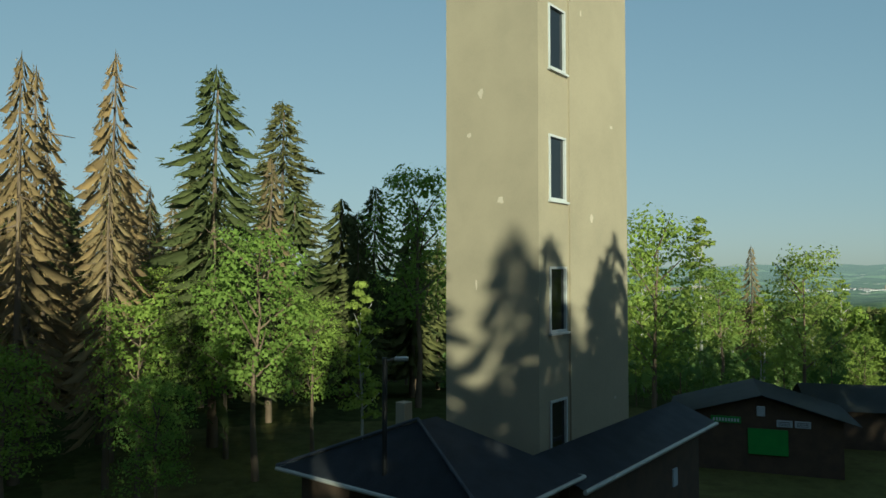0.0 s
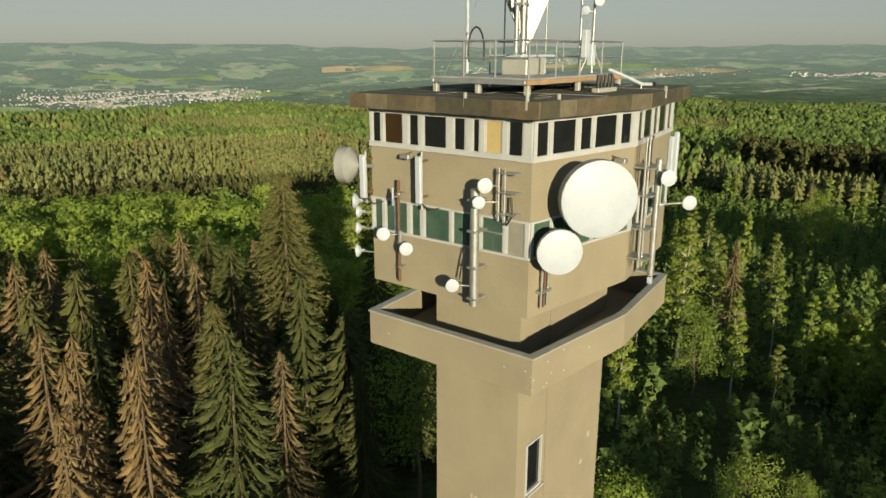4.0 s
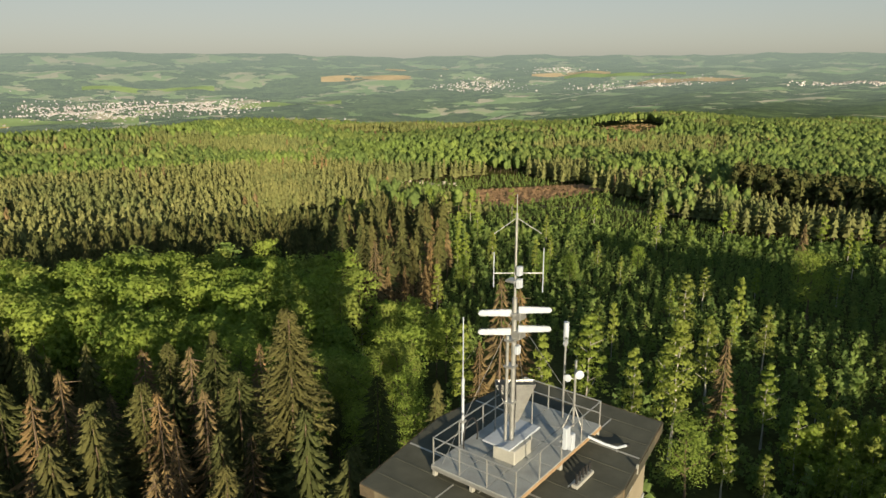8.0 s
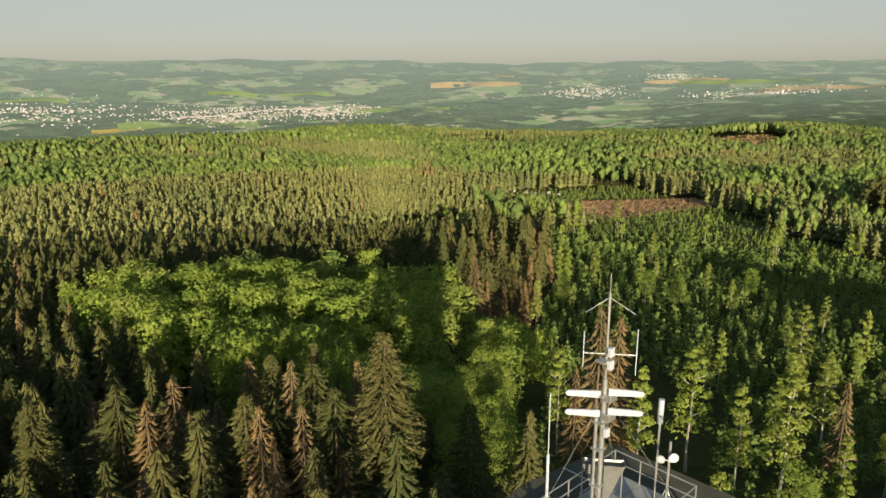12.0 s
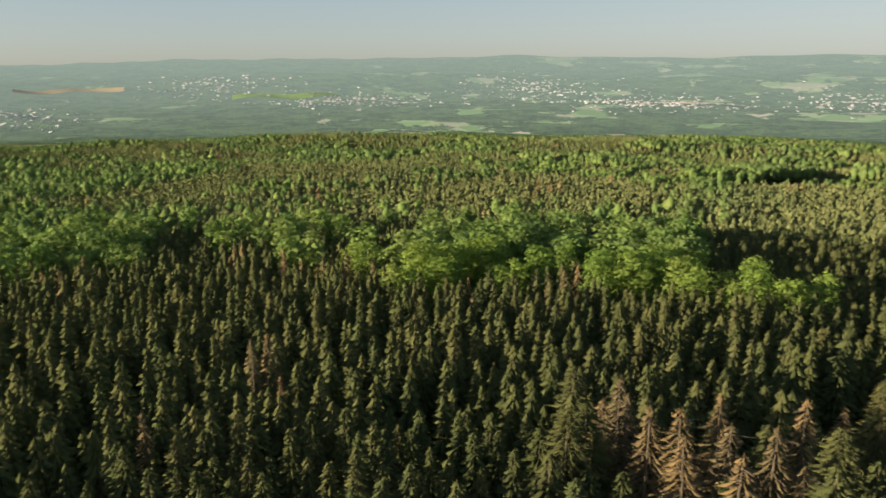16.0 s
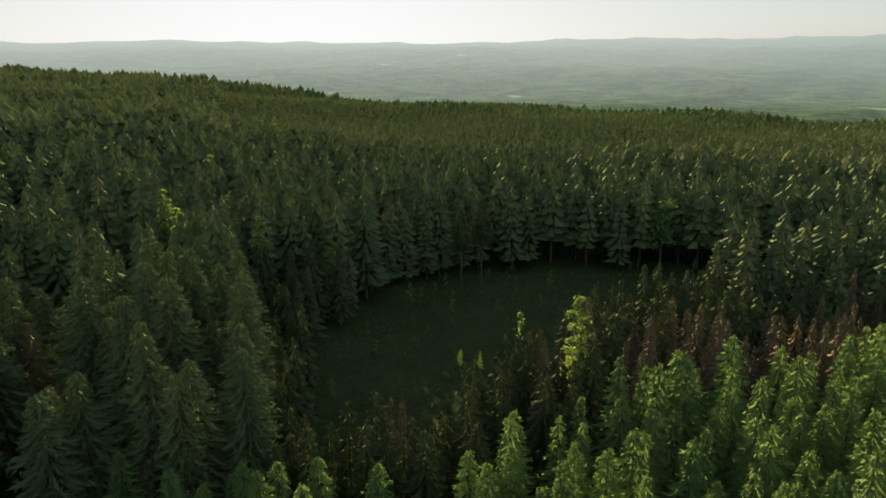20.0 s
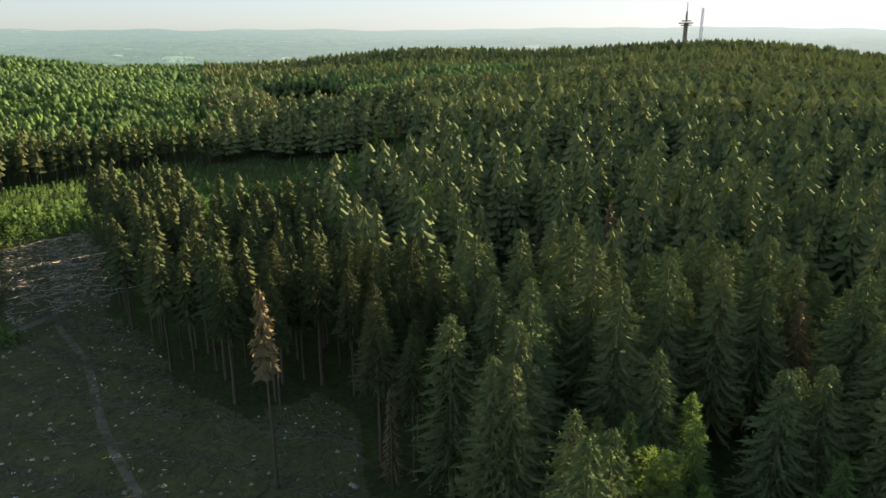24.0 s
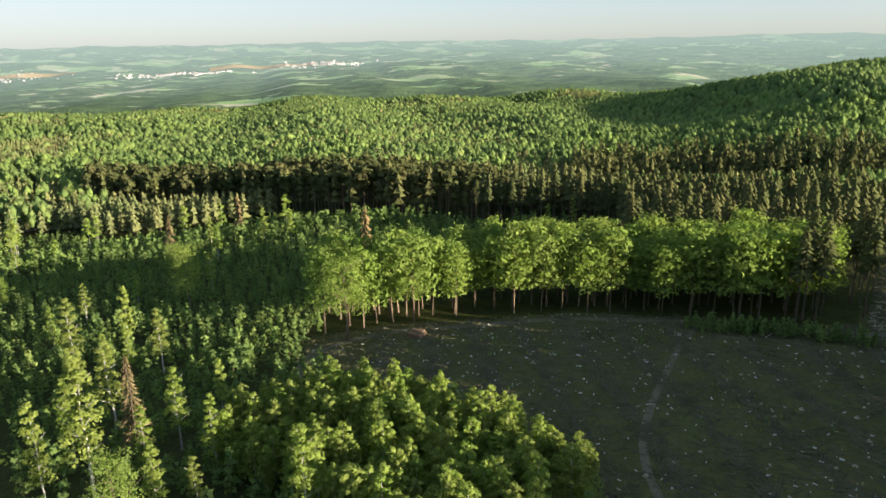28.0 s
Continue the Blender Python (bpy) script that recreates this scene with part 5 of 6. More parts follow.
# roof slab, its edge and the laps of its felt
R_OUT = hexagon(0.0, 10.9, 0.0, 6.9, 0.75)
part("roof", prism("roof", hexagon(0.03, 10.87, 0.03, 6.87, 0.75), 36.52, 36.96, M_FELT, 0.02), tower, "flat felted roof with worn laps")
M_FLAP, fnt, fbs, fout = mat("weathered_felt_flap")
finfo = fnt.nodes.new("ShaderNodeObjectInfo")
fc = ramp(fnt, finfo.outputs["Random"], [(0.0, (0.048, 0.046, 0.03)), (0.4, (0.072, 0.064, 0.04)), (0.75, (0.10, 0.078, 0.048)), (1.0, (0.14, 0.125, 0.085))])
fnt.links.new(mix_rgb(fnt, 0.6, fc, ramp(fnt, noise_of(fnt, 2.2, 5.0, 0.7), [(0.3, (0.25, 0.25, 0.25)), (0.7, (1.4, 1.35, 1.25))]), "MULTIPLY"), fbs.inputs["Base Color"])
fbs.inputs["Roughness"].default_value = 0.9
fascia = part("fascia", shell("fascia", R_OUT, hexagon(0.034, 10.866, 0.034, 6.866, 0.75), 36.5, 36.95, M_FASCIA, 0.01), tower, "rusty brown roof edge")
flap_rng = random.Random(4)
for p, q in zip(R_OUT, R_OUT[1:] + R_OUT[:1]):
    fm, ln, s = face_frame(p, q), (Vector(q) - Vector(p)).length, 0.02
    while s < ln - 0.15:
        e = min(ln - 0.02, s + flap_rng.uniform(0.7, 1.15))
        drop = flap_rng.uniform(0.0, 0.035)
        box("felt_flap", (s, e - 0.006, 0.004, 0.014 + flap_rng.uniform(0, 0.008), 36.52 - drop, 36.955), M_FLAP, fascia, edge=0, m=fm)
        s = e
for k in range(9):
    x = 0.9 + 1.12 * k
    w = 0.75 * (1 - abs(x - 5.45) / 5.45)
    box("felt_lap", (x, x + 0.09, -w + 0.1, 6.8 + w, 36.962, 36.972), M_COPING if k in (2, 6) else M_FELT, tower, edge=0)
for k in range(14):
    x, y = 0.95 + 1.12 * (k % 8), 0.8 + (k * 2.37) % 5.2
    box("felt_seam", (x, x + 1.03, y, y + 0.06, 36.963, 36.971), M_COPING, tower, edge=0)

# ---- what hangs on the tower: things of their own, placed in the tower's axes ----
TM = pose(*TOWER_AT, 0, 0, TOWER_TURN)


def on_tower(name, label, category, group=""):
    ob = new(name)
    ob.matrix_basis = TM.copy()
    return tagged(ob, label, category, group)


big = on_tower("radio_dish", "large white drum dish on the tower head", "antenna", "dishes on the tower")
dish("drum", (1.55, -0.95, 34.35), (-0.72, -0.72, 0.0), 2.15, big, 0.32)
tube("mount", [(1.9, -0.1, 34.35), (1.75, -0.75, 34.35)], 0.09, M_STEEL, big)
mid = on_tower("radio_dish", "medium white round dish before the lower windows", "antenna", "dishes on the tower")
dish("drum", (0.55, -0.42, 32.95), (-0.72, -0.70, 0.0), 1.28, mid, 0.14)
for dx in (0.0, 0.16, 0.34):
    tube("mast_pipe", [(0.85 + dx, 0.25, 31.05), (0.85 + dx, 0.2, 32.7)], 0.035, M_RUST if dx == 0.16 else M_STEEL, mid)
box("bracket", (0.75, 1.3, 0.16, 0.36, 31.5, 31.58), M_STEEL, mid)


def small_dish(at, aim, dia, foot, label="small white dish on a thin pole", parent=None):
    d = on_tower("small_dish", label, "antenna", "dishes on the tower")
    dish("drum", at, aim, dia, d, 0.07, "white radome")
    tube("arm", [at, foot], 0.025, M_STEEL, d)
    return d


# short side: y grows away from the front edge, the wall stands at x = 0.45
pipe = on_tower("antenna_column", "thick grey steel pipe bracketed to the head", "mast")
tube("pipe", [(0.05, 2.05, 30.95), (0.05, 2.05, 34.45)], 0.135, M_STEEL, pipe, sides=16)
for z in (31.15, 32.1, 33.2, 34.1):
    box("clamp", (-0.11, 0.46, 1.88, 2.22, z, z + 0.07), M_STEEL, pipe)
tube("side_arm", [(0.05, 2.05, 33.3), (-0.02, 1.05, 33.3)], 0.035, M_STEEL, pipe)
tube("cable", [(0.3, 2.45, 33.2), (0.22, 2.6, 32.2), (0.2, 2.7, 31.6)], 0.02, M_BLACK, pipe)
small_dish((-0.25, 2.62, 31.55), (-0.72, -0.6, 0), 0.40, (0.05, 2.1, 31.55), "small white dish at the foot of the pipe")
pole_l = on_tower("antenna_pole", "thin rusty pole carrying small dishes", "mast")
tube("pole", [(0.2, 5.1, 31.05), (0.2, 5.1, 34.35)], 0.05, M_RUST, pole_l)
for z in (31.5, 32.3, 33.9):
    box("clamp", (0.15, 0.46, 5.02, 5.18, z, z + 0.05), M_STEEL, pole_l)
box("cabinet", (0.08, 0.2, 4.95, 5.05, 32.15, 32.75), M_STEEL, pole_l)
small_dish((-0.1, 5.5, 32.62), (-0.7, -0.6, 0.1), 0.42, (0.2, 5.1, 32.6))
small_dish((-0.1, 4.55, 32.30), (-0.72, -0.7, 0), 0.42, (0.2, 5.1, 32.35))
dia = on_tower("patch_antenna", "small white square antenna set on its corner", "antenna")
box("panel", (-0.2, 0.2, -0.03, 0.03, -0.2, 0.2), M_WHITE, dia, m=pose(-0.05, 5.1, 33.85, 0, 0, 40) @ pose(0, 0, 0, 0, 45, 0), edge=0.01)
tube("stub", [(-0.03, 5.1, 33.85), (0.2, 5.1, 33.85)], 0.03, M_STEEL, dia)
for y, z0, z1, x in ((4.1, 33.75, 35.2, 0.12), (6.42, 33.65, 35.05, 0.1)):
    s = on_tower("sector_antenna", "tall slim white sector antenna on brackets", "antenna", "sector antennas on the tower")
    box("radome", (x - 0.16, x - 0.02, y - 0.1, y + 0.12, z0, z1), M_WHITE, s, edge=0.03)
    tube("pole", [(x + 0.06, y + 0.02, z0 - 0.2), (x + 0.06, y + 0.02, z1 + 0.1)], 0.04, M_STEEL, s)
    for z in (z0 + 0.15, z1 - 0.2):
        box("bracket", (x - 0.03, 0.47, y - 0.02, y + 0.05, z, z + 0.06), M_RUST, s)
    tube("cable", [(x, y, z0), (x + 0.1, y - 0.25, z0 - 0.2), (0.42, y - 0.5, z0 - 0.12)], 0.022, M_BLACK, s)
up_pole = on_tower("antenna_pole", "short twin pole with small dishes beside the corner", "mast")
for y in (1.35, 1.15):
    tube("pole", [(0.2, y, 33.6), (0.2, y, 35.1)], 0.035, M_STEEL, up_pole)
for z in (33.8, 34.4, 34.95):
    box("bracket", (0.15, 0.46, 0.75, 1.4, z, z + 0.05), M_STEEL, up_pole)
tube("cable", [(0.3, 1.0, 34.3), (0.22, 0.9, 33.8), (0.25, 1.1, 33.5)], 0.03, M_BLACK, up_pole)
small_dish((-0.2, 1.55, 34.65), (-0.72, -0.7, 0.05), 0.42, (0.2, 1.35, 34.6))
small_dish((-0.2, 1.75, 34.15), (-0.72, -0.7, 0.05), 0.36, (0.2, 1.35, 34.15))
back_drum = on_tower("radio_dish", "grey drum dish seen from its open back", "antenna", "dishes on the tower")
dish("drum", (0.05, 7.05, 34.65), (-0.35, 0.94, 0.0), 1.15, back_drum, 0.3, "pale grey drum")
tube("mount", [(0.35, 6.3, 34.65), (0.1, 6.9, 34.65)], 0.06, M_STEEL, back_drum)
for z, y, dm in ((33.45, 7.0, 0.5), (33.1, 6.85, 0.4), (32.55, 6.9, 0.4), (31.75, 6.95, 0.45)):
    small_dish((0.2, y, z), (-0.6, 0.75, 0), dm, (0.4, 6.4, z), "small white dish on the far corner of the head")
for at, aim in (((0.2, 4.75, 35.12), -1), ((4.2, -0.42, 35.0), 0)):
    fl = on_tower("floodlight", "small dark floodlight under the upper windows", "lamp", "floodlights on the tower")
    x, y, z = at
    box("housing", (x - 0.12, x + 0.12, y - 0.18, y + 0.18, z - 0.07, z + 0.07), M_STEEL, fl, "dull grey housing", 0.02)
    tube("arm", [(x, y, z + 0.05), (x + (0.3 if aim else 0), y + (0 if aim else 0.35), z + 0.12)], 0.025, M_RUST, fl)
# the pole at the bend of the long side
bend = on_tower("antenna_pole", "thick grey pole with dishes at the bend of the long side", "mast")
tube("pole", [(5.95, -0.95, 31.0), (5.95, -0.95, 34.9)], 0.11, M_STEEL, bend, sides=14)
for dx in (-0.5, -0.25):
    tube("side_pole", [(5.95 + dx, -0.7, 31.3), (5.95 + dx, -0.7, 35.6)], 0.04, M_STEEL, bend)
for z in (31.6, 32.6, 33.7, 34.6):
    box("bracket", (5.4, 6.1, -0.98, -0.22, z, z + 0.06), M_STEEL, bend)
small_dish((5.75, -1.35, 34.35), (-0.72, -0.7, 0), 0.52, (5.95, -0.95, 34.3), "grey-white dish on the thick pole")
small_dish((6.7, -1.75, 33.45), (-0.72, -0.7, 0), 0.48, (5.95, -0.95, 33.4), "small white dish on a long arm")
for dx, z0, z1 in ((0.25, 34.3, 35.6), (0.65, 34.1, 35.7)):
    s = on_tower("sector_antenna", "tall slim white sector antenna at the bend", "antenna", "sector antennas on the tower")
    box("radome", (5.95 + dx, 6.11 + dx, -1.25, -1.08, z0, z1), M_WHITE, s, edge=0.03)
    box("bracket", (5.9 + dx, 6.1 + dx, -1.1, -0.3, z0 + 0.3, z0 + 0.36), M_STEEL, s)
cab = on_tower("equipment_box", "small grey equipment box with cables on the long side", "equipment")
box("case", (4.6, 4.85, -0.5, -0.28, 33.9, 34.6), M_STEEL, cab)
tube("cable", [(4.7, -0.4, 33.9), (4.6, -0.45, 33.5), (4.8, -0.4, 33.2)], 0.03, M_BLACK, cab)
little = on_tower("junction_box", "small white box under the end of the pole", "equipment")
box("case", (5.85, 6.02, -1.02, -0.88, 30.72, 30.95), M_WHITE, little)

# ---- on the roof ----
PX0, PX1, PY0, PY1, PZ = 1.9, 8.3, 1.55, 5.15, 37.45
deck = on_tower("roof_platform", "grey steel platform raised on short feet on the roof", "platform")
for i in range(5):
    for j in range(3):
        a, b = PX0 + (PX1 - PX0) * i / 5, PY0 + (PY1 - PY0) * j / 3
        box("deck_plate", (a + 0.01, a + (PX1 - PX0) / 5 - 0.01, b + 0.01, b + (PY1 - PY0) / 3 - 0.01, PZ - 0.05, PZ), M_PLATE, deck, edge=0.006)
for y in (PY0, PY1 - 0.1):
    box("beam", (PX0, PX1, y, y + 0.1, PZ - 0.2, PZ - 0.055), M_TIMBER if y == PY0 else M_STEEL, deck)
for x in (PX0, PX1 - 0.1):
    box("beam", (x, x + 0.1, PY0 + 0.1, PY1 - 0.1, PZ - 0.2, PZ - 0.055), M_STEEL, deck)
for x in (PX0 + 0.1, (PX0 + PX1) / 2, PX1 - 0.2):
    for y in (PY0 + 0.05, (PY0 + PY1) / 2, PY1 - 0.15):
        box("foot", (x, x + 0.16, y, y + 0.16, 36.96, PZ - 0.2), M_COPING, deck, edge=0.015)
rail = on_tower("guard_rail", "galvanised tubular guard rail round the roof platform", "railing")
ring = [(PX0 + 0.1, PY0 + 0.05), (PX1 - 0.1, PY0 + 0.05), (PX1 - 0.1, PY1 - 0.05), (PX0 + 0.1, PY1 - 0.05)]
for k in range(4):
    (xa, ya), (xb, yb) = ring[k], ring[(k + 1) % 4]
    n = 4 if k % 2 == 0 else 3
    for j in range(n):
        f = j / n
        x, y = xa + (xb - xa) * f, ya + (yb - ya) * f
        tube("post", [(x, y, PZ), (x, y, PZ + 1.08)], 0.03, M_STEEL, rail, sides=8)
    for z in (0.55, 1.06):
        if not (k == 0 and z == 0.55):
            tube("bar", [(xa, ya, PZ + z), (xb, yb, PZ + z)], 0.026, M_STEEL, rail, sides=8)
MX, MY = 4.2, 3.2
mast = on_tower("antenna_mast", "tall grey twin-tube antenna mast on the roof platform", "mast")
tube("main_tube", [(MX, MY, PZ), (MX, MY, 43.6)], 0.09, M_STEEL, mast, sides=14)
tube("second_tube", [(MX - 0.16, MY + 0.16, PZ), (MX - 0.16, MY + 0.16, 42.2)], 0.06, M_STEEL, mast)
tube("upper_tube", [(MX, MY, 43.6), (MX, MY, 46.6)], 0.045, M_STEEL, mast)
tube("tip_rod", [(MX, MY, 46.6), (MX, MY, 47.25)], 0.015, M_STEEL, mast)
box("base_box", (MX - 0.55, MX + 0.6, MY - 0.5, MY + 0.45, PZ + 0.004, PZ + 0.55), M_COPING, mast, "pale steel base box", 0.03)
box("lid", (MX - 0.65, MX + 1.5, MY - 0.35, MY + 0.85, PZ + 0.56, PZ + 0.64), M_WHITE, mast, "white sheet lid", 0.02)
for z in (39.6, 41.0, 42.0, 43.0, 44.2):
    box("clamp", (MX - 0.25, MX + 0.13, MY - 0.12, MY + 0.26, z, z + 0.08), M_STEEL, mast)
for z in (41.55, 44.0, 44.45):
    box("junction_box", (MX - 0.12, MX + 0.1, MY - 0.24, MY - 0.1, z, z + 0.32), M_WHITE, mast, "small white box")
WL, WD = Vector((0.618, -0.786, 0)), Vector((-0.786, -0.618, 0))
for z in (43.15, 42.45):
    for sgn in (-1, 1):
        bm = bmesh.new()
        c = Vector((MX, MY, z + 0.05 * sgn)) + WD * 0.12
        pts = [(0.12, -0.13), (0.12, 0.13), (1.2, 0.09), (1.28, 0.03), (1.28, -0.05), (1.2, -0.11)]
        fr = [bm.verts.new(c + WL * sgn * s + Vector((0, 0, h)) + WD * 0.05) for s, h in pts]
        bk = [bm.verts.new(c + WL * sgn * s + Vector((0, 0, h)) - WD * 0.05) for s, h in pts]
        bm.faces.new(fr)
        bm.faces.new(bk[::-1])
        for i in range(6):
            j = (i + 1) % 6
            bm.faces.new((fr[i], bk[i], bk[j], fr[j]))
        soften(bm, 0.02)
        part("blade_antenna", mesh_of("blade_antenna", bm, M_WHITE), mast, "white tapered blade antenna")
    box("blade_bracket", (MX - 0.1, MX + 0.3, MY - 0.3, MY + 0.05, z - 0.32, z - 0.06), M_STEEL, mast, m=None)
arm_z = 44.5
tube("cross_arm", [Vector((MX, MY, arm_z)) - WL * 0.75, Vector((MX, MY, arm_z)) + WL * 0.95], 0.025, M_STEEL, mast)
for s, lo, hi in ((-0.75, -0.5, 0.75), (0.95, -0.7, 0.9)):
    p = Vector((MX, MY, arm_z)) + WL * s
    tube("whip", [p + Vector((0, 0, lo)), p + Vector((0, 0, hi))], 0.018, M_WHITE, mast)
for s in (-0.75, 0.85):
    tube("stay", [Vector((MX, MY, 46.45)), Vector((MX, MY, 45.9)) + WL * s], 0.014, M_STEEL, mast, sides=6)
tube("cable", [(MX + 0.1, MY, 43.0), (MX + 0.16, MY - 0.02, 40.0), (MX + 0.3, MY + 0.1, 38.1)], 0.03, M_BLACK, mast)
for q in ((PX0 + 0.3, PY1 - 0.3), (PX1 - 0.4, PY1 - 0.3), (PX1 - 0.4, PY0 + 0.3)):
    tube("guy_wire", [(MX, MY, 43.0), (*q, PZ)], 0.008, M_STEEL, mast, sides=5)
hood = on_tower("sheet_hood", "grey folded sheet-metal hood beside the mast", "hood")
bm = bmesh.new()
c = Vector((MX + 0.75, MY + 0.35, 39.2))
top = [c + WL * s + Vector((0, 0, 0.75)) + WD * d for s, d in ((-0.75, 0.1), (0.75, 0.1), (0.75, -0.35), (-0.75, -0.35))]
low = [c + WL * s + Vector((0, 0, -0.75)) + WD * d for s, d in ((-0.12, 0.15), (0.12, 0.15), (0.12, 0.05), (-0.12, 0.05))]
tv, lv = [bm.verts.new(p) for p in top], [bm.verts.new(p) for p in low]
for i in range(4):
    bm.faces.new((tv[i], tv[(i + 1) % 4], lv[(i + 1) % 4], lv[i]))
bm.faces.new(lv)
bmesh.ops.solidify(bm, geom=bm.faces[:], thickness=0.02)
part("hood_sheet", mesh_of("hood_sheet", bm, M_STEEL), hood)
tube("post", [tuple(c + Vector((0, 0, -0.8))), (c.x, c.y, PZ)], 0.05, M_STEEL, hood)
for s in (-0.7, 0.7):
    p = c + WL * s - WD * 0.3
    tube("leg", [tuple(p + Vector((0, 0, 0.7))), (p.x, p.y, PZ)], 0.025, M_STEEL, hood)
whip = on_tower("whip_antenna", "slim white whip antenna on a thicker lower tube", "antenna")
tube("lower_tube", [(3.7, 5.05, PZ), (3.7, 5.05, 40.2)], 0.055, M_WHITE, whip)
tube("rod", [(3.7, 5.05, 40.2), (3.7, 5.05, 42.6)], 0.022, M_WHITE, whip)
box("clamp", (3.6, 3.8, 4.95, 5.15, 38.4, 38.5), M_STEEL, whip)
omni = on_tower("omni_antenna", "white ribbed cylinder antenna on a pole", "antenna")
tube("pole", [(7.9, 3.1, PZ), (7.9, 3.1, 40.85)], 0.045, M_STEEL, omni)
tube("cylinder", [(7.9, 3.1, 41.0), (7.9, 3.1, 41.6)], 0.11, M_WHITE, omni, sides=16)
for k in range(6):
    a = 1.047 * k
    tube("rib", [(7.9 + 0.08 * math.cos(a), 3.1 + 0.08 * math.sin(a), 40.6), (7.9 + 0.09 * math.cos(a), 3.1 + 0.09 * math.sin(a), 41.0)], 0.012, M_WHITE, omni, sides=6)
tri = on_tower("tripod_pole", "grey pole on splayed legs with two small dishes", "mast")
tube("pole", [(7.5, 2.4, PZ), (7.5, 2.4, 40.3)], 0.05, M_STEEL, tri)
for a in (0.4, 2.5, 4.6):
    tube("leg", [(7.5, 2.4, 38.4), (7.5 + 0.45 * math.cos(a), 2.4 + 0.45 * math.sin(a), PZ)], 0.025, M_STEEL, tri)
small_dish((7.3, 2.15, 39.85), (-0.72, -0.7, 0), 0.36, (7.5, 2.4, 39.8), "small white dish on the roof pole")
small_dish((7.35, 2.65, 39.55), (-0.9, -0.3, 0), 0.30, (7.5, 2.4, 39.5), "small white dish on the roof pole")
board = on_tower("equipment_cabinet", "slim white cabinet fixed to the guard rail", "cabinet")
box("case", (4.9, 5.2, 1.32, 1.5, 38.0, 38.85), M_WHITE, board, edge=0.02)
box("case", (5.35, 5.6, 1.32, 1.5, 37.75, 38.4), M_WHITE, board, edge=0.02)
for z in (38.1, 38.3):
    box("bracket", (4.8, 5.7, 1.5, 1.58, z, z + 0.04), M_STEEL, board)
glands = on_tower("cable_entry", "row of upright cable entries on a steel block", "fitting")
box("block", (4.4, 5.7, 0.55, 0.8, 36.96, 37.1), M_COPING, glands, edge=0.02)
for k in range(5):
    tube("pipe", [(4.55 + 0.25 * k, 0.67, 37.1), (4.55 + 0.25 * k, 0.67, 37.5)], 0.045, M_BLACK, glands)
goose = on_tower("vent_pipe", "bent white pipe lying over the roof", "pipe")
tube("pipe", [(6.9, 1.45, 37.6), (7.2, 0.9, 37.35), (7.6, 0.55, 37.12), (8.0, 0.35, 37.1)], 0.055, M_WHITE, goose)
tube("end_cap", [(8.0, 0.35, 37.1), (8.12, 0.3, 37.1)], 0.09, M_BLACK, goose)
tube("foot", [(7.6, 0.55, 36.96), (7.6, 0.55, 37.1)], 0.03, M_STEEL, goose)
loop = on_tower("cable_loop", "black cable looped over the platform rail", "cable")
tube("loop", [(3.3 + 0.45 * math.cos(a * 0.4), 4.4, 38.2 + 0.75 * math.sin(a * 0.4)) for a in range(-1, 10)], 0.03, M_BLACK, loop)
for x, y in ((1.0, 0.02), (0.02, 2.4), (0.02, 0.4), (7.0, -0.55)):
    hk = on_tower("roof_hook", "small pale bracket on the roof edge", "fitting", "brackets on the roof edge")
    box("plate", (x - 0.04, x + 0.04, y - 0.04, y + 0.04, 36.72, 37.12), M_COPING, hk)

# ---- at the foot of the tower ----
annex = thing("annex", TOWER_AT, "low dark annex with a slate hipped roof round the tower foot", "building", TOWER_TURN)


def hip_roof(name, x0, x1, y0, y1, ze, zr, inset, material, parent, over=0.35):
    x0, x1, y0, y1 = x0 - over, x1 + over, y0 - over, y1 + over
    ym = (y0 + y1) / 2
    bm = bmesh.new()
    e = [bm.verts.new(p) for p in ((x0, y0, ze), (x1, y0, ze), (x1, y1, ze), (x0, y1, ze))]
    r = [bm.verts.new(p) for p in ((x0 + inset, ym, zr), (x1 - inset, ym, zr))]
    for q in ((e[0], e[1], r[1], r[0]), (e[1], e[2], r[1]), (e[2], e[3], r[0], r[1]), (e[3], e[0], r[0])):
        bm.faces.new(q)
    bmesh.ops.solidify(bm, geom=bm.faces[:], thickness=0.12)
    roof = part(name, mesh_of(name, bm, material), parent)
    for (a, b) in (((x0, y0), (x1, y0)), ((x0, y0), (x0, y1)), ((x1, y0), (x1, y1)), ((x0, y1), (x1, y1))):
        tube("gutter", [(*a, ze - 0.02), (*b, ze - 0.02)], 0.06, M_COPING, roof, "pale zinc gutter", 8)
    for a, b in (((x0, y0, ze + 0.06), (x0 + inset, ym, zr + 0.06)), ((x0, y1, ze + 0.06), (x0 + inset, ym, zr + 0.06))):
        tube("hip_ridge", [a, b], 0.05, M_ROOF, roof, sides=6)
    return roof


def walls(parent, x0, x1, y0, y1, z0, z1, material):
    for b in ((x0, x1, y0, y0 + 0.25), (x0, x1, y1 - 0.25, y1), (x0, x0 + 0.25, y0 + 0.25, y1 - 0.25), (x1 - 0.25, x1, y0 + 0.25, y1 - 0.25)):
        box("wall", (*b, z0, z1), material, parent, edge=0)


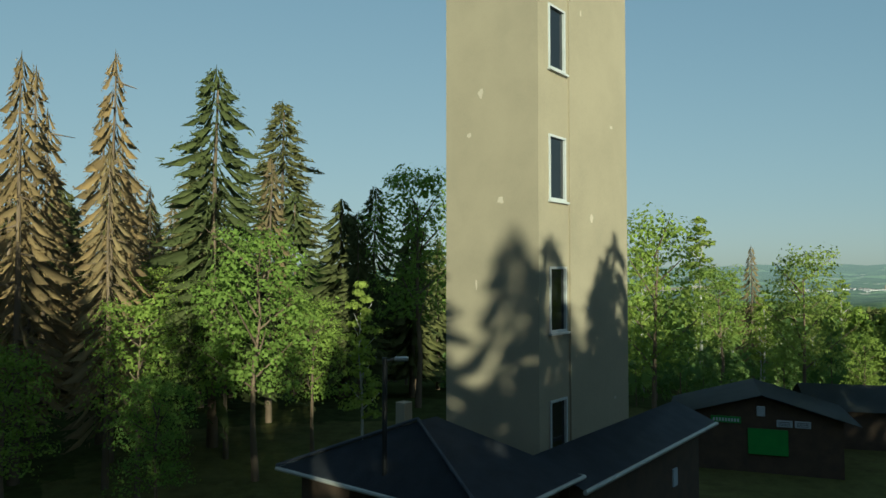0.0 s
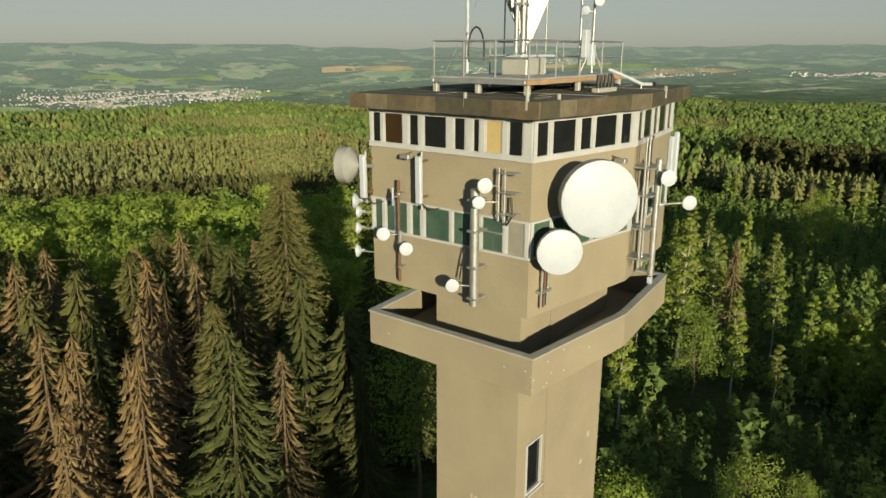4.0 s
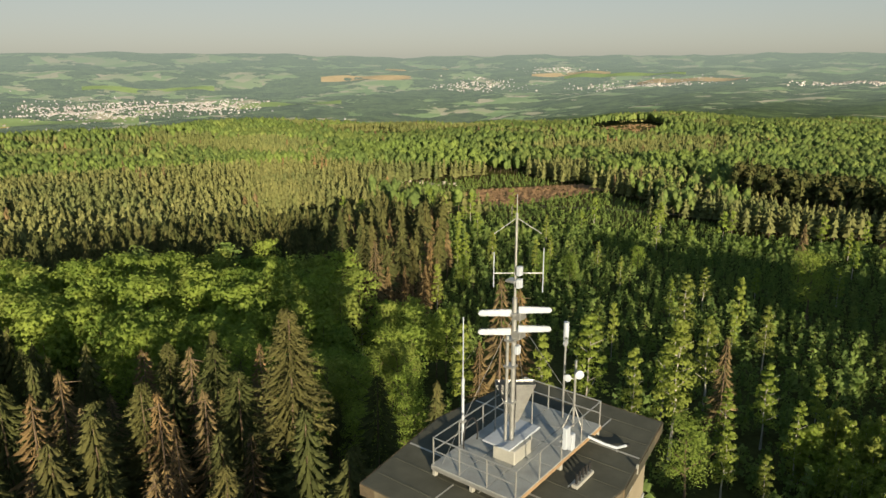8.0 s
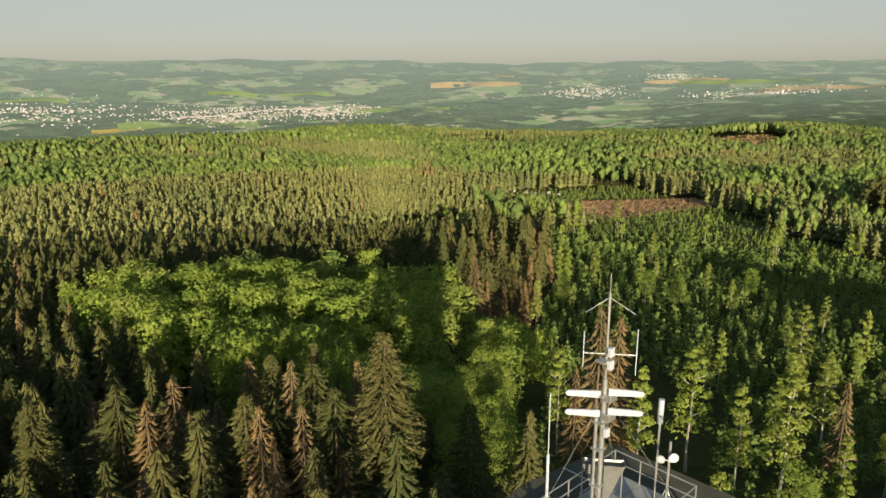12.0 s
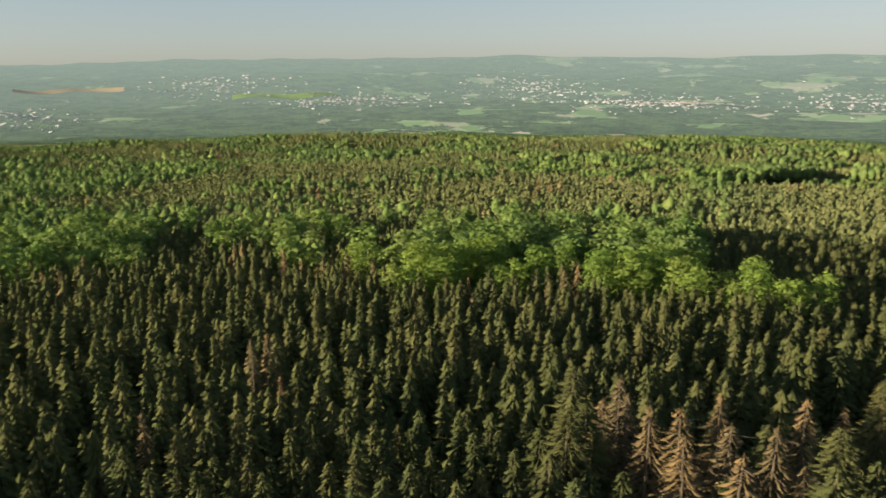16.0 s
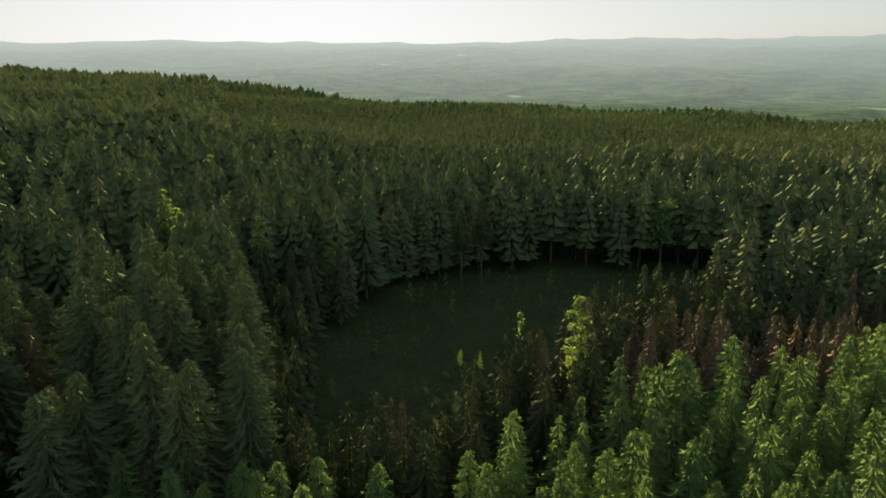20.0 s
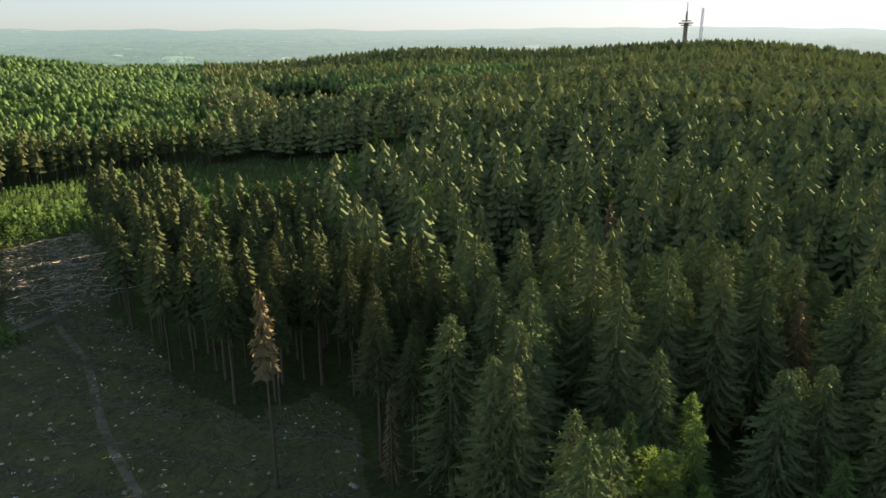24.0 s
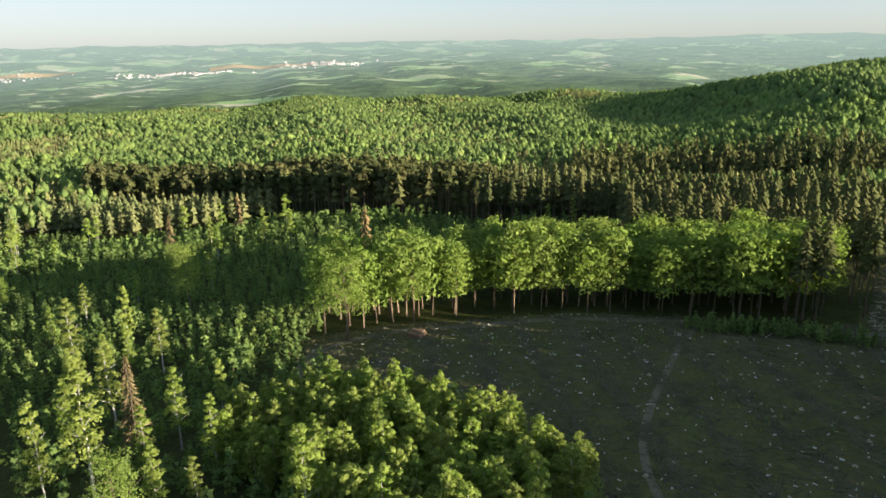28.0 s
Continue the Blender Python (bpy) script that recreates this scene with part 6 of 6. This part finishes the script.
walls(annex, -2.6, 1.0, 0.4, 6.6, -0.3, 4.25, M_WOOD_DARK)
hip_roof("roof", -2.6, 1.0, 0.4, 6.6, 4.3, 5.75, 1.9, M_ROOF, annex, 0.5)
box("chimney", (-0.5, -0.15, 4.6, 4.95, 4.9, 6.0), M_CONCRETE, annex, "stubby pale chimney")
walls(annex, 1.1, 11.4, 0.15, 1.15, -0.3, 4.0, M_WOOD_DARK)
bm = bmesh.new()
vs = [bm.verts.new(p) for p in ((0.9, -0.4, 4.1), (11.8, -0.4, 4.1), (11.8, 1.2, 4.75), (0.9, 1.2, 4.75))]
bm.faces.new(vs)
bmesh.ops.solidify(bm, geom=bm.faces[:], thickness=0.1)
lean = part("lean_to_roof", mesh_of("lean_to_roof", bm, M_ROOF), annex)
tube("gutter", [(0.9, -0.42, 4.05), (11.8, -0.42, 4.05)], 0.07, M_COPING, lean, "pale zinc gutter")
box("door", (3.0, 3.9, 0.10, 0.148, 0.0, 2.1), M_TIMBER, annex, "closed brown timber door")
box("notice", (8.6, 9.0, 0.09, 0.148, 2.3, 2.9), M_WHITE, annex, "small white notice", 0)

# the timber hut and the long roof behind it
M_SIGN_GREEN = surface("green_sign", (0.03, 0.22, 0.03), (0.02, 0.17, 0.025), 0.6, 0, 2, 20, 0.02)
M_SHEET = surface("grey_sheet_roof", (0.07, 0.075, 0.07), (0.05, 0.053, 0.05), 0.7, 0.1, 1.0, 15.0, 0.2)
hut = thing("hut", (15.9, 36.6, 0), "dark timber refreshment hut with a low gabled roof", "hut", -20)
walls(hut, -3.6, 3.6, -1.6, 3.4, -0.2, 2.7, M_WOOD_DARK)
bm = bmesh.new()
for y in (-1.6, 3.15):
    a = [bm.verts.new(p) for p in ((-3.6, y, 2.7), (3.6, y, 2.7), (0, y, 3.7))]
    b = [bm.verts.new(p) for p in ((-3.6, y + 0.25, 2.7), (3.6, y + 0.25, 2.7), (0, y + 0.25, 3.7))]
    bm.faces.new(a)
    bm.faces.new(b[::-1])
    for i in range(3):
        j = (i + 1) % 3
        bm.faces.new((a[i], b[i], b[j], a[j]))
part("gable", mesh_of("gable", bm, M_WOOD_DARK), hut)
for sgn in (-1, 1):
    bm = bmesh.new()
    vs = [bm.verts.new(p) for p in ((0, -2.2, 3.86), (sgn * 4.3, -2.2, 2.62), (sgn * 4.3, 3.8, 2.62), (0, 3.8, 3.86))]
    bm.faces.new(vs)
    bmesh.ops.solidify(bm, geom=bm.faces[:], thickness=0.1)
    part("roof_slope", mesh_of("roof_slope", bm, M_SHEET), hut)
box("serving_shutter", (-0.6, 1.2, -1.72, -1.604, 0.9, 2.15), M_SIGN_GREEN, hut, "bright green closed shutter", 0.02)
sg = box("sign", (-2.3, -0.9, -1.70, -1.604, 2.35, 2.66), M_SIGN_GREEN, hut, "dark green name board", 0.01)
for k in range(9):
    box("letter_bar", (-2.2 + 0.14 * k, -2.11 + 0.14 * k, -1.708, -1.701, 2.42, 2.58), M_WHITE, sg, edge=0)
cr = box("crest", (-0.2, 0.2, -1.68, -1.604, 2.75, 3.25), M_WHITE, hut, "small shield-shaped crest board", 0.05)
for a in (0.7, 1.5):
    sb = box("menu_board", (a, a + 0.7, -1.68, -1.604, 2.3, 2.62), M_WHITE, hut, "white board with small print", 0.01)
    for k in range(3):
        box("text_bar", (a + 0.08, a + 0.6, -1.688, -1.681, 2.36 + 0.08 * k, 2.39 + 0.08 * k), M_BLACK, sb, edge=0)
box("poster", (-3.3, -3.0, -1.66, -1.604, 1.2, 1.75), M_WHITE, hut, "small white poster", 0)
barn = thing("long_shed", (27.5, 40.5, 0), "long low shed with a grey sheet roof", "shed", -14)
walls(barn, -6.5, 6.5, -2, 2, -0.4, 2.2, M_WOOD_DARK)
for sgn in (-1, 1):
    bm = bmesh.new()
    vs = [bm.verts.new(p) for p in ((-7, 0, 3.3), (7, 0, 3.3), (7, sgn * 2.5, 2.15), (-7, sgn * 2.5, 2.15))]
    bm.faces.new(vs)
    bmesh.ops.solidify(bm, geom=bm.faces[:], thickness=0.1)
    part("roof_slope", mesh_of("roof_slope", bm, M_SHEET), barn)
pole = thing("lamp_post", (-1.75, 18.3, 0), "slim dark steel lamp post beside the annex", "lamp post")
tube("post", [(0, 0, -0.2), (0, 0, 7.6)], 0.07, M_BLACK, pole)
tube("arm", [(0, 0, 7.5), (0.35, 0, 7.6)], 0.035, M_BLACK, pole)
box("lamp_head", (0.25, 0.6, -0.1, 0.1, 7.52, 7.62), M_STEEL, pole, edge=0.02)

# ---- the cleared ground ----
M_LOG = surface("cut_logs", (0.42, 0.33, 0.22), (0.26, 0.19, 0.12), 0.9, 0, 3.0, 25.0, 0.2)
M_BRUSH = surface("grey_brushwood", (0.145, 0.128, 0.07), (0.07, 0.066, 0.036), 0.95, 0, 0.3, 4.0, 0.1)
M_DEBRIS = surface("reddish_felling_waste", (0.34, 0.215, 0.115), (0.20, 0.13, 0.075), 0.95, 0, 0.3, 4.0, 0.1)
M_PALE = surface("bleached_wood", (0.62, 0.56, 0.45), (0.45, 0.40, 0.31), 0.9, 0, 3.0, 25.0, 0.1)


def litter(name, label, poly, count, rng, material, length, thick, cat="debris", rows=0.0):
    """Branches and chips scattered over a cleared patch, joined."""
    xs, ys = np.array([p[0] for p in poly]), np.array([p[1] for p in poly])
    tries = count * (16 if rows else 4)
    x, y = rng.uniform(xs.min(), xs.max(), tries), rng.uniform(ys.min(), ys.max(), tries)
    m = inside(poly, x, y)
    if rows:
        m &= np.sin((0.62 * x - 0.78 * y + 3 * np.sin(x * 0.06)) * 6.283 / rows) + rng.normal(0, 0.25, x.shape) > 0.75
    x, y = x[m][:count], y[m][:count]
    z = land(x, y)
    n = len(x)
    a, l, w = rng.uniform(0, 3.14, n), length * rng.uniform(0.3, 1.6, n), thick * rng.uniform(0.5, 1.5, n)
    dx, dy = np.cos(a) * l / 2, np.sin(a) * l / 2
    nx, ny = -np.sin(a) * w, np.cos(a) * w
    t = rng.uniform(-0.06, 0.10, n) * l
    P = np.stack([np.stack([x - dx - nx, y - dy - ny, z], -1), np.stack([x - dx + nx, y - dy + ny, z], -1), np.stack([x - dx, y - dy, z + 1.6 * w], -1),
                  np.stack([x + dx - nx, y + dy - ny, z + t], -1), np.stack([x + dx + nx, y + dy + ny, z + t], -1), np.stack([x + dx, y + dy, z + t + 1.6 * w], -1)], 1)
    f = np.array([(0, 3, 5), (0, 5, 2), (1, 2, 5), (1, 5, 4), (0, 2, 1), (3, 4, 5)])
    F = (f[None] + (np.arange(n) * 6)[:, None, None]).reshape(-1, 3)
    me = tri_mesh(name, P.reshape(-1, 3), F, [material], tint=np.repeat(rng.random(n), 6))
    tagged(new(name, me), label, cat, kind="stuff")


lr = np.random.default_rng(21)
litter("branch_litter", "grey brushwood and branches strewn over the cleared ground", CLEARCUT, 15000, lr, M_BRUSH, 1.6, 0.06)
litter("brush_rows", "brown brushwood raked into long low rows over the cleared ground", CLEARCUT, 9000, lr, M_BRUSH, 2.0, 0.09, rows=11.0)
litter("wood_chips", "pale wood chips and stump tops strewn over the cleared ground", CLEARCUT, 900, lr, M_PALE, 0.42, 0.1)
litter("gap_logs", "sunlit felled stems lying in the gap", LIT_GAP, 700, lr, M_LOG, 3.0, 0.09)
for k, poly in enumerate(SOIL_STRIPS):
    litter("felling_waste", "reddish felling waste lying on a cleared strip", poly, 1500 if k != 3 else 500, lr, M_DEBRIS, 3.0, 0.4)
litter("pale_rocks", "pale stones under the far trees", S((-64, 392), (6, 378), (10, 386), (-58, 402)), 60, lr, M_PALE, 1.8, 0.7, "rocks")
litter("pale_stacks", "pale timber stacks at the wood edge", S((-175, -185), (-110, -190), (-106, -180), (-172, -175)), 40, lr, M_PALE, 5.0, 0.35, "timber")

stumps = tri_mesh("stump", *stem(lr, 0.28, 0.3, 7, 0), [M_LOG])
for k in range(110):
    while True:
        x, y = lr.uniform(30, 160), lr.uniform(-35, 110)
        if inside(CLEARCUT, np.array([x]), np.array([y]))[0]:
            break
    ob = new("tree_stump", stumps)
    s = lr.uniform(0.8, 1.5)
    ob.matrix_basis = pose(x, y, float(land(x, y)), 0, 0, lr.uniform(0, 360)) @ Matrix.Diagonal((s, s, s, 1))
    tagged(ob, "weathered cut tree stump on the cleared ground", "stump", "stumps on the clearing")


def ribbon(name, label, pts, width, material, lift=0.05):
    """A wheel track that follows the ground."""
    c = []
    for (x0, y0), (x1, y1) in zip(pts, pts[1:]):
        n = max(2, int(math.hypot(x1 - x0, y1 - y0) / 2.5))
        c += [(x0 + (x1 - x0) * i / n, y0 + (y1 - y0) * i / n) for i in range(n)]
    c.append(pts[-1])
    c = np.array(c)
    for _ in range(6):
        c[1:-1] = (c[:-2] + 2 * c[1:-1] + c[2:]) / 4
    d = np.gradient(c, axis=0)
    d /= np.linalg.norm(d, axis=1)[:, None]
    nrm = np.stack([-d[:, 1], d[:, 0]], -1)
    offs = np.array([-1, -0.45, 0.45, 1]) * width / 2
    P = []
    for o, up in zip(offs, (0, 1, 1, 0)):
        q = c + nrm * (o * lr.uniform(0.85, 1.15, (len(c), 1)))
        P.append(np.stack([q[:, 0], q[:, 1], land(q[:, 0], q[:, 1]) + lift * up - 0.02 * (1 - up)], -1))
    P = np.stack(P, 1)
    n = len(c)
    F = []
    for i in range(n - 1):
        for j in range(3):
            a = i * 4 + j
            F += [(a, a + 1, a + 5), (a, a + 5, a + 4)]
    me = tri_mesh(name, P.reshape(-1, 3), np.array(F), [material], smooth=True)
    return tagged(new(name, me), label, "track", kind="structure")


M_TRACK = soil("trodden_track", [(0.125, 0.11, 0.07), (0.20, 0.172, 0.112), (0.16, 0.14, 0.088)], 0.2)
ribbon("track", "pale forest track along the wood edge", [(74, 101), (88, 112), (106, 104), (133, 78), (149, 54), (154, 36), (163, 20), (174, 12), (200, 12), (260, 18)], 3.2, M_TRACK)
ribbon("track", "faint wheel track over the clearing", [(150, 52), (140, 52), (126, 49), (105, 44), (89, 39), (78, 32), (66, 20)], 1.5, M_TRACK)
ribbon("track", "faint wheel track over the clearing", [(163, 14), (136, 8), (105, 6), (88, 3), (77, 1), (62, 0), (50, 2)], 1.6, M_TRACK)
ribbon("track", "pale sandy forest road across the slope", S((-10, 322), (40, 312), (96, 290), (130, 262)), 5.0, M_TRACK)
pile = thing("log_pile", (105, 98, float(land(105, 98))), "low pile of cut reddish logs beside the track", "log pile", 20)
for row in range(3):
    for k in range(9 - row):
        tube("log", [(-1.7, (k - 4 + row / 2) * 0.42, 0.2 + 0.36 * row), (1.7, (k - 4 + row / 2) * 0.42 + 0.05, 0.2 + 0.36 * row)], 0.2, M_PINE_BARK, pile, sides=8)

# low brambles and grass tufts over the clearing
gx, gy = lr.uniform(30, 265, 14000), lr.uniform(-35, 112, 14000)
gm = inside(CLEARCUT, gx, gy) & (patches(gx, gy, 0.11, 2.0) + lr.normal(0, 0.35, gx.shape) > 0.6)
gx, gy = gx[gm], gy[gm]
stuff("bramble", "low brambles and grass tufts on the cleared ground, %s growth", (BUSH,), gx, gy, np.full(gx.shape, BUSH), lr.uniform(0.3, 0.9, gx.shape), 2, lr, False)

kx, ky = lr.uniform(-100, 40, 7000), lr.uniform(-195, -60, 7000)
gm = inside(DARK_CLEARING, kx, ky)
kx, ky = kx[gm], ky[gm]
stuff("undergrowth", "dark low undergrowth on the shaded clearing, %s growth", (BUSH,), kx, ky, np.full(kx.shape, BUSH), lr.uniform(0.3, 0.9, kx.shape), 2, lr, False)

# bushes along the track
q = lr.uniform(0, 1, 150)
bx, by = 143 + 12 * q + lr.normal(0, 1.6, 150), 53 - 33 * q + lr.normal(0, 2.0, 150)
stuff("edge", "low dark bushes beside the track, %s growth", (BUSH,), bx, by, np.full(bx.shape, BUSH), lr.uniform(2.0, 4.0, bx.shape), 1, lr, False)

# ---- the far country ----
M_HOUSE = surface("far_house_walls", (0.5, 0.5, 0.49), (0.36, 0.36, 0.355), 0.8, 0, 0.02, 0.3, 0)
# Roof tones greyed and paled to stand in for the valley haze.
M_TILES = surface("far_house_roofs", (0.36, 0.29, 0.26), (0.30, 0.29, 0.29), 0.8, 0, 0.02, 0.3, 0)


def town(name, label, az, r, wide, deep, count, big, rng):
    """Many small gabled houses of a far town, joined."""
    a = np.radians(az + rng.normal(0, wide / 2, count))
    rr = r + rng.normal(0, deep / 2, count)
    x, y = -rr * np.sin(a), rr * np.cos(a)
    z = land(x, y)
    l, w, h = big * rng.uniform(0.7, 1.9, count), big * rng.uniform(0.6, 1.0, count), big * rng.uniform(0.5, 0.9, count)
    t = rng.uniform(0, 3.14, count)
    cs = np.array([(-1, -1, 0), (1, -1, 0), (1, 1, 0), (-1, 1, 0), (-1, -1, 1), (1, -1, 1), (1, 1, 1), (-1, 1, 1), (-1, 0, 1.5), (1, 0, 1.5)], float)
    lx, ly, lz = cs[None, :, 0] * l[:, None] / 2, cs[None, :, 1] * w[:, None] / 2, cs[None, :, 2] * h[:, None]
    c, s = np.cos(t)[:, None], np.sin(t)[:, None]
    P = np.stack([x[:, None] + lx * c - ly * s, y[:, None] + lx * s + ly * c, z[:, None] + lz], -1)
    f = np.array([(0, 1, 5), (0, 5, 4), (1, 2, 6), (1, 6, 5), (2, 3, 7), (2, 7, 6), (3, 0, 4), (3, 4, 7), (4, 7, 8), (5, 9, 6), (4, 5, 9), (4, 9, 8), (6, 7, 8), (6, 8, 9)])
    F = (f[None] + (np.arange(count) * 10)[:, None, None]).reshape(-1, 3)
    me = tri_mesh(name, P.reshape(-1, 3), F, [M_HOUSE, M_TILES], np.tile([0] * 10 + [1] * 4, count))
    tagged(new(name, me), label, "town", kind="stuff")


tr = np.random.default_rng(3)
for az, r, wide, deep, n, big in ((25, 3000, 9, 260, 330, 14), (17.5, 3050, 5, 160, 150, 15), (38, 3200, 9, 330, 170, 15), (45, 2600, 6, 120, 50, 16), (-3, 3700, 5, 160, 90, 15), (-9, 4150, 3, 120, 50, 14),
                                 (-16, 3500, 7, 130, 110, 16), (-30, 3350, 6, 110, 70, 18), (20, 2350, 16, 60, 70, 13), (52, 3500, 8, 300, 110, 16), (66, 3300, 10, 260, 160, 16), (76, 3800, 8, 260, 90, 17), (90, 3400, 12, 260, 110, 17),
                                 (100, 3900, 8, 260, 60, 20), (115, 3000, 8, 220, 60, 17), (133, 3500, 8, 220, 40, 17), (-40, 3600, 5, 120, 60, 20)):
    town("far_houses", "pale houses of a far town in the valley", az, r, wide * 0.7, deep * 1.3, int(n * 2.2), big * 0.34, tr)


def field(az, r, wide, deep, tone):
    """A far field laid on the land."""
    a, q = np.meshgrid(np.radians(np.linspace(az - wide / 2, az + wide / 2, 14)), np.linspace(r - deep / 2, r + deep / 2, 7), indexing="ij")
    q = q + 25 * np.sin(a * 60)
    x, y = -q * np.sin(a), q * np.cos(a)
    P = np.stack([x, y, land(x, y) + 3.0], -1).reshape(-1, 3)
    F = []
    for i in range(13):
        for j in range(6):
            k = i * 7 + j
            F += [(k, k + 7, k + 8), (k, k + 8, k + 1)]
    tagged(new("field", tri_mesh("field", P, np.array(F), [M_FIELDS[tone]], smooth=True)), "far field on the valley floor", "field", kind="structure")


M_FIELDS = [surface("ripe_field", (0.46, 0.38, 0.25), (0.38, 0.32, 0.21), 1.0, 0, 0.01, 0.05, 0), surface("green_field", (0.26, 0.36, 0.16), (0.21, 0.30, 0.13), 1.0, 0, 0.01, 0.05, 0), surface("rape_field", (0.50, 0.40, 0.13), (0.42, 0.33, 0.11), 1.0, 0, 0.01, 0.05, 0)]
for az, r, wide, deep, tone in ((6, 3900, 7, 120, 0), (2, 4300, 5, 60, 0), (-14, 3900, 9, 100, 1), (-19, 3600, 8, 120, 0), (-10, 4000, 6, 80, 0), (33, 2650, 3.5, 70, 2), (12, 3000, 8, 120, 1), (28, 2700, 10, 120, 1), (-36, 3650, 8, 130, 0), (40, 3600, 8, 100, 1),
                                (62, 3300, 5, 90, 0), (78, 3400, 6, 80, 1), (95, 3600, 8, 100, 1), (110, 3900, 7, 90, 0), (124, 3600, 8, 100, 1), (140, 3300, 9, 100, 1), (22, 3700, 9, 90, 1)):
    field(az, r, wide, deep, tone)

# ---- the radio mast on the far hill ----
hm = thing("radio_tower", (663, -652, float(land(663, -652))), "slender concrete radio tower with a round platform on the wooded hill", "tower")
tube("shaft", [(0, 0, -4), (0, 0, 37)], 2.7, M_CONCRETE, hm, sides=16)
for z, r in ((34.5, 6.2), (37, 8.6), (39.5, 5.6)):
    tube("platform", [(0, 0, z), (0, 0, z + 1.3)], r, M_CONCRETE, hm, sides=24)
tube("upper_shaft", [(0, 0, 39), (0, 0, 51)], 1.2, M_CONCRETE, hm)
tube("antenna", [(0, 0, 51), (0, 0, 61)], 0.5, M_STEEL, hm)
lat = thing("lattice_mast", (654, -668, float(land(654, -668))), "thin steel lattice mast beside the radio tower", "mast")
for sx, sy in ((-1.4, -1.4), (1.4, -1.4), (1.4, 1.4), (-1.4, 1.4)):
    tube("leg", [(sx, sy, -2), (sx * 0.5, sy * 0.5, 54)], 0.3, M_STEEL, lat, sides=6)
for k in range(13):
    z = 2 + 4 * k
    for (xa, ya), (xb, yb) in (((-1.3, -1.3), (1.3, -1.3)), ((1.3, -1.3), (1.3, 1.3))):
        tube("brace", [(xa, ya, z), (xb, yb, z + 4)], 0.2, M_STEEL, lat, sides=5)
